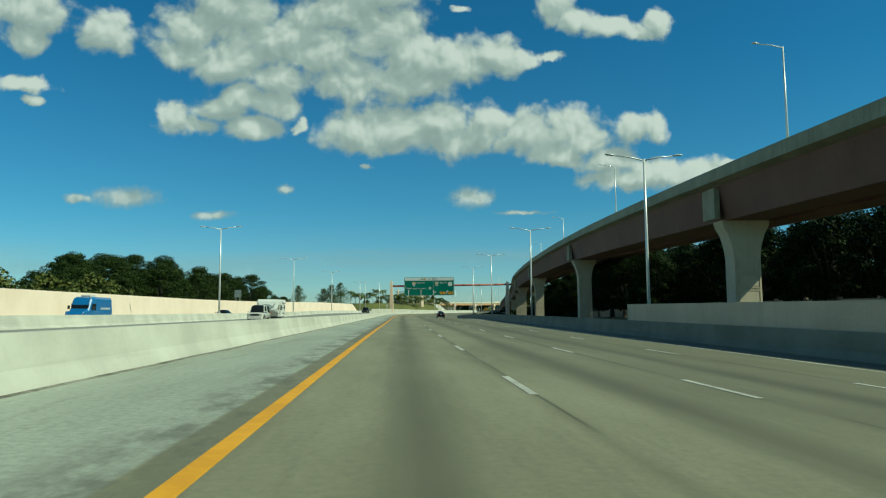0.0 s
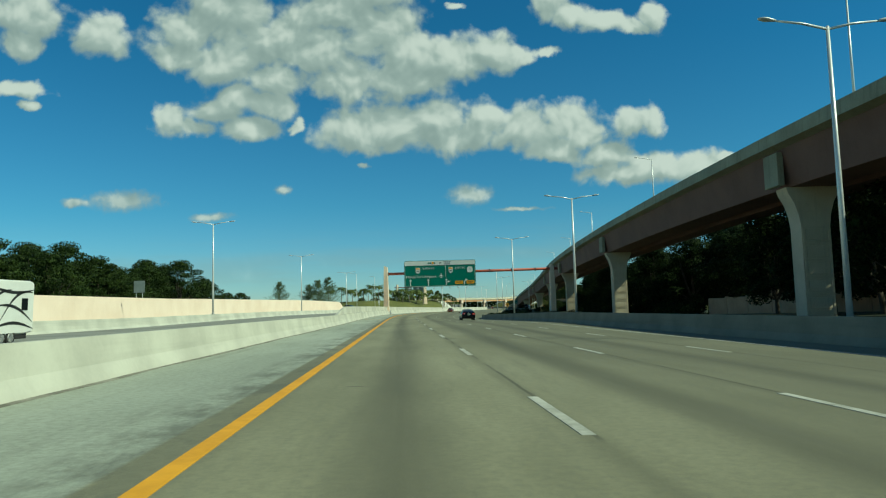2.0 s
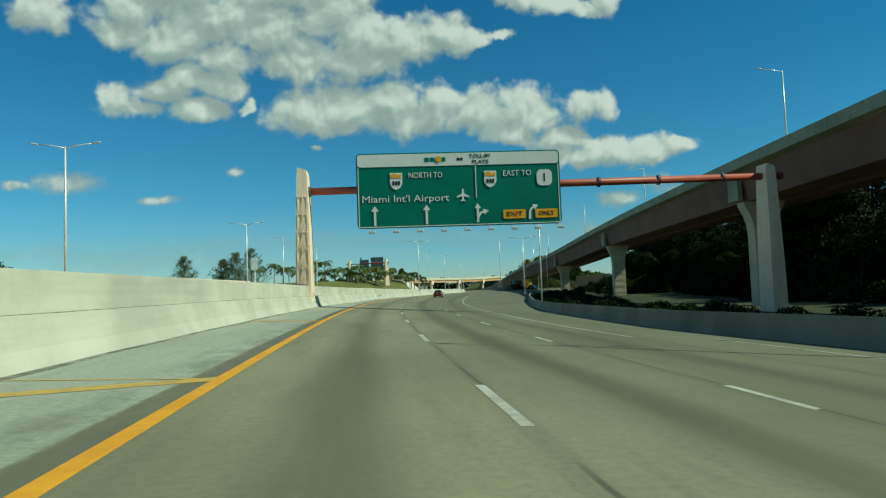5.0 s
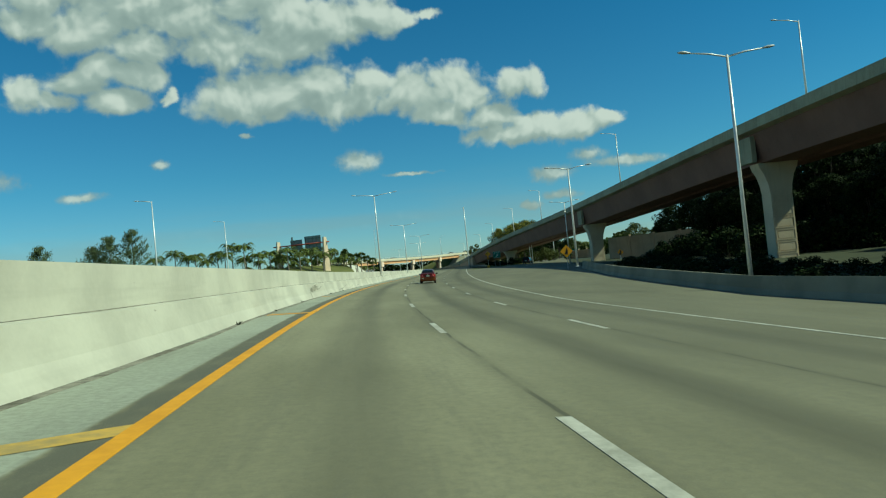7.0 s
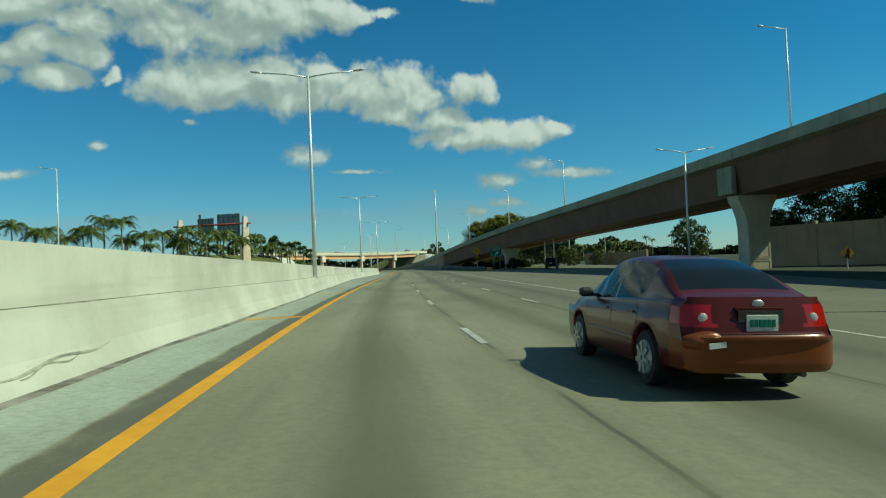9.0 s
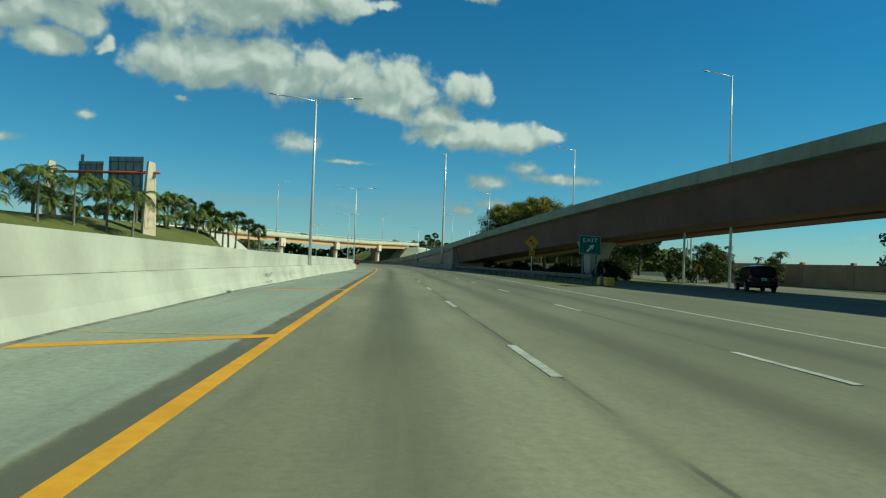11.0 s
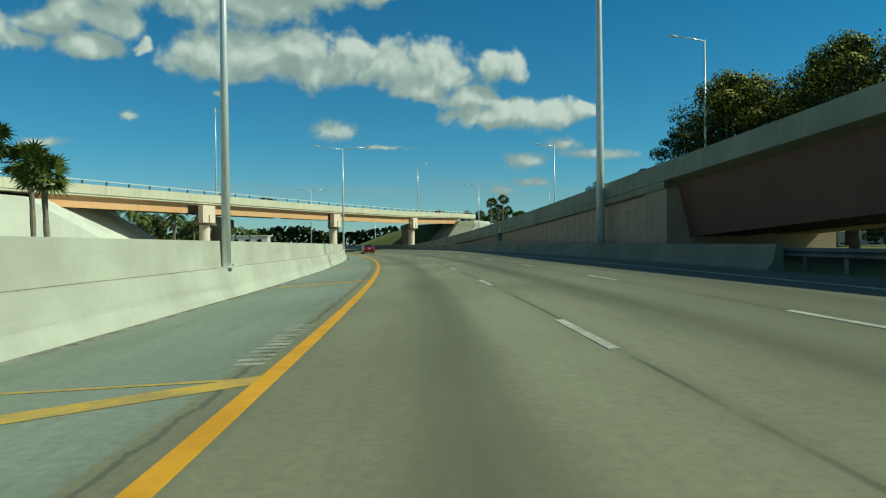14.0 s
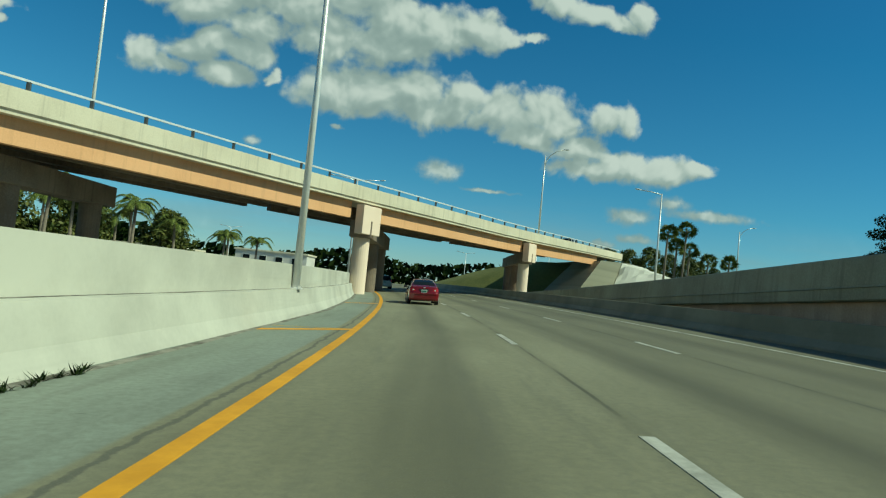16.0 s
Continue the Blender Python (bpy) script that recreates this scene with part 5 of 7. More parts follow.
def exit_sign():
    t = post_sign("exit_sign", Matrix.Translation((59.1, 409.4, 0.2)) @ Matrix.Rotation(-0.17, 4, "Z"), "green exit sign with a slanting white arrow on two dark posts", (-0.65, 0.65), 4.0, 0.1, DARK_STEEL)
    p = flat("panel", rounded(2.15, 1.75, 0.14), 0.04, GREEN_SIGN, t, Matrix.Translation((0, 0, 3.3)))
    b = bmesh.new()
    for x0, x1, z0, z1 in ((-1.0, 1.0, 0.79, 0.82), (-1.0, 1.0, -0.82, -0.79), (-1.02, -0.99, -0.8, 0.8), (0.99, 1.02, -0.8, 0.8)):
        box(b, (x1 - x0, 0.01, z1 - z0), ((x0 + x1) / 2, -0.026, (z0 + z1) / 2))
    part("border", b, WHITE_SIGN, p)
    words("EXIT", 0.52, WHITE_SIGN, Matrix.Translation((0, -0.03, 0.42)) @ FACE, p, width=1.4)
    flat("arrow", up_arrow(0.95, 0.5), 0.02, WHITE_SIGN, p, Matrix.Translation((0.05, -0.03, -0.28)) @ Matrix.Rotation(radians(45), 4, "Y"))


exit_sign()


def mile_marker():
    t = post_sign("route_marker", at_road(524.4, 13.5, 0.84) @ Matrix.Scale(0.86, 4), "tall narrow green route marker on a short post", (0,), 1.0, metal=DARK_STEEL)
    p = flat("plate", rounded(0.5, 1.6, 0.05), 0.03, GREEN_SIGN, t, Matrix.Translation((0, 0, 1.2)))
    words("NORTH", 0.17, WHITE_SIGN, Matrix.Translation((0, -0.03, 0.66)) @ FACE, p, width=0.4)
    shield = flat("shield", [(-0.17, 0.2), (0.17, 0.2), (0.18, -0.08), (0, -0.24), (-0.18, -0.08)], 0.02, WHITE_SIGN, p, Matrix.Translation((0, -0.025, 0.3)))
    flat("shield_top", [(-0.14, 0.0), (0.14, 0.0), (0.14, 0.12), (-0.14, 0.12)], 0.02, YELLOW_SIGN, shield, Matrix.Translation((0, -0.012, 0.05)))
    words("MILE", 0.17, WHITE_SIGN, Matrix.Translation((0, -0.03, -0.2)) @ FACE, p, width=0.32)
    bars(1, 0.1, 0.2, 0.04, WHITE_SIGN, Matrix.Translation((0, -0.025, -0.54)), p)


mile_marker()
t = post_sign("route_marker", at_road(196, wall_l(196) - 0.6, 1.2), "narrow grey delineator post on the median wall", (0,), 1.4)
flat("plate", rounded(0.3, 0.6, 0.04), 0.03, STEEL, t, Matrix.Translation((0, 0, 1.3)))
for s, l, z in ((176, -40.5, 0),):
    t = post_sign("back_of_sign", at_road(s, l, -1), "small grey sign above the noise wall seen from behind", (-0.5, 0.5), 7.3)
    flat("panel", rounded(1.7, 1.9, 0.08), 0.04, SIGN_BACK, t, Matrix.Translation((0, 0, 6.6)))


def far_exit_sign():
    t = post_sign("guide_sign", Matrix.Translation((93, 434, -0.2)) @ Matrix.Rotation(-0.6, 4, "Z"), "green guide sign beside the exit road", (-0.8, 0.8), 3.4)
    p = flat("panel", rounded(2.5, 1.7, 0.12), 0.05, GREEN_SIGN, t, Matrix.Translation((0, 0, 2.6)))
    bars(6, 0.2, 0.2, 0.08, WHITE_SIGN, Matrix.Translation((0, -0.04, 0.35)), p)
    bars(4, 0.2, 0.2, 0.08, WHITE_SIGN, Matrix.Translation((0, -0.04, -0.2)), p)


far_exit_sign()


# ---------------------------------------------------------------- guardrail and crash cushion
def guardrail():
    thing = empty("guardrail")
    tagged(thing, "galvanised steel guardrail on posts along the gore", "guardrail")
    line = lambda s: float(np.interp(s, [405, 415, 440, 470, 489], [16.6, 16.0, 14.7, 13.9, 13.7]))
    b = bmesh.new()
    place = lambda s, l, z: R(s, line(s) + l, z)
    sweep(b, place, 405.5, 477, 2, [(0, 0.42), (-0.07, 0.46), (-0.07, 0.52), (0, 0.57), (-0.07, 0.62), (-0.07, 0.68), (0, 0.72), (0.03, 0.72), (-0.03, 0.66), (-0.03, 0.63), (0.03, 0.57), (-0.03, 0.51), (-0.03, 0.47), (0.03, 0.42)], uv=False)
    part("rail", b, RAIL, thing)
    b = bmesh.new()
    box(b, (0.15, 0.2, 0.85), (0.16, 0, 0.3))
    first_post = part("post", b, DARK_STEEL, thing)
    for k in range(36):
        p = first_post if k == 0 else new("post", first_post.data)
        p.parent = thing
        p.matrix_world = at_road(406.0 + 1.98 * k, line(406.0 + 1.98 * k))


guardrail()


def crash_cushion():
    thing = empty("crash_cushion", at_road(403, 17.0, 0))
    tagged(thing, "yellow and black crash cushion at the guardrail's end", "crash barrier")
    for k in range(3):
        b = bmesh.new()
        box(b, (0.62, 0.7, 0.62), (0, 0, 0.31), bevel=0.1)
        part("cell", b, AMBER if k % 2 == 0 else PLASTIC, thing).location = (0, k * 0.74, 0)


crash_cushion()

# drain scuppers and litter by the wall
def weed(s, l, size):
    b = bmesh.new()
    for k in range(26):
        a, t = random.uniform(0, 6.28), random.uniform(0.2, 1.0)
        d = Vector((math.cos(a) * t, math.sin(a) * t * 1.8, random.uniform(0.15, 0.8))) * size
        n = Vector((-math.sin(a), math.cos(a), 0)) * size * 0.06
        o = Vector((random.uniform(-0.2, 0.2), random.uniform(-0.6, 0.6), 0)) * size
        b.faces.new([b.verts.new(v) for v in (o - n, o + n, o + d * 0.6 + n, o + d)])
    tagged(link("weed", b, LEAF), "small tuft of weeds at the foot of the wall", "weed").matrix_world = at_road(s, l, 0)


for k in range(7):
    weed(526.2 + 0.32 * k, wall_l(527) + 0.16 + 0.05 * (k % 3), 0.13 + 0.05 * (k % 2))
for s in (247, 254, 262, 276, 285, 381, 415):
    weed(s, wall_l(s) + 0.12, random.uniform(0.1, 0.17))


# ---------------------------------------------------------------- trees
def leaf_clump(b, centre, radius, n, size, rng, flat=0.75):
    """Small leaf sprays strewn through a lumpy ball, more of them near its skin."""
    for _ in range(n):
        d = Vector((rng.gauss(0, 1), rng.gauss(0, 1), rng.gauss(0, 1)))
        if d.length < 1e-3:
            continue
        d.normalize()
        r = radius * (0.45 + 0.55 * rng.random() ** 0.5)
        p = centre + Vector((d.x * r, d.y * r, d.z * r * flat))
        n1 = (d + 0.9 * Vector((rng.uniform(-1, 1), rng.uniform(-1, 1), rng.uniform(-0.4, 1)))).normalized()
        t = n1.orthogonal().normalized()
        t.rotate(Matrix.Rotation(rng.uniform(0, 6.28), 3, n1))
        u = n1.cross(t)
        k = size * rng.uniform(0.6, 1.35)
        b.faces.new([b.verts.new(p + v) for v in (-k * t - 0.35 * k * u, 0.1 * k * t - 0.6 * k * u, k * t + 0.1 * k * u, -0.1 * k * t + 0.6 * k * u)])


def broadleaf(m, height, spread, seed, leaves, label, group, clumps=26, per=75, size=0.34, trunk_k=0.42, flat=0.75, name="tree", tips=None):
    rng = random.Random(seed)
    thing = empty(name, m)
    tagged(thing, label, "tree", group)
    b = bmesh.new()
    top = height * trunk_k
    lean = Vector((rng.uniform(-0.4, 0.4), rng.uniform(-0.4, 0.4), 0))
    tube(b, [(0, 0, -0.3), lean * 0.4 + Vector((0, 0, top * 0.5)), lean + Vector((0, 0, top))], [0.026 * height, 0.02 * height, 0.014 * height], 8)
    spots = []
    for k in range(clumps):
        a = 2.4 * k + rng.uniform(-0.5, 0.5)
        f = (k + 0.5) / clumps
        z = height * (trunk_k * 0.9 + (0.96 - trunk_k * 0.9) * f)
        r = spread * math.sqrt(max(0.02, 1 - (2 * f - 0.75) ** 2 * 0.75)) * rng.uniform(0.35, 1.0)
        spots.append((lean + Vector((r * math.cos(a), r * math.sin(a), z)), spread * rng.uniform(0.24, 0.42)))
    for k in range(0, clumps, 3):
        c = spots[k][0]
        mid = lean + Vector((c.x * 0.4, c.y * 0.4, top + (c.z - top) * 0.35))
        tube(b, [lean + Vector((0, 0, top * rng.uniform(0.75, 1.0))), mid, c], [0.011 * height, 0.007 * height, 0.003 * height], 5)
    part("trunk", b, BARK, thing)
    b = bmesh.new()
    for c, r in spots:
        leaf_clump(b, c, r, per, size, rng, flat)
    part("crown", b, leaves, thing)
    if tips:
        b = bmesh.new()
        for c, rad in spots[int(0.62 * len(spots)):]:
            leaf_clump(b, c + Vector((0, 0, 0.3 * rad)), 0.95 * rad, int(0.7 * per), size, rng, flat)
        part("crown_top", b, tips, thing, "yellowing leaves at the top")
    return thing


def casuarina(m, height, seed):
    rng = random.Random(seed)
    thing = empty("tree", m)
    tagged(thing, "feathery grey-green pine-like tree with an uneven top", "tree", "feathery trees")
    b = bmesh.new()
    tube(b, [(0, 0, -0.3), (0.1, 0, height * 0.5), (0, 0.1, height)], [0.3, 0.18, 0.04], 8)
    part("trunk", b, BARK, thing)
    b = bmesh.new()
    for k in range(150):
        f = rng.uniform(0.1, 1.0)
        a = rng.uniform(0, 6.28)
        r = height * 0.5 * (1.1 - f) * rng.uniform(0.5, 1.0) + 0.3
        root, tip = Vector((0, 0, f * height * 0.95)), Vector((r * math.cos(a), r * math.sin(a), f * height * 0.95 + r * 0.75))
        for j in range(26):
            p = root.lerp(tip, rng.uniform(0.25, 1.0)) + Vector((rng.gauss(0, 0.22), rng.gauss(0, 0.22), rng.gauss(0, 0.2)))
            d = Vector((rng.uniform(-0.5, 0.5), rng.uniform(-0.5, 0.5), rng.uniform(-0.1, 1))).normalized() * rng.uniform(0.4, 0.9)
            n = d.orthogonal().normalized() * 0.085
            b.faces.new([b.verts.new(v) for v in (p - n, p + n, p + d)])
    part("crown", b, LEAF_PINE, thing)
    return thing


def sabal(m, height, seed, lean=0.0):
    rng = random.Random(seed)
    thing = empty("palm_tree", m)
    tagged(thing, "fan palm with a ringed trunk and a round tuft of fronds", "palm tree", "palms by the road")
    b = bmesh.new()
    top = Vector((lean * height, 0.3 * lean * height, height))
    pts = [Vector((0, 0, -0.4)), Vector((lean * height * 0.3, 0, height * 0.5)), top]
    n = 9
    rings = []
    for i in range(n + 1):
        f = i / n
        p = pts[0].lerp(pts[1], f).lerp(pts[1].lerp(pts[2], f), f)
        rings += [(p, 0.2 + 0.03 * (i % 2) - 0.03 * f)]
    tube(b, [p for p, _ in rings], [r for _, r in rings], 9)
    part("trunk", b, PALM_BARK, thing)
    b = bmesh.new()
    for k in range(46):
        a, e = rng.uniform(0, 6.28), rng.uniform(-0.75, 1.35)
        d = Vector((math.cos(a) * math.cos(e), math.sin(a) * math.cos(e), math.sin(e)))
        stalk = rng.uniform(0.75, 1.25)
        c = top + d * stalk
        side = d.cross(Vector((0, 0, 1)))
        if side.length < 0.1:
            side = Vector((1, 0, 0))
        side.normalize()
        roll = rng.uniform(-1.2, 1.2)
        side = (side * math.cos(roll) + side.cross(d) * math.sin(roll)).normalized()
        up = side.cross(d)
        w = side * 0.025
        b.faces.new([b.verts.new(v) for v in (top - w, top + w, c + w, c - w)])
        for j in range(9):
            t = radians(-80 + 20 * j)
            g = (d * math.cos(t) + side * math.sin(t)).normalized()
            tip = c + g * rng.uniform(0.9, 1.25) - Vector((0, 0, 0.22)) + up * 0.05
            q = g.cross(up) * 0.095
            b.faces.new([b.verts.new(v) for v in (c, c + g * 0.4 + q, tip, c + g * 0.4 - q)])
    part("crown", b, LEAF_PALM, thing)
    return thing


def feather_palm(m, height, seed, fronds=22, reach=3.2, trunk=0.17, label="tall palm with long drooping feathered fronds"):
    rng = random.Random(seed)
    thing = empty("palm_tree", m)
    tagged(thing, label, "palm tree", "palms by the road")
    b = bmesh.new()
    top = Vector((rng.uniform(-0.3, 0.3), rng.uniform(-0.3, 0.3), height))
    tube(b, [(0, 0, -0.4), (top.x * 0.3, top.y * 0.3, height * 0.5), top], [trunk * 1.3, trunk, trunk * 0.7], 9)
    part("trunk", b, PALM_BARK, thing)
    b = bmesh.new()
    for k in range(fronds):
        a = 2.4 * k + rng.uniform(-0.3, 0.3)
        rise = rng.uniform(0.1, 1.25)
        out = Vector((math.cos(a), math.sin(a), 0))
        side = Vector((-out.y, out.x, 0))
        length = reach * rng.uniform(0.8, 1.15)
        spine = []
        for i in range(9):
            f = i / 8
            spine.append(top + out * (length * f * (1 - 0.22 * f)) + Vector((0, 0, length * (rise * f - (0.55 + 0.55 * rise) * f * f))))
        for i in range(8):
            p, q = spine[i], spine[i + 1]
            d = (q - p)
            b.faces.new([b.verts.new(v) for v in (p - side * 0.02, p + side * 0.02, q + side * 0.02, q - side * 0.02)])
            for j in range(3):
                o = p + d * (j / 3)
                ll = 0.62 * math.sin(math.pi * min(0.97, 0.12 + 0.85 * (i + j / 3) / 8)) * reach / 2.6 + 0.08
                for sgn in (-1, 1):
                    tip = o + side * sgn * ll * 0.8 + d.normalized() * ll * 0.5 - Vector((0, 0, 0.38 * ll))
                    w = d.normalized() * 0.075
                    b.faces.new([b.verts.new(v) for v in (o - w, o + w, tip)])
    part("crown", b, LEAF_PALM, thing)
    return thing


rng = random.Random(7)
# dark woods beyond the noise wall
woods = [broadleaf(Matrix.Translation(R(150, -70, -1.8)), 15.5, 5.5, k + 1, LEAF_WOOD, "dark green broad-crowned tree in a dense wood", "left woods", clumps=40, per=380, size=0.15, trunk_k=0.3, flat=0.42) for k in range(3)]
light = broadleaf(Matrix.Translation(R(66, -66, -1.8)), 11.5, 6.5, 20, LEAF_BRIGHT, "sunlit olive-green round tree at the wood's edge", "left woods", clumps=30, per=80, size=0.4, trunk_k=0.25)
k = 0
for s in range(92, 246, 6):
    for row in range(2):
        l = -45 - 9 * row - rng.uniform(0, 6)
        h = float(np.interp(s, [90, 118, 132, 150, 180, 210, 228, 244], [4.5, 7.8, 11.0, 11.2, 10.6, 11.2, 9.2, 6.0])) + 1.8
        f = h / 15.5 * rng.uniform(0.76, 1.1) * (1 + 0.014 * (-45 - l))
        copy_thing(woods[k % 3], Matrix.Translation(R(s + rng.uniform(-3, 3), l, -1.8)) @ Matrix.Rotation(rng.uniform(0, 6.28), 4, "Z")).scale = (max(f, 0.6), max(f, 0.6), f)
        k += 1
for s, l, f in ((76, -60, 0.8), (58, -58, 0.7), (40, -55, 0.55), (88, -50, 0.72), (98, -47, 0.7), (70, -48, 0.6), (110, -46, 0.75)):
    copy_thing(light, Matrix.Translation(R(s, l, -1.8)) @ Matrix.Rotation(s, 4, "Z")).scale = (f, f, f)

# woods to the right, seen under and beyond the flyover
right = [broadleaf(Matrix.Translation(R(120, 70, -0.6)), 13, 4.8, k + 31, LEAF, "dense tree behind the flyover, its green darkened for shade", "right woods", clumps=38, per=360, size=0.16, trunk_k=0.22, flat=0.6) for k in range(3)]
k = 0
for s in list(range(52, 345, 8)):
    for row in range(2):
        l = 52 + 10 * row + rng.uniform(-2.5, 3.5) + (max(0, s - 230) * 0.12)
        f = rng.uniform(0.95, 1.3) * (0.86 if row == 0 else 1.0)
        copy_thing(right[k % 3], Matrix.Translation(R(s + rng.uniform(-3, 3), l, -0.3)) @ Matrix.Rotation(rng.uniform(0, 6.28), 4, "Z")).scale = (f, f, f)
        k += 1
for s, l, f in ((316, 57, 1.25), (322, 62, 1.4), (330, 56, 1.2), (337, 60, 1.35), (344, 57, 1.2), (350, 63, 1.4)):
    copy_thing(right[int(s) % 3], Matrix.Translation(R(s, l, -0.8)) @ Matrix.Rotation(s * 1.3, 4, "Z")).scale = (f, f, f)
for s in range(346, 392, 7):
    for row in range(2):
        f = rng.uniform(0.8, 1.05) * (1.0 + 0.12 * row) * (1.0 if s < 375 else 0.62)
        copy_thing(right[k % 3], Matrix.Translation(R(s + rng.uniform(-3, 3), 56 + 9 * row + rng.uniform(-2, 3), -0.8)) @ Matrix.Rotation(rng.uniform(0, 6.28), 4, "Z")).scale = (f, f, f)
        k += 1
for s, l, f in ((101, 40, 0.8), (107, 42, 0.9), (112, 40, 0.92), (118, 41, 0.95), (123, 40, 0.9), (128, 42, 0.95), (134, 41, 0.85), (40, 45, 0.55), (52, 44, 0.6), (70, 45, 0.5), (84, 44.5, 0.62), (100, 45, 0.5), (200, 47, 0.6), (214, 48, 0.62), (228, 48.5, 0.55), (244, 50, 0.6), (262, 50, 0.55), (20, 44, 0.6), (5, 44, 0.62)):
    copy_thing(right[int(s) % 3], Matrix.Translation(R(s, l, -0.3)) @ Matrix.Rotation(s, 4, "Z")).scale = (f, f, f)
hedge = broadleaf(Matrix.Translation(R(428, 25, -0.1)), 2.0, 1.5, 91, LEAF, "low hedge bush under the flyover in shade-darkened green", "hedge bushes", clumps=16, per=110, size=0.1, trunk_k=0.15, name="bush")
for s, l, f in ((426, 21.5, 0.75), (429.5, 21.2, 0.95), (433, 20.8, 0.8), (437, 21, 0.7), (424, 24.5, 0.9), (431, 27.5, 1.1), (436, 24, 1.0), (441, 23.5, 0.9), (446, 25, 1.2), (452, 23, 1.0), (458, 22, 1.1), (464, 23, 1.3), (470, 21.5, 1.0), (476, 21, 1.2), (440, 29, 1.3), (450, 30, 1.4), (460, 28, 1.4)):
    copy_thing(hedge, Matrix.Translation(R(s, l, -0.1)) @ Matrix.Rotation(s, 4, "Z")).scale = (f, f, f * 0.62)
for s in range(246, 322, 3):
    f = rng.uniform(1.0, 1.5)
    copy_thing(hedge, Matrix.Translation(R(s + rng.uniform(-1, 1), fly_l(s) + 14.5 + rng.uniform(-1.2, 1.5), -0.4)) @ Matrix.Rotation(s, 4, "Z")).scale = (f, f, f)
for s in range(166, 250, 3):
    f = rng.uniform(1.0, 1.4)
    copy_thing(hedge, Matrix.Translation(R(s + rng.uniform(-1, 1), 46.5 + rng.uniform(-1.0, 1.0), -0.4)) @ Matrix.Rotation(s, 4, "Z")).scale = (f, f, f)
for s in range(244, 316, 6):
    f = rng.uniform(0.62, 0.8)
    copy_thing(right[s % 3], Matrix.Translation(R(s + rng.uniform(-2, 2), fly_l(s) + 18 + rng.uniform(-1.5, 2.5), -0.4)) @ Matrix.Rotation(s * 2.1, 4, "Z")).scale = (f, f, f)
for s in range(150, 312, 4):
    for row in range(2):
        f = rng.uniform(0.45, 0.75)
        copy_thing(hedge, Matrix.Translation(R(s + rng.uniform(-1.5, 1.5), edge_l(s) + 2.4 + 5 * row + rng.uniform(0, 2.5), -0.15)) @ Matrix.Rotation(s + row, 4, "Z")).scale = (f * 1.5, f * 1.5, f)
for s in range(296, 336, 4):
    for l in (41.5, 45.5, 50.0):
        f = rng.uniform(1.3, 1.9)
        copy_thing(hedge, Matrix.Translation(R(s + rng.uniform(-1.5, 1.5), l + rng.uniform(-1.5, 1.5), -0.4)) @ Matrix.Rotation(s + l, 4, "Z")).scale = (f, f, f)
for s, l, f in ((321, 36.5, 0.8), (318, 35, 0.7), (323, 37.5, 0.8), (314, 35.5, 0.7)):
    copy_thing(hedge, Matrix.Translation(R(s, l, -0.2)) @ Matrix.Rotation(s, 4, "Z")).scale = (f, f, f)
for s in (311, 317, 323, 330, 334):
    f = rng.uniform(0.62, 0.75)
    copy_thing(right[s % 3], Matrix.Translation(R(s, 50 + rng.uniform(-1.5, 1.5), -0.4)) @ Matrix.Rotation(s * 1.9, 4, "Z")).scale = (f, f, f)
# trees beyond the exit and behind the ramp
beyond = broadleaf(Matrix.Translation(R(430, 62, -1.0)), 9.5, 4.2, 60, LEAF_BRIGHT, "olive-green tree beside the exit road", "exit trees", clumps=28, per=130, size=0.25, trunk_k=0.2)
for s, l, f in ((492, 46, 0.7), (505, 58, 0.9), (520, 55, 0.8), (540, 60, 0.9)):
    copy_thing(beyond, Matrix.Translation(R(s, l, -1.0)) @ Matrix.Rotation(s * 1.7, 4, "Z")).scale = (f, f, f)
for x, y, f in ((109, 441, 0.75), (116, 446, 0.7)):
    copy_thing(right[int(x) % 3], Matrix.Translation((x, y, -1.2)) @ Matrix.Rotation(x * 1.7, 4, "Z")).scale = (f, f, f * 0.4)
for x, y, f in ((74, 411, 0.46), (77, 413, 0.4), (72.5, 414, 0.36), (80, 409, 0.34)):
    copy_thing(beyond, Matrix.Translation((x, y, -0.1)) @ Matrix.Rotation(x * 2.3, 4, "Z")).scale = (f, f, f)
gold = broadleaf(Matrix.Translation((93, 490, -1.0)), 17.5, 5.6, 71, LEAF_WOOD, "tall tree with yellowing crown behind the ramp", "ramp trees", clumps=44, per=420, size=0.12, trunk_k=0.35, flat=0.6, tips=LEAF_YELLOW)
for x, y, f in ((101, 500, 1.08), (108, 500, 1.0), (99, 478, 0.85), (88, 497, 0.92), (95, 503, 1.0)):
    copy_thing(gold, Matrix.Translation((x, y, -1)) @ Matrix.Rotation(x, 4, "Z")).scale = (f, f, f)
for x, y, h, sp in ((91, 500, 14.5, 3.6), (108, 505, 17, 4.6), (97, 514, 13, 3.4), (105.5, 530, 18, 3.8), (110, 532, 21, 4.2), (115, 530, 21, 4.6), (101, 531, 12.5, 3.0), (119, 578, 15.4, 3.6), (112, 515, 19, 4.6), (100, 470, 14, 4.4), (96, 455, 12, 4)):
    broadleaf(Matrix.Translation((x, y, -1)), h, sp, int(x * 3 + y), LEAF, "dark open-crowned tree behind the ramp", "ramp trees", clumps=26, per=300, size=0.13, trunk_k=0.45, flat=0.55)
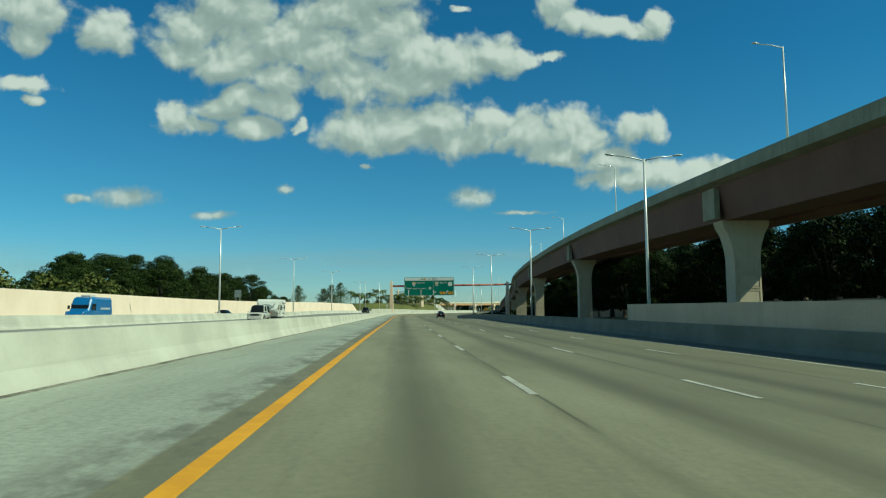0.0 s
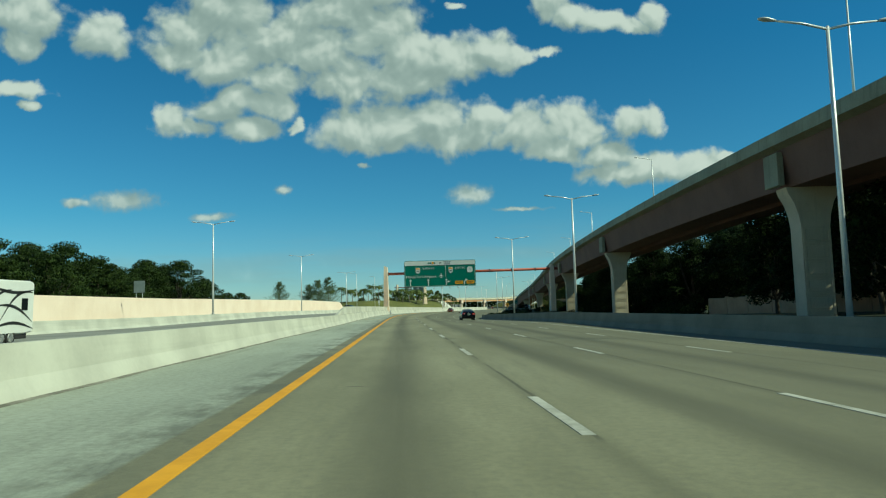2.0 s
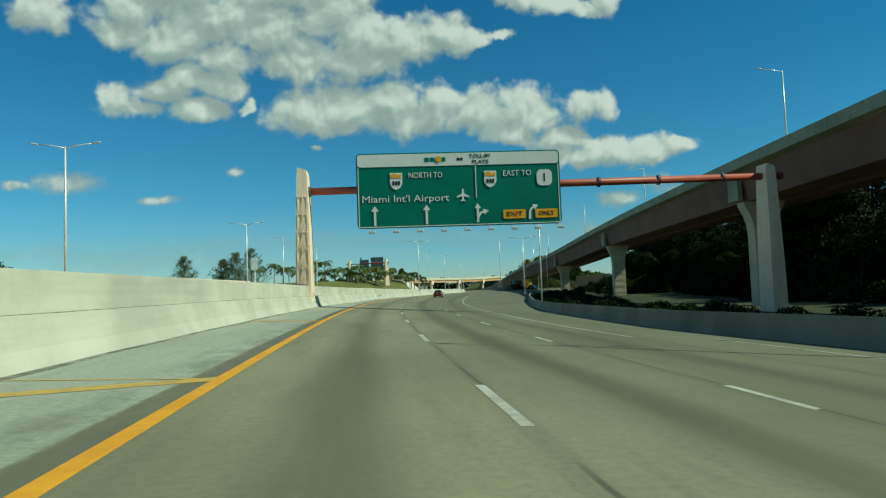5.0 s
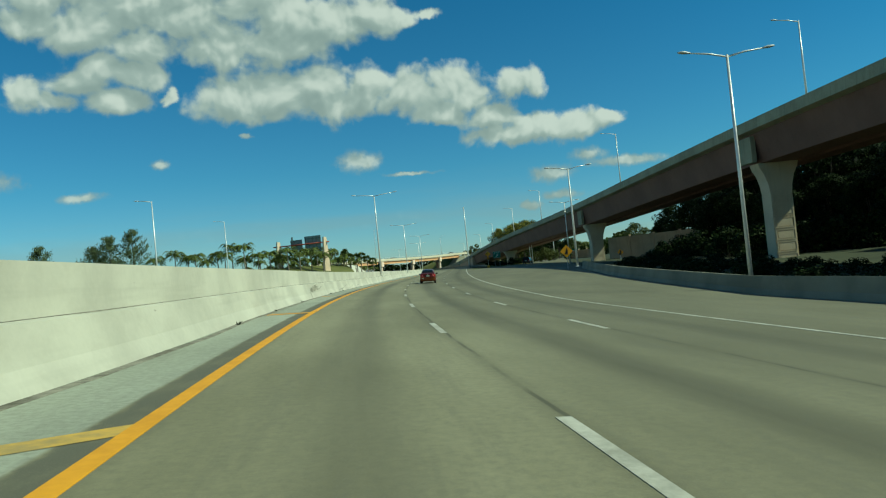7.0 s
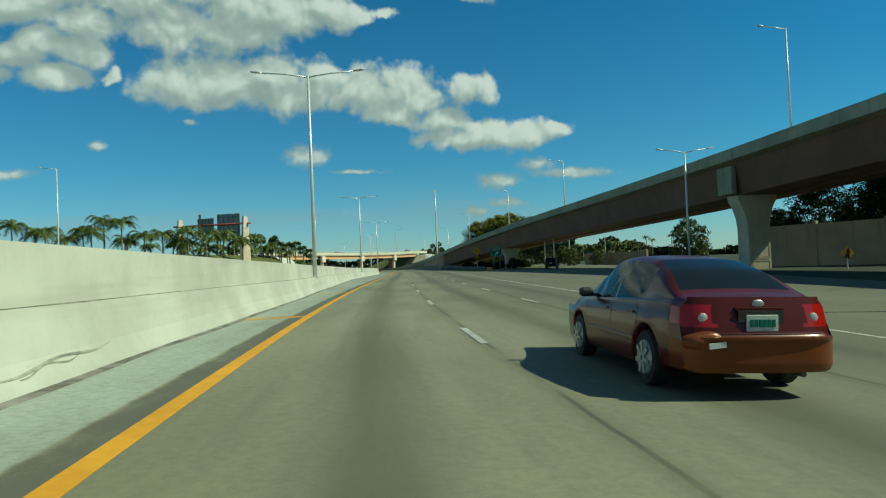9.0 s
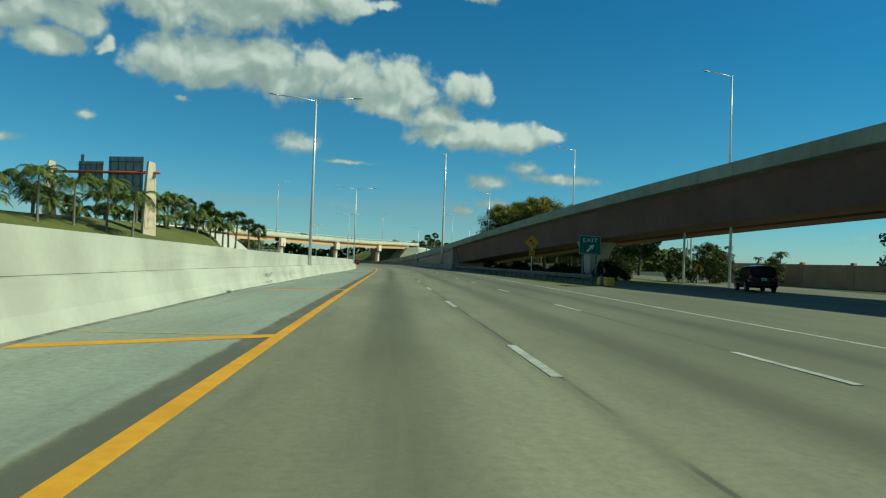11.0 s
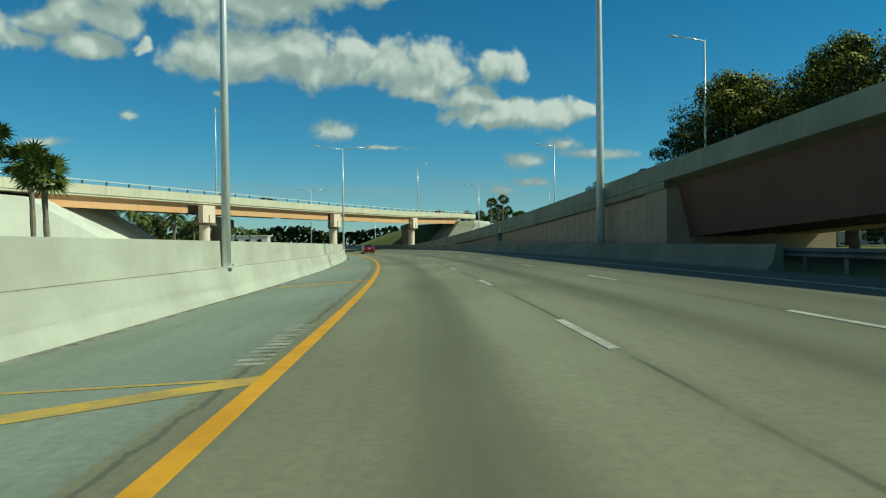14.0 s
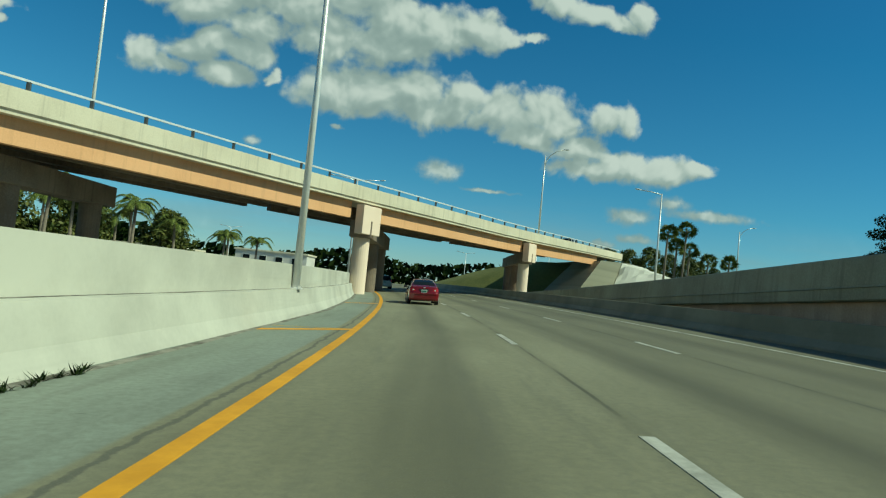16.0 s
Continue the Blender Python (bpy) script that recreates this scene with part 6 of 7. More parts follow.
# feathery trees by the far lamp posts
casuarina(Matrix.Translation((-63.5, 432, -1.8)), 19.5, 3)
casuarina(Matrix.Translation((-41, 412, -1.8)), 19.0, 4)
casuarina(Matrix.Translation((-36, 414, -1.8)), 20.5, 5)
casuarina(Matrix.Translation((-46, 416, -1.8)), 17.0, 6)

# ---------------------------------------------------------------- the embankment with palms
b = bmesh.new()
N = 28
grid = []
for i in range(N + 1):
    row = []
    for j in range(N + 1):
        u, w = -75 + 120 * i / N, -34 + 76 * j / N
        p = OVER(u, w + 0.0)
        along = min(1, max(0, (u + 75) / 30)) if u < -45 else min(1, max(0, (41 - u + 1.3 * min(w, 2)) / 11))
        across = min(1, max(0, (34 + w) / 27)) if w < -7 else min(1, max(0, (42 - w) / 23))
        h = 8.6 * (along ** 0.8) * (across ** 0.9) + 0.25 * noise.noise(Vector((p.x * 0.1, p.y * 0.1, 0)))
        row.append(b.verts.new((p.x, p.y, -1.95 + h + (0.0 if across * along > 0 else -0.3))))
    grid.append(row)
for i in range(N):
    for j in range(N):
        b.faces.new((grid[i][j], grid[i + 1][j], grid[i + 1][j + 1], grid[i][j + 1]))
bmesh.ops.recalc_face_normals(b, faces=b.faces)
bank = structure(link("embankment", b, GRASS, smooth=True), "grassy embankment that rises to the overpass", "embankment")


# the grassy mound at the overpass's far end
b = bmesh.new()
grid = []
for i in range(23):
    row = []
    for j in range(23):
        u, w = 150 + 90 * i / 22, -30 + 74 * j / 22
        p = OVER(u, w)
        h = 8.9 * min(1, max(0, (u - 152) / 9)) * (min(1, max(0, (30 + w) / 27)) if w < -3 else min(1, max(0, (44 - w) / 28))) ** 0.9
        row.append(b.verts.new((p.x, p.y, -2.0 + h + 0.3 * noise.noise(Vector((p.x * 0.15, p.y * 0.15, 3))))))
    grid.append(row)
for i in range(22):
    for j in range(22):
        b.faces.new((grid[i][j], grid[i + 1][j], grid[i + 1][j + 1], grid[i][j + 1]))
bmesh.ops.recalc_face_normals(b, faces=b.faces)
structure(link("embankment_far", b, GRASS, smooth=True), "grassy mound at the far end of the overpass", "embankment")
# pale rubble paving on the mound beside the bridge seat
b = bmesh.new()
grid = []
for i in range(19):
    row = []
    for j in range(13):
        w = -1.6 - 9.0 * j / 12
        u = 152.6 + (0.4 + 0.6 * (1 - j / 12)) * 17 * i / 18 + 0.55 * j
        p = OVER(u, w)
        h = 8.9 * min(1, max(0, (u - 152) / 9)) * (min(1, (30 + w) / 27) if w < -3 else 1.0) ** 0.9
        row.append(b.verts.new((p.x, p.y, -1.5 + h + 0.35 * noise.noise(Vector((p.x * 0.9, p.y * 0.9, 1.0))))))
    grid.append(row)
for i in range(18):
    for j in range(12):
        b.faces.new((grid[i][j], grid[i + 1][j], grid[i + 1][j + 1], grid[i][j + 1]))
bmesh.ops.recalc_face_normals(b, faces=b.faces)
structure(link("slope_rubble", b, SLOPE), "pale broken rubble paving beside the bridge seat", "embankment")


def lift(x, y):
    """The height of the embankment at a place."""
    d = (OVER_B - OVER_A).normalized()
    q = Vector((x, y, 0)) - OVER_A
    u, w = q.dot(d), q.dot(Vector((-d.y, d.x, 0)))
    along = min(1, max(0, (u + 75) / 30)) if u < -45 else min(1, max(0, (41 - u + 1.3 * min(w, 2)) / 11))
    across = min(1, max(0, (34 + w) / 27)) if w < -7 else min(1, max(0, (42 - w) / 23))
    return -1.95 + 8.6 * (along ** 0.8) * (across ** 0.9)


for k, (x, y, top) in enumerate(((33.5, 507.4, 8.4), (30.5, 505.8, 9.9), (29.3, 507.6, 9.6), (26.5, 506.5, 9.8), (24.0, 508.5, 11.2), (25.2, 512, 12.0), (21, 514, 12.6), (18.5, 509, 11.4), (16.5, 517, 13.8), (22.5, 503, 8.8), (12, 512, 10.5), (35.5, 503.5, 7.2),
                                 (8, 506, 9.6), (4, 514, 10.5), (-2, 510, 10))):
    z = lift(x, y)
    sabal(Matrix.Translation((x, y, z)), top - z - 0.6, 100 + k, rng.uniform(-0.05, 0.06))
for k, (x, y, top) in enumerate(((16.9, 499, 12.9), (18.9, 500, 13.3), (9, 491, 12.6), (12.7, 490, 12.9), (15.5, 493, 10.6), (6, 490, 12.2), (2, 489, 11.4), (20.8, 497, 9.6), (13.4, 498, 9.0), (-4, 470, 13.0), (2, 466, 13.2), (-12, 462, 15.4), (-16, 464, 15.8), (-27, 460, 13.4), (-33, 458, 14.6), (-21, 468, 14), (-8, 468, 12.4), (-40, 462, 13.5), (23, 497, 10.4), (4, 486, 9.2), (8, 487, 9.8), (0, 484, 10.2), (-3, 486, 11.0), (11, 494, 9.4), (17.5, 492, 8.6), (25.5, 499, 9.0), (28, 501, 8.2), (-8, 482, 10.5), (-14, 480, 11.5), (6, 470, 12.4), (10, 474, 12.6), (14, 472, 10.8), (-24, 466, 12.0), (-30, 464, 13.2), (-12, 470, 11.6), (0, 472, 11.6), (-18, 460, 12.8))):
    z = lift(x, y)
    feather_palm(Matrix.Translation((x, y, z)), top - z - 1.0, 200 + k, *((26, 4.9) if y < 475 else (24, 3.6)))
# taller palms and trees beyond the overpass's near end
for k, (x, y, top) in enumerate(((30, 575, 9), (35, 582, 8.5), (26, 570, 9.5), (38, 590, 8), (22, 580, 10), (41, 596, 7.5), (33, 600, 8), (28, 592, 9), (18, 570, 10), (12, 578, 10), (6, 565, 10), (45, 604, 7), (48, 612, 7), (37, 610, 8), (0, 572, 10.5), (43, 618, 7.5), (20, 552, 10), (24, 556, 11), (14, 556, 10.5), (31, 564, 9.5), (27, 561, 11), (9, 552, 11), (36, 574, 9), (3, 550, 10.5), (40, 584, 8.6), (17, 562, 11.5))):
    feather_palm(Matrix.Translation((x, y, -1.8)), top * 0.95, 300 + k, 15, 2.8)
lush = broadleaf(Matrix.Translation((10, 590, -1.8)), 11.5, 4.2, 81, LEAF_BRIGHT, "green garden tree behind the palms", "garden trees", clumps=28, per=130, size=0.28, trunk_k=0.25)
for x, y, f in ((20, 598, 1), (2, 585, 1.05), (-8, 580, 1.1), (27, 606, 0.9), (14, 608, 1), (-18, 575, 1.1), (34, 618, 0.8), (-28, 570, 1.1), (5, 600, 1.0), (22, 588, 0.95), (30, 596, 0.85), (12, 572, 0.9), (38, 604, 0.8), (-4, 566, 1.0), (18, 580, 0.95), (-60, 520, 0.9), (-75, 505, 0.9), (-90, 500, 0.9)):
    copy_thing(lush, Matrix.Translation((x, y, -1.8)) @ Matrix.Rotation(x, 4, "Z")).scale = (f, f, f)
# fan palms past the far abutment
for k, (x, y, top) in enumerate(((101.6, 597.3, 11.4), (105.5, 600.1, 12.3), (104.6, 600.6, 10.0), (107.8, 603.2, 9.8), (112.9, 607.3, 9.0), (117.5, 609.6, 9.2))):
    sabal(Matrix.Translation((x, y, 1.0)) @ Matrix.Scale(0.72, 4), (top - 1.6) / 0.72, 400 + k, 0.03)
for x, y, f in ((109, 627, 0.55), (112, 625, 0.6), (115, 624, 0.52), (118, 623, 0.5), (121, 625, 0.46), (125, 627, 0.4), (106, 629, 0.55)):
    copy_thing(lush, Matrix.Translation((x, y, 4.2)) @ Matrix.Rotation(x, 4, "Z")).scale = (f, f, f)
# palms by the exit road
for k, (x, y, h) in enumerate(((120, 492, 8), (126, 498, 7.5), (132, 488, 8), (138, 500, 8.5), (146, 494, 7.5), (113, 505, 7), (152, 480, 8), (188, 553, 12), (193, 556, 11), (199, 550, 12.5), (207, 558, 10), (214, 552, 9))):
    feather_palm(Matrix.Translation((x, y, -1.6)), h, 500 + k, 13, 2.4)


def far_wood(name, place, s0, s1, height, n, seed, leaves, label, size=1.1):
    """A distant wood: thousands of leaf sprays along a line, with an uneven top."""
    r = random.Random(seed)
    b = bmesh.new()
    for k in range(n):
        s = r.uniform(s0, s1)
        top = height * (0.62 + 0.38 * (0.5 + 0.5 * math.sin(s * 0.11 + seed)) * (0.6 + 0.4 * math.sin(s * 0.37 + 2 * seed)) + 0.1 * r.random())
        z = top * r.random() ** 0.7
        p = place(s, r.uniform(0, 10)) + Vector((0, 0, z))
        n1 = Vector((r.uniform(-1, 1), r.uniform(-1, 1), r.uniform(-0.2, 1))).normalized()
        t = n1.orthogonal().normalized()
        u = n1.cross(t)
        k1 = size * r.uniform(0.7, 1.7)
        b.faces.new([b.verts.new(p + v) for v in (-k1 * t, -0.6 * k1 * u, k1 * t, 0.6 * k1 * u)])
    tagged(link(name, b, leaves), label, "trees", kind="stuff")


arc = lambda s, d: Vector((62 + (150 + d) * math.sin(radians(s)) - 0.0, 560 + (150 + d) * math.cos(radians(s)), -1.9))
far_wood("far_wood", arc, -85, 85, 10.5, 15000, 1, LEAF, "dark green wood closing the view beyond the overpass", 0.9)
far_wood("far_wood", lambda s, d: Vector((-95 + 0.6 * (s - 440), s, -1.9)), 440, 560, 9, 6000, 2, LEAF_PALM, "distant green trees beyond the palms", 0.8)
far_wood("far_wood", lambda s, d: Vector((185 + d + 0.3 * (s - 380), s, -1.5)), 340, 640, 7.0, 9000, 3, LEAF, "dark green wood beyond the exit road", 0.9)
far_wood("far_wood", lambda s, d: Vector((104 + s, 543 + 0.36 * s + d, -1.5)), 0, 106, 12.5, 12000, 5, LEAF_BRIGHT, "tall green wood beyond the flyover and the exit road", 0.8)
far_wood("far_wood", lambda s, d: Vector((-120 + 0.35 * (s - 300) - d, s, -1.9)), 240, 460, 9, 8000, 4, LEAF, "distant dark wood beyond the opposite carriageway", 0.9)
far_wood("far_wood", lambda s, d: Vector((-150 + 0.9 * s - d, 640 + 0.1 * s, -1.9)), 0, 190, 10, 8000, 6, LEAF, "distant wood behind the gardens", 1.0)


# ---------------------------------------------------------------- buildings
def building(m, w, d, h, label, floors=1, seed=0):
    thing = empty("building", m)
    tagged(thing, label, "building")
    b = bmesh.new()
    box(b, (w, d, h), (0, 0, h / 2))
    wall = part("wall", b, BUILDING, thing)
    b = bmesh.new()
    box(b, (w + 0.5, d + 0.5, 0.35), (0, 0, h + 0.17), bevel=0.05)
    part("roof", b, PALE, thing)
    n = max(2, int(w / 3.2))
    for f in range(floors):
        for k in range(n):
            b = bmesh.new()
            box(b, (1.5, 0.12, 1.3), (0, 0, 0))
            win = part("window", b, WHITE_SIGN, wall)
            win.location = ((k - (n - 1) / 2) * 3.2, -d / 2 - 0.03, h / floors * (f + 0.55))
            b = bmesh.new()
            box(b, (1.3, 0.06, 1.1), (0, -0.05, 0))
            pane = part("pane", b, GLASS, thing)
            pane.location = win.location
    return thing


building(Matrix.Translation((11, 637, -1.8)) @ Matrix.Rotation(-0.1, 4, "Z"), 46, 14, 4.6, "long low off-white building beyond the palms")
building(Matrix.Translation((46, 655, -1.8)) @ Matrix.Rotation(-0.1, 4, "Z"), 14, 10, 6.0, "small pale building beyond the overpass", 2)
building(Matrix.Translation((118, 520, -1.6)) @ Matrix.Rotation(-0.4, 4, "Z"), 20, 10, 3.6, "low pale house beside the exit road")


# ---------------------------------------------------------------- vehicles
def loft(b, sections, mirror=True, cap=True):
    """Joins rings of (x, z) half-outlines at given y into a closed body, mirrored about x = 0."""
    rings = []
    for y, half in sections:
        pts = [(x, z) for x, z in half] + [(-x, z) for x, z in half[::-1] if x > 1e-4]
        rings.append([b.verts.new((x, y, z)) for x, z in pts])
    n = len(rings[0])
    faces = []
    for q, r in zip(rings, rings[1:]):
        for k in range(n):
            faces.append(b.faces.new((q[k], q[(k + 1) % n], r[(k + 1) % n], r[k])))
    if cap:
        faces.append(b.faces.new(rings[0]))
        faces.append(b.faces.new(rings[-1][::-1]))
    bmesh.ops.recalc_face_normals(b, faces=faces)
    return faces


def wheel(parent, x, y, r, w=0.2):
    b = bmesh.new()
    rings = []
    for dx, rr in ((-w / 2, r - 0.07), (-w / 2, r - 0.02), (-w / 2 + 0.03, r), (w / 2 - 0.03, r), (w / 2, r - 0.02), (w / 2, r - 0.07)):
        rings.append([b.verts.new((dx, rr * math.cos(a), rr * math.sin(a))) for a in [2 * math.pi * k / 24 for k in range(24)]])
    for p, q in zip(rings, rings[1:]):
        for k in range(24):
            b.faces.new((p[k], p[(k + 1) % 24], q[(k + 1) % 24], q[k]))
    b.faces.new(rings[0])
    b.faces.new(rings[-1][::-1])
    bmesh.ops.recalc_face_normals(b, faces=b.faces)
    holder = part("wheel", b, TYRE, parent)
    holder.location = (x, y, r)
    b = bmesh.new()
    s = 1 if x > 0 else -1
    bmesh.ops.create_cone(b, cap_ends=True, segments=24, radius1=r * 0.66, radius2=r * 0.6, depth=0.03, matrix=Matrix.Translation((s * (w / 2 + 0.005), 0, 0)) @ Matrix.Rotation(s * math.pi / 2, 4, "Y"))
    for k in range(7):
        box(b, (0.025, 0.05, r * 0.5), (0, 0, r * 0.34), Matrix.Translation((s * (w / 2 + 0.03), 0, 0)) @ Matrix.Rotation(2 * math.pi * k / 7, 4, "X"))
    part("rim", b, RIM, holder)
    return holder


def sedan(m, paint, bumper, L, W, H, label, name="car", tail="round", mirror_col=None, plate=True, suv=False, glass=GLASS):
    """A car with +y ahead, standing on z = 0."""
    thing = empty(name, m)
    tagged(thing, label, "car")
    hw = W / 2
    belt = 0.92 if not suv else 1.02
    k = L / 4.5

    def ring(w, z0, z1, crown, tuck=0.9):
        return [(0, z0), (w * 0.8, z0), (w * 0.95, z0 + 0.1), (w, (z0 + z1) / 2 - 0.04), (w * 0.985, (z0 + z1) / 2 + 0.12), (w * 0.95, z1 - 0.1), (w * tuck, z1 - 0.02), (w * 0.6, z1 + crown * 0.7), (0, z1 + crown)]
    b = bmesh.new()
    deck = belt + (0.08 if not suv else 0.0)
    drop = (0.04, 0.12, 0.24, 0.36, 0.44) if not suv else (0.02, 0.03, 0.06, 0.12, 0.24)
    secs = [(-2.27 * k, ring(hw * 0.8, 0.4, deck - 0.16, 0.0)), (-2.25 * k, ring(hw * 0.9, 0.34, deck - 0.04, 0.0)), (-2.12 * k, ring(hw * 0.95, 0.3, deck, 0.01)), (-1.6 * k, ring(hw, 0.26, deck + 0.01, 0.02)),
            (-0.6 * k, ring(hw * 1.01, 0.24, belt, 0.0)), (0.5 * k, ring(hw * 1.01, 0.24, belt - 0.01, 0.0)), (1.0 * k, ring(hw, 0.25, belt - drop[0], 0.03)), (1.6 * k, ring(hw * 0.98, 0.26, belt - drop[1], 0.05)),
            (2.05 * k, ring(hw * (0.93 if not suv else 0.97), 0.28, belt - drop[2], 0.04)), (2.22 * k, ring(hw * (0.82 if not suv else 0.93), 0.34, belt - drop[3], 0.0)), (2.26 * k, ring(hw * (0.7 if not suv else 0.86), 0.42, belt - drop[4], 0.0))]
    loft(b, secs)
    body = part("body", b, paint, thing, smooth=True)
    soft = body.modifiers.new("round", "SUBSURF")
    soft.levels = soft.render_levels = 2
    # the cabin: a curved shell split into roof, pillars and panes
    ys = (1.2 * k, 0.42 * k, -0.2 * k, -0.85 * k, -1.62 * k) if not suv else (1.2 * k, 0.55 * k, -0.6 * k, -1.8 * k, -2.16 * k)
    wb, wt = hw * 0.92, hw * (0.66 if not suv else 0.78)
    low = belt - 0.04

    def cabin(y0, f):
        """Half a row of the shell: belt, roof rail, its inner edge, three steps to the middle. f: 0 at the belt, 1 at the roof."""
        x1, x2 = wb * 0.985 + (wt - wb * 0.985) * f, wb * 0.9 + (wt * 0.9 - wb * 0.9) * f
        z = low + 0.04 + (H - 0.1 - low - 0.04) * f
        bow = 0.2 * (1 - f) * (1 if y0 > 0 else -0.6)
        crown = 0.09 * f + 0.02
        return [(wb, y0 - bow, low), (x1, y0 - bow, z), (x2, y0 - bow * 0.9, z + 0.35 * crown), (x2 * 0.66, y0 - bow * 0.45, z + 0.78 * crown), (x2 * 0.33, y0 - bow * 0.12, z + 0.95 * crown), (0, y0, z + crown)]
    stations = []
    for a, c, f0, f1, n in ((ys[0], ys[1], 0, 1, 5), (ys[1], ys[2], 1, 1.045, 3), (ys[2], ys[3], 1.045, 0.985, 3), (ys[3], ys[4], 0.985, 0.06 if not suv else 0.12, 5)):
        for i in range(n):
            q = i / n
            steep = q if f0 != f1 and abs(f0 - f1) > 0.5 else q * q * (3 - 2 * q)
            lift_ = f0 + (f1 - f0) * (math.sin(steep * math.pi / 2) ** 0.9 if f1 > f0 + 0.5 else (1 - (1 - math.cos(steep * math.pi / 2)) ** 0.95 if f1 < f0 - 0.5 else steep))
            lift_ = f0 + (f1 - f0) * (steep + 0.18 * math.sin(math.pi * steep)) if f1 > f0 + 0.5 else (f0 + (f1 - f0) * (steep - 0.18 * math.sin(math.pi * steep)) if f1 < f0 - 0.5 else lift_)
            stations.append(cabin(a + (c - a) * q, lift_))
    stations.append(cabin(ys[4], 0.06 if not suv else 0.12))
    full = [row + [(-x, y, z) for x, y, z in row[-2::-1]] for row in stations]
    b_post = 8 if not suv else 7
    sheets = {}
    for i in range(16):
        for c in range(10):
            edge, side, left = c in (1, 8), c in (0, 9), c < 5
            if side:
                post = i == 0 or i == b_post or (i >= 11 and not suv) or i == 11 or (suv and i > 13)
                kind = ("pillar", left, 0 if i == 0 else (1 if i == b_post else 2)) if post else ("side_window", left, 0 if i < b_post else (1 if i < 11 else 2))
            elif edge:
                kind = ("pillar", left, 0 if i < 5 else 2) if i < 5 or i >= 11 else ("roof", 0, 0)
            else:
                kind = ("windscreen", 0, 0) if i < 5 else (("rear_window", 0, 0) if i >= 11 else ("roof", 0, 0))
            sheets.setdefault(kind, []).append((full[i][c], full[i][c + 1], full[i + 1][c + 1], full[i + 1][c]))
    for (kind, _, _), quads in sheets.items():
        b = bmesh.new()
        for q in quads:
            b.faces.new([b.verts.new(v) for v in q])
        bmesh.ops.remove_doubles(b, verts=b.verts, dist=0.002)
        bmesh.ops.recalc_face_normals(b, faces=b.faces)
        paned = kind in ("windscreen", "rear_window", "side_window")
        part(kind, b, glass if paned else paint, thing, "dark tinted glass" if paned else "", smooth=True)
    for sx in (-1, 1):
        b = bmesh.new()
        box(b, (0.2, 0.1, 0.14), (0, 0, 0), bevel=0.04)
        mir = part("wing_mirror", b, mirror_col or paint, thing)
        mir.location = (sx * (hw + 0.08), ys[0] - 0.22, belt + 0.08)
        for y0 in (0.35 * k, -0.62 * k):
            b = bmesh.new()
            box(b, (0.03, 0.17, 0.035), (0, 0, 0), bevel=0.01)
            part("door_handle", b, paint, thing).location = (sx * (hw * 0.985), y0 - 0.35, belt - 0.16)
        b = bmesh.new()
        box(b, (0.02, 3.0 * k, 0.05), (0, 0, 0), bevel=0.008)
        part("side_moulding", b, paint, thing).location = (sx * hw, 0, 0.55)
        for y0 in (0.62 * k, -0.28 * k):
            b = bmesh.new()
            box(b, (0.012, 0.014, belt - 0.42), (0, 0, 0))
            part("door_seam", b, PLASTIC, thing).location = (sx * (hw - 0.004), y0, (belt + 0.3) / 2)
    # tail and front
    b = bmesh.new()
    loft(b, [(-2.32 * k, [(0, 0.34), (hw * 0.74, 0.34), (hw * 0.84, 0.4), (hw * 0.84, 0.56), (hw * 0.76, 0.61), (0, 0.62)]), (-2.24 * k, [(0, 0.3), (hw * 0.9, 0.3), (hw * 0.96, 0.4), (hw * 0.96, 0.57), (hw * 0.92, 0.62), (0, 0.63)]),
             (-1.95 * k, [(0, 0.28), (hw * 0.97, 0.28), (hw * 1.01, 0.38), (hw * 1.01, 0.58), (hw * 0.99, 0.65), (0, 0.66)])])
    rb = part("rear_bumper", b, bumper, thing, smooth=True)
    soft = rb.modifiers.new("round", "SUBSURF")
    soft.levels = soft.render_levels = 2
    b = bmesh.new()
    loft(b, [(2.3 * k, [(0, 0.24), (hw * 0.72, 0.24), (hw * 0.8, 0.34), (hw * 0.8, 0.46), (hw * 0.74, 0.52), (0, 0.53)]), (2.0 * k, [(0, 0.2), (hw * 0.94, 0.2), (hw * 0.98, 0.34), (hw * 0.98, 0.5), (hw * 0.94, 0.56), (0, 0.57)])])
    part("front_bumper", b, bumper, thing)
    for sx in (-1, 1):
        b = bmesh.new()
        rx, rz, zc = (hw * 0.215, 0.135, 0.82) if not suv else (hw * 0.12, 0.2, 0.95)
        bmesh.ops.create_uvsphere(b, u_segments=20, v_segments=12, radius=1.0, matrix=Matrix.Translation((sx * hw * (0.735 if not suv else 0.84), -2.14 * k, zc)) @ Matrix.Rotation(sx * 0.32, 4, "Z") @ Matrix.Diagonal((rx, 0.13, rz, 1)))
        lampo = part("tail_lamp", b, LENS_RED, thing, "red tail lamp", smooth=True)
        if tail == "round":
            b = bmesh.new()
            bmesh.ops.create_uvsphere(b, u_segments=14, v_segments=8, radius=1.0, matrix=Matrix.Translation((sx * hw * 0.63, -2.255 * k, zc - 0.03)) @ Matrix.Diagonal((0.04, 0.03, 0.034, 1)))
            part("reversing_lamp", b, LENS_CLEAR, lampo, smooth=True)
        b = bmesh.new()
        box(b, (0.36, 0.14, 0.15), (0, 0, 0), bevel=0.05)
        head = part("headlamp", b, LENS_CLEAR, thing)
        head.location = (sx * hw * 0.72, (2.12 if not suv else 2.22) * k, belt - (0.34 if not suv else 0.24))
        head.rotation_euler = (0, 0, -sx * 0.3)
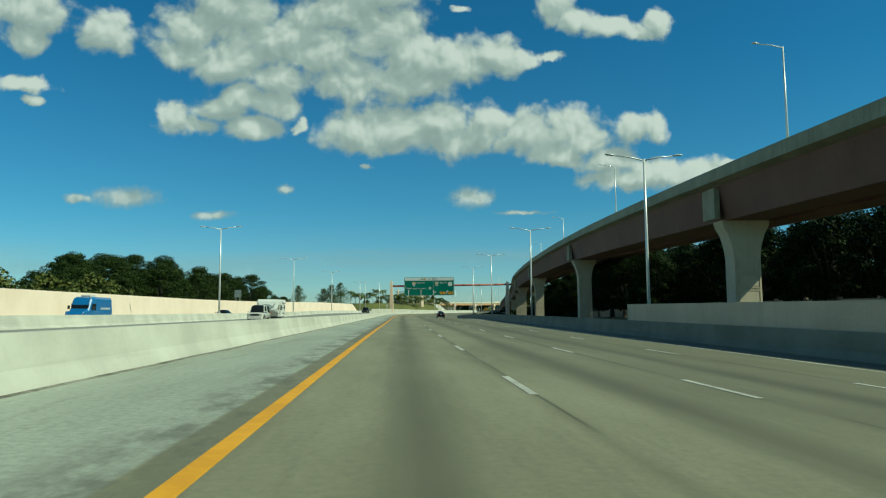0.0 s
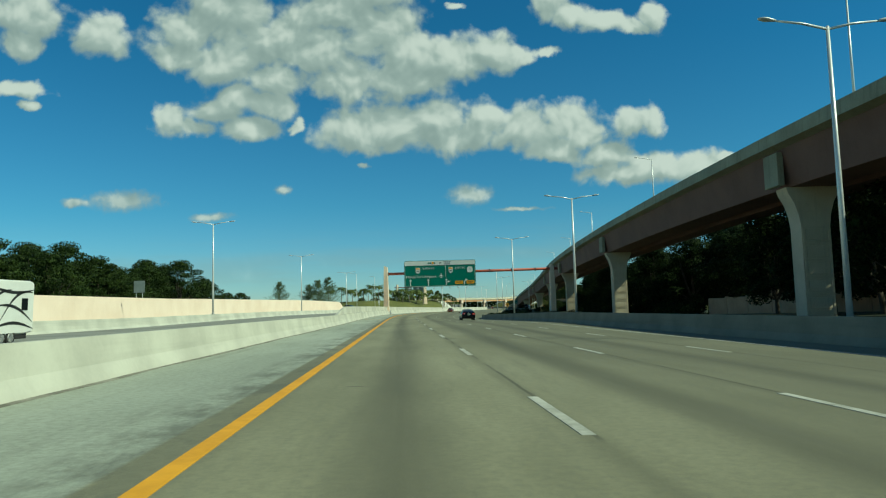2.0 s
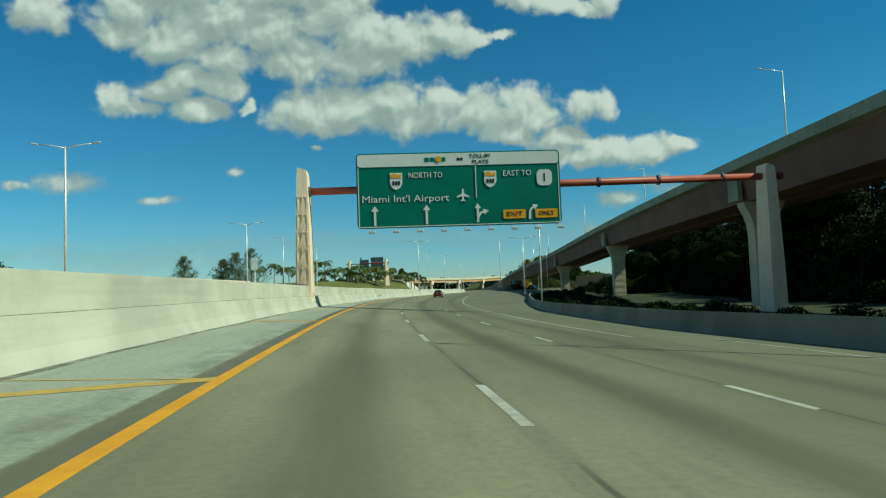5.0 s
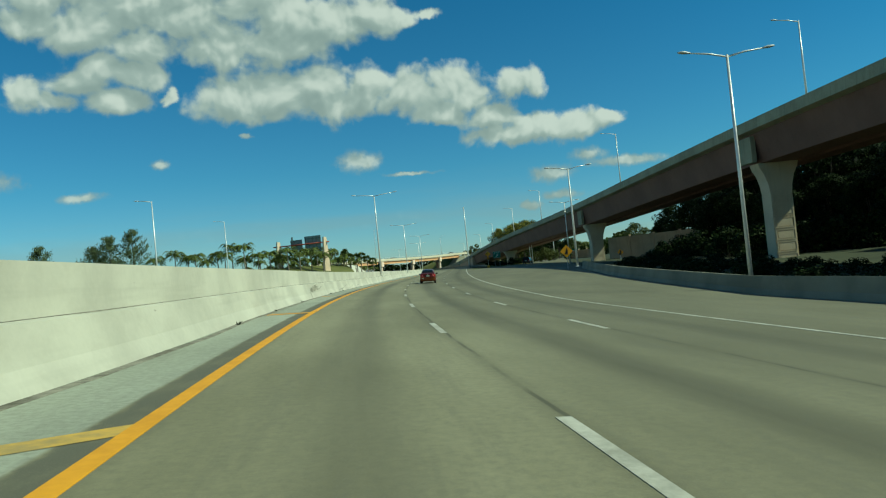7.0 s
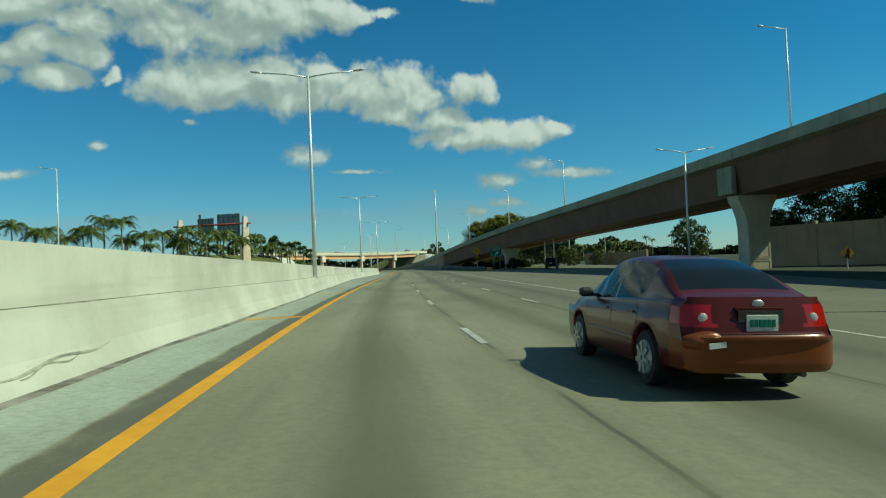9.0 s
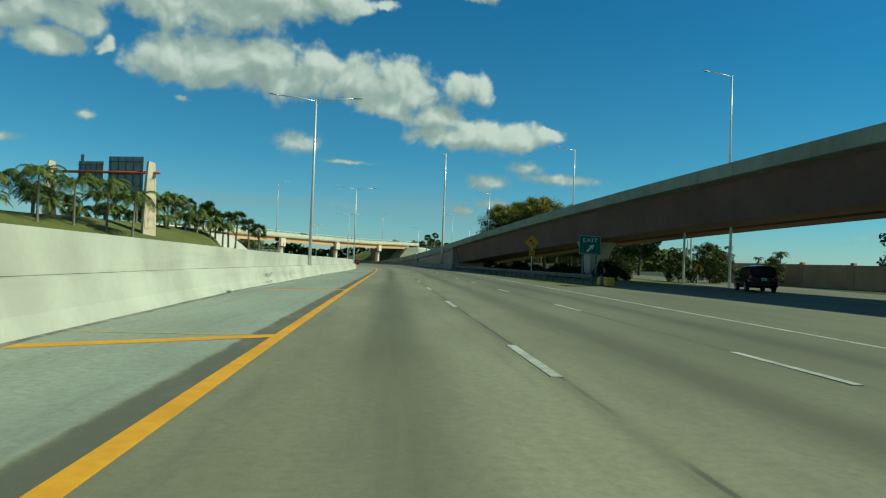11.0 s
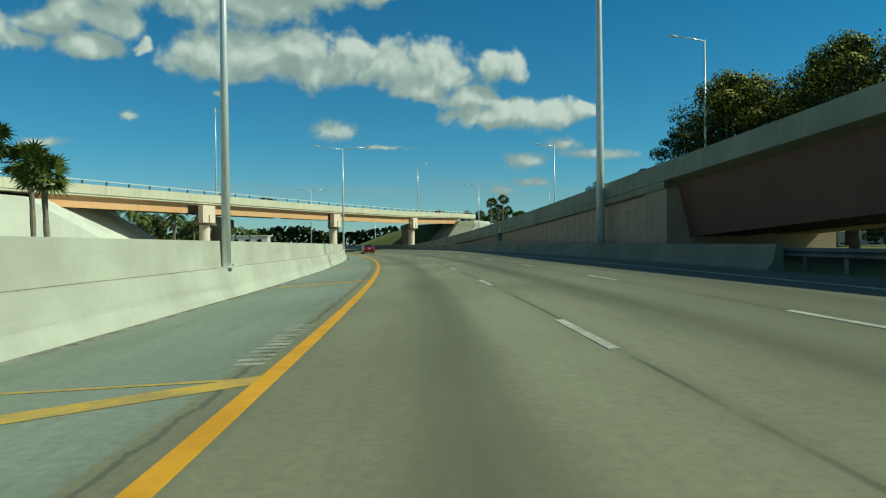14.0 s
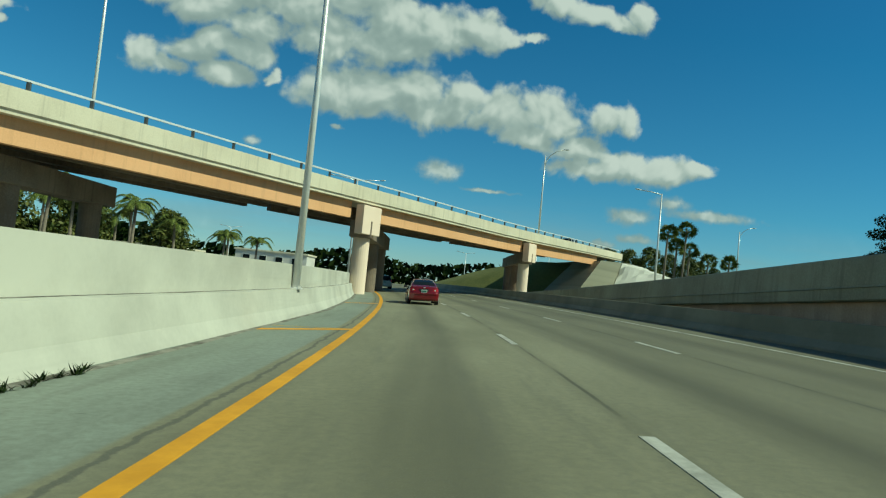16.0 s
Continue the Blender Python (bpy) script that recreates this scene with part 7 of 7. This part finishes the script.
        for y in (1.35 * k, -1.32 * k):
            wheel(thing, sx * (hw - 0.105), y, 0.31 if not suv else 0.38)
            b = bmesh.new()
            r = 0.36 if not suv else 0.43
            pts = [(y + r * math.cos(a), 0.31 + r * math.sin(a)) for a in [math.pi * i / 12 for i in range(13)]]
            vs = [b.verts.new((sx * (hw + 0.016), p, max(z, 0.24))) for p, z in pts]
            b.faces.new(vs if sx > 0 else vs[::-1])
            part("wheel_arch", b, PLASTIC, thing)
    b = bmesh.new()
    box(b, (0.95, 0.04, 0.05), (0, 0, 0), bevel=0.015)
    part("boot_trim", b, paint, thing).location = (0, -2.25 * k, 0.86 if not suv else 0.95)
    if plate:
        b = bmesh.new()
        box(b, (0.36, 0.02, 0.18), (0, 0, 0), bevel=0.01)
        pl = part("number_plate", b, PLATE, thing)
        pl.location = (0, -2.28 * k, 0.74 if not suv else 0.85)
        bars(5, 0.035, 0.08, 0.02, GREEN_SIGN, Matrix.Translation((0, -0.015, 0)), pl)
    b = bmesh.new()
    box(b, (W * (0.7 if not suv else 0.52), 0.06, 0.16 if not suv else 0.24), (0, 0, 0), bevel=0.03)
    part("grille", b, PLASTIC, thing).location = (0, (2.22 if not suv else 2.27) * k, belt - (0.4 if not suv else 0.28))
    b = bmesh.new()
    tube(b, [(0.45, -2.24 * k, 0.25), (0.45, -1.95 * k, 0.25)], 0.035, 8)
    part("exhaust", b, DARK_STEEL, thing)
    return thing


def saloon(m, paint, bumper, L, W, H, label, deck=1.04, roof_back=-0.85, screen_foot=-1.72, lamp=(0.72, 0.93, 0.55), lip=0.0):
    """A saloon car drawn from its outline: +y ahead, standing on z = 0."""
    thing = empty("car", m)
    tagged(thing, label, "car")
    hw, k = W / 2, L / 4.53
    back, front = -L / 2, L / 2
    wheel_y = (1.36 * k, -1.24 * k)
    top_y = [back, screen_foot * k - 0.05, screen_foot * k, (screen_foot + roof_back) / 2 * k, roof_back * k, -0.25 * k, 0.12 * k, 0.5 * k, 1.12 * k, 1.2 * k, 1.7 * k, 2.05 * k, front]
    top_z = [deck - 0.03 + lip, deck, deck + 0.02, (deck + H) / 2 + 0.035, H - 0.045, H, H - 0.005, H - 0.06, 0.99, 0.965, 0.9, 0.8, 0.66]
    smooth_top = lambda y: sum(float(np.interp(y + d, top_y, top_z)) for d in (-0.07, -0.035, 0.0, 0.035, 0.07)) / 5
    belt = lambda y: min(float(np.interp(y, [back, -1.7 * k, -0.6 * k, 1.15 * k, 2.0 * k, front], [deck - 0.1, deck - 0.09, deck - 0.11, 0.86, 0.7, 0.55])), smooth_top(y) - 0.05)
    wide = lambda y: hw * float(np.interp(y, [back, -1.9 * k, -1.2 * k, -0.3 * k, 0.9 * k, 1.6 * k, 2.1 * k, front], [0.93, 0.965, 0.99, 1.0, 1.0, 0.985, 0.93, 0.84]))

    def sill(y):
        z = 0.2 if y > back + 0.6 else 0.27
        for yw in wheel_y:
            if abs(y - yw) < 0.365:
                z = max(z, 0.29 + math.sqrt(0.365 ** 2 - (y - yw) ** 2))
        return z

    def tail_y(x, z):
        """How far the rear face stands forward of the hindmost point."""
        f = abs(x) / hw
        lean = 0.05 + 0.13 * (z - 0.62) / 0.4 if z > 0.62 else (0.0 if z > 0.34 else (0.34 - z) * 0.6)
        return lean + 0.05 * f ** 2 + 0.2 * f ** 8

    def ring(y):
        w, zs, zb, zt = wide(y), sill(y), belt(y), smooth_top(y)
        g = min(1.0, max(0.0, (zt - zb - 0.1) / 0.36))
        x9 = 0.86 * w + (0.66 * hw - 0.86 * w) * g
        z9 = zt - 0.02 - 0.05 * g
        side = [(0.98 * w, 0.3), (1.0 * w, 0.48), (1.005 * w, 0.6), (0.99 * w, 0.75), (0.965 * w, zb - 0.02)]
        pts = [(0.0, zs), (0.86 * w, zs), (0.95 * w, zs + 0.015)]
        for i, (x, z) in enumerate(side):
            pts.append((x, max(z, zs + 0.03 + 0.012 * i)))
        pts += [(0.925 * w, zb + 0.012), (0.9 * w, zb + 0.022), ((0.9 * w + x9) / 2 + 0.02 * g, (zb + 0.022 + z9) / 2), (x9, z9), (0.88 * x9, zt - 0.012 - 0.012 * g), (0.6 * x9, zt - 0.002), (0.3 * x9, zt + 0.004), (0.0, zt + 0.006)]
        return pts

    n = 84
    rows = []
    for i in range(n + 1):
        y = back + L * i / n
        half = ring(y)
        pull = max(0.0, 1.0 - (y - back) / 0.5)
        rows.append([(x, y + tail_y(x, z) * pull, z) for x, z in half])
    sheets = {}
    m_last = len(rows[0]) - 1
    for i in range(n):
        y = back + L * (i + 0.5) / n
        tall = rows[i][11][2] - rows[i][9][2]
        for c in range(m_last):
            kind = "body"
            if c in (9, 10) and tall > 0.1:
                if -0.04 * k < y < 0.82 * k:
                    kind = "front_side_window"
                elif -1.0 * k < y < -0.12 * k:
                    kind = "rear_side_window"
            elif c in (12, 13, 14) and screen_foot * k + 0.05 < y < roof_back * k - 0.03:
                kind = "rear_window"
            elif c in (12, 13, 14) and 0.52 * k < y < 1.1 * k:
                kind = "windscreen"
            elif c <= 5 and y < back + 0.36 and rows[i][c + 1][2] < 0.64:
                kind = "rear_bumper"
            elif c in (5, 6) and y < back + 0.3 and lamp[0] < (rows[i][c][2] + rows[i][c + 1][2]) / 2:
                kind = "tail_lamp"
            for sx in (1, -1):
                quad = [(sx * x, yy, z) for x, yy, z in (rows[i][c], rows[i][c + 1], rows[i + 1][c + 1], rows[i + 1][c])]
                sheets.setdefault((kind, sx if "side" in kind or kind == "tail_lamp" else 0), []).append(quad)
    # the rear face, column by column between the two ends of the hindmost ring
    edge = rows[0]
    outline = [(x, z) for x, y, z in edge]
    z_low, z_top = outline[1][1], outline[-1][1]
    cols, levels = 28, 20
    reach = lambda z: float(np.interp(z, [q[1] for q in outline[1:11]], [q[0] for q in outline[1:11]]))
    for a in range(levels):
        za, zc = z_low + (z_top - z_low) * a / levels, z_low + (z_top - z_low) * (a + 1) / levels
        for c in range(cols):
            quad = []
            for z, u in ((za, -1 + 2 * c / cols), (za, -1 + 2 * (c + 1) / cols), (zc, -1 + 2 * (c + 1) / cols), (zc, -1 + 2 * c / cols)):
                x = u * reach(z)
                quad.append((x, back + tail_y(x, z), z))
            mid_z, mid_x = (za + zc) / 2, abs(sum(q[0] for q in quad)) / 4
            if mid_z < 0.62:
                kind = ("rear_bumper", 0)
            elif lamp[0] < mid_z < lamp[1] and mid_x > lamp[2] * hw + 0.12 * (mid_z - lamp[0]):
                kind = ("tail_lamp", 1 if quad[0][0] + quad[1][0] > 0 else -1)
            else:
                kind = ("boot_lid", 0) if mid_x < 0.8 * hw else ("body", 0)
            sheets.setdefault(kind, []).append(quad)
    looks = {"rear_bumper": bumper, "tail_lamp": LENS_RED}
    lamps = {}
    for (kind, sx), quads in sheets.items():
        b = bmesh.new()
        for q in quads:
            b.faces.new([b.verts.new(v) for v in q])
        bmesh.ops.remove_doubles(b, verts=b.verts, dist=0.0015)
        bmesh.ops.dissolve_degenerate(b, edges=b.edges, dist=0.0005)
        bmesh.ops.recalc_face_normals(b, faces=b.faces)
        pane = "window" in kind or kind == "windscreen"
        name = {"front_side_window": "side_window", "rear_side_window": "side_window"}.get(kind, kind)
        ob = part(name, b, GLASS if pane else looks.get(kind, paint), thing, "dark tinted glass" if pane else ("red tail lamp" if kind == "tail_lamp" else ""), smooth=True)
        if kind == "tail_lamp":
            lamps[sx] = ob
    # bumper lip, boot line, plate recess, badge and exhaust
    for name, z, deep, tall_, mat, w in (("bumper_ledge", 0.615, 0.03, 0.035, bumper, 0.86), ("boot_seam", 0.652, 0.004, 0.014, PLASTIC, 0.76), ("plate_recess", 0.76, 0.004, 0.25, PLASTIC, 0.28), ("boot_trim", 0.9, 0.025, 0.03, paint, 0.3)):
        b = bmesh.new()
        prev = None
        for i in range(19):
            x = hw * w * (-1 + 2 * i / 18)
            y = back + tail_y(x, z) - deep
            cur = [b.verts.new(v) for v in ((x, y + 0.05, z - tall_ / 2), (x, y, z - tall_ / 2 + 0.004), (x, y, z + tall_ / 2 - 0.004), (x, y + 0.05, z + tall_ / 2))]
            if prev:
                for j in range(3):
                    b.faces.new((prev[j], cur[j], cur[j + 1], prev[j + 1]))
            prev = cur
        bmesh.ops.recalc_face_normals(b, faces=b.faces)
        part(name, b, mat, thing)
    b = bmesh.new()
    box(b, (0.33, 0.015, 0.165), (0, 0, 0), bevel=0.006)
    plate = part("number_plate", b, PLATE, thing)
    plate.location = (0, back + tail_y(0, 0.76) - 0.02, 0.76)
    bars(6, 0.032, 0.075, 0.014, GREEN_SIGN, Matrix.Translation((0, -0.008, 0)), plate)
    for sx in (-1, 1):
        b = bmesh.new()
        zc = lamp[0] + 0.42 * (lamp[1] - lamp[0])
        x = sx * hw * (lamp[2] + 0.13)
        bmesh.ops.create_uvsphere(b, u_segments=14, v_segments=8, radius=1.0, matrix=Matrix.Translation((x, back + tail_y(x, zc) + 0.004, zc)) @ Matrix.Diagonal((0.052, 0.018, min(0.052, 0.3 * (lamp[1] - lamp[0])), 1)))
        part("reversing_lamp", b, LENS_CLEAR, lamps[sx], smooth=True)
        b = bmesh.new()
        box(b, (0.2, 0.11, 0.13), (0, 0, 0), bevel=0.045)
        box(b, (0.1, 0.04, 0.04), (-sx * 0.12, 0.0, -0.04))
        part("wing_mirror", b, PLASTIC, thing).location = (sx * (hw + 0.07), 0.72 * k, belt(0.72 * k) + 0.1)
        for y0 in (-0.1 * k, -0.98 * k, 0.98 * k):
            b = bmesh.new()
            lines = []
            for y in (y0 - 0.006, y0 + 0.006):
                lines.append([b.verts.new((sx * (x + 0.003), y, z)) for x, z in ring(y)[3:8]])
            for j in range(4):
                b.faces.new((lines[0][j], lines[1][j], lines[1][j + 1], lines[0][j + 1]))
            part("door_seam", b, PLASTIC, thing)
        for y0 in (0.1 * k, -0.82 * k):
            b = bmesh.new()
            box(b, (0.03, 0.17, 0.03), (0, 0, 0), bevel=0.01)
            part("door_handle", b, paint, thing).location = (sx * hw * 0.985, y0, 0.8)
        b = bmesh.new()
        box(b, (0.02, 1.9 * k, 0.055), (0, 0, 0), bevel=0.008)
        part("side_moulding", b, paint, thing).location = (sx * (hw + 0.002), 0.03, 0.5)
        b = bmesh.new()
        box(b, (0.34, 0.2, 0.13), (0, 0, 0), bevel=0.05)
        head = part("headlamp", b, LENS_CLEAR, thing)
        head.location = (sx * hw * 0.66, front - 0.1, 0.62)
        for y in wheel_y:
            wheel(thing, sx * (hw - 0.115), y, 0.31)
    b = bmesh.new()
    tube(b, [(0.42, back + 0.06, 0.25), (0.42, back + 0.4, 0.25)], 0.03, 8)
    part("exhaust", b, DARK_STEEL, thing)
    b = bmesh.new()
    bmesh.ops.create_uvsphere(b, u_segments=14, v_segments=6, radius=0.055, matrix=Matrix.Diagonal((1.25, 0.25, 0.8, 1)))
    part("badge", b, RIM, thing, smooth=True).location = (0, back + tail_y(0, 0.96) - 0.005, min(0.95, deck - 0.09))
    return thing


def on_road(s, l, z=0.0, turn=0.0):
    tilt = math.atan(float(np.interp(s, BANK_S, BANK)))
    return at_road(s, l, z, turn) @ Matrix.Rotation(-tilt if abs(turn) < 90 else tilt, 4, "Y")


red_saloon = saloon(on_road(300.6, 5.75, 0.0, -1.0), RED_CAR, BUMPER_RED, 4.53, 1.7, 1.47, "copper-red saloon, its dented rear bumper tinted orange for sunlight")
# white patch added as the reflection on the dented corner
b = bmesh.new()
box(b, (0.17, 0.02, 0.055), (0, 0, 0))
part("dent_glint", b, WHITE_SIGN, red_saloon, "small white patch drawn as the glint on the dent").matrix_local = Matrix.Translation((-0.5, -2.265, 0.55)) @ Matrix.Rotation(-0.1, 4, "Y")
b = bmesh.new()
bmesh.ops.create_uvsphere(b, u_segments=16, v_segments=10, radius=0.2, matrix=Matrix.Diagonal((1.15, 0.5, 0.5, 1)))
for v in b.verts:
    v.co += 0.02 * noise.noise_vector(v.co * 9.0)
part("dent_bulge", b, BUMPER_RED, red_saloon, "crumpled corner of the bumper", smooth=True).location = (-0.6, -2.16, 0.58)
saloon(on_road(156.4, 10.45), BLACK_CAR, BLACK_CAR, 4.85, 1.83, 1.46, "glossy black saloon in the outer lane", deck=1.06, roof_back=-0.6, screen_foot=-1.85, lamp=(0.8, 0.95, 0.5), lip=0.02)
saloon(on_road(560.0, 2.35, 0.0), LEAD_RED, LEAD_RED, 4.6, 1.78, 1.45, "dark red saloon ahead in the inner lane", lamp=(0.74, 0.92, 0.55))
sedan(on_road(606, 2.2, 0.0), WHITE_CAR, WHITE_CAR, 4.4, 1.8, 1.65, "white crossover far ahead under the overpass", suv=True)
sedan(on_road(16.5, -9.8, 0.18, 180), SILVER_CAR, SILVER_CAR, 4.5, 1.78, 1.46, "blue-grey saloon on the opposite carriageway")
sedan(on_road(112, -27.0, 0.12, 180), BLACK_CAR, BLACK_CAR, 4.6, 1.8, 1.42, "dark car half hidden beyond the opposite lanes")
sedan(on_road(205.0, -10.5, 0.14, 180), BLACK_CAR, PLASTIC, 5.2, 1.9, 1.75, "dark pickup far off on the opposite carriageway", suv=True)
sedan(on_road(84.9, -15.8, 0.1, 180), WHITE_CAR, WHITE_CAR, 5.1, 1.95, 1.88, "cream-white large estate car towing a caravan", suv=True)
sedan(Matrix.Translation(OVER(78.4, 3.2, 7.7)) @ Matrix.Rotation(OVER_TURN - math.pi / 2, 4, "Z"), SILVER_CAR, SILVER_CAR, 4.6, 1.8, 1.5, "dark saloon crossing the overpass")
sedan(Matrix.Translation(OVER(148, 3.2, 7.7)) @ Matrix.Rotation(OVER_TURN + math.pi / 2, 4, "Z"), WHITE_CAR, WHITE_CAR, 4.6, 1.85, 1.75, "white crossover crossing the overpass", suv=True)
sedan(on_road(402, 27.0, 0.0, -16), BLACK_CAR, BLACK_CAR, 4.8, 1.9, 1.75, "dark car on the exit road", suv=True)


def caravan():
    thing = empty("caravan", on_road(92.6, -15.8, 0.1, 180) @ Matrix.Diagonal((1, 0.92, 0.86, 1)))
    tagged(thing, "white caravan with black swooping stripes and dark windows", "caravan")
    b = bmesh.new()
    out = [(4.1, 1.5), (3.6, 2.85), (3.2, 3.12), (-4.2, 3.2), (-4.35, 3.05), (-4.35, 0.6), (-3.6, 0.5), (1.6, 0.5), (2.0, 1.2), (3.9, 1.3)]
    prism(b, out, 2.4, Matrix.Rotation(math.pi / 2, 4, "Z"))
    bmesh.ops.bevel(b, geom=list(b.edges), offset=0.07, segments=2, affect="EDGES")
    part("body", b, WHITE_SIGN, thing)
    for sx in (-1, 1):
        for y, z, w, h in ((1.3, 1.9, 0.55, 0.75), (-0.6, 1.9, 0.95, 0.8), (-3.5, 2.0, 0.5, 0.6)):
            b = bmesh.new()
            box(b, (0.04, w, h), (0, 0, 0), bevel=0.015)
            part("window", b, GLASS, thing).location = (sx * 1.21, y, z)
        b = bmesh.new()
        box(b, (0.03, 0.72, 2.0), (0, 0, 0), bevel=0.01)
        part("door", b, WHITE_CAR, thing).location = (sx * 1.205, 0.35, 1.6)
        for k, (y0, z0, y1, z1, bow) in enumerate(((-0.6, 2.9, -4.3, 2.75, -0.25), (-0.9, 0.8, -4.3, 0.75, 0.3), (0.7, 0.7, -0.4, 1.5, -0.2), (3.9, 1.6, 0.6, 2.9, -0.5), (3.4, 1.4, -0.6, 1.9, -0.7), (0.2, 0.9, -2.4, 2.7, 0.5), (-1.4, 1.0, -4.2, 2.6, 0.6), (-1.2, 1.9, -4.2, 1.1, 0.35), (2.8, 1.3, 0.9, 2.2, -0.3))):
            b = bmesh.new()
            pts = []
            for i in range(9):
                f = i / 8
                pts.append((y0 + (y1 - y0) * f, z0 + (z1 - z0) * f + bow * math.sin(math.pi * f), 0.012 + 0.065 * math.sin(math.pi * f)))
            for p, q in zip(pts, pts[1:]):
                b.faces.new([b.verts.new((sx * 1.212, y, z)) for y, z in ((p[0], p[1] - p[2]), (q[0], q[1] - q[2]), (q[0], q[1] + q[2]), (p[0], p[1] + p[2]))])
            part("stripe", b, BLACK, thing)
        for y in (-1.8, -2.55):
            wheel(thing, sx * 1.05, y, 0.36)
    b = bmesh.new()
    tube(b, [(0, 3.6, 1.25), (0, 4.6, 0.7)], 0.08, 6)
    part("hitch", b, DARK_STEEL, thing)
    b = bmesh.new()
    prism(b, [(-1.0, 0), (1.0, 0), (0.6, 0.45), (0, 0.6), (-0.6, 0.45)], 0.02)
    o = part("front_emblem", b, SIGN_BACK, thing)
    o.location = (0, 4.02, 1.85)
    o.rotation_euler = (0.36, 0, 0)
    for sx in (-1, 1):
        for z0, z1, x0, bow in ((1.55, 2.5, 0.1, -0.28), (1.9, 2.75, 0.75, -0.15)):
            b = bmesh.new()
            pts = [(sx * (x0 + (1.15 - x0) * f), z0 + (z1 - z0) * f + bow * math.sin(math.pi * f), 0.02 + 0.07 * math.sin(math.pi * f)) for f in [i / 8 for i in range(9)]]
            for p, q in zip(pts, pts[1:]):
                b.faces.new([b.verts.new((x, 4.11 - (z - 1.5) * 0.37, z)) for x, z in ((p[0], p[1] - p[2]), (q[0], q[1] - q[2]), (q[0], q[1] + q[2]), (p[0], p[1] + p[2]))])
            part("stripe", b, BLACK, thing)
    b = bmesh.new()
    box(b, (2.2, 5.6, 0.32), (0, -1.2, 0.42), bevel=0.04)
    part("chassis", b, PLASTIC, thing)


caravan()


def van():
    thing = empty("van", on_road(69, -29, 0.12, 180))
    tagged(thing, "bright blue high-roofed delivery van with pale lettering", "van")
    b = bmesh.new()
    rings = []
    half = lambda w, z0, z1, t: [(0, z0), (w * 0.95, z0), (w, z0 + 0.3), (w, 1.2), (w * t, z1 - 0.2), (w * t * 0.85, z1), (0, z1)]
    loft(b, [(-2.9, half(0.98, 0.4, 2.5, 0.9)), (-2.8, half(1.0, 0.3, 2.6, 0.92)), (0.9, half(1.0, 0.3, 2.62, 0.92)), (1.5, half(1.0, 0.3, 2.5, 0.88)), (2.05, half(0.98, 0.3, 1.45, 0.9)), (2.7, half(0.94, 0.32, 1.2, 0.9)), (2.95, half(0.86, 0.4, 0.95, 0.9))])
    part("body", b, BLUE_VAN, thing, smooth=False)
    b = bmesh.new()
    b.faces.new([b.verts.new(v) for v in ((-0.82, 2.04, 1.5), (0.82, 2.04, 1.5), (0.74, 1.55, 2.36), (-0.74, 1.55, 2.36))])
    part("windscreen", b, GLASS, thing)
    for sx in (-1, 1):
        b = bmesh.new()
        box(b, (0.03, 0.8, 0.62), (0, 0, 0), bevel=0.01)
        w = part("side_window", b, GLASS, thing)
        w.location = (sx * 0.985, 1.2, 1.65)
        for y in (1.9, -1.7):
            wheel(thing, sx * 0.9, y, 0.36)
        b = bmesh.new()
        box(b, (0.22, 0.12, 0.34), (0, 0, 0), bevel=0.04)
        part("wing_mirror", b, PLASTIC, thing).location = (sx * 1.14, 1.75, 1.6)
        b = bmesh.new()
        for k in range(6):
            box(b, (0.02, 0.28, 0.22), (0, -2.2 + 0.36 * k, 0))
        part("lettering_bars", b, LAMP_HEAD, thing).location = (sx * 1.0, 0, 1.5)
        b = bmesh.new()
        box(b, (0.3, 0.1, 0.2), (0, 0, 0), bevel=0.04)
        part("headlamp", b, LENS_CLEAR, thing).location = (sx * 0.68, 2.88, 0.85)
    b = bmesh.new()
    box(b, (0.9, 1.2, 0.22), (0, 0, 0), bevel=0.06)
    part("roof_unit", b, WHITE_CAR, thing).location = (0, 0.3, 2.72)
    b = bmesh.new()
    box(b, (1.75, 0.14, 0.3), (0, 0, 0), bevel=0.04)
    part("front_bumper", b, PLASTIC, thing).location = (0, 2.95, 0.5)


van()
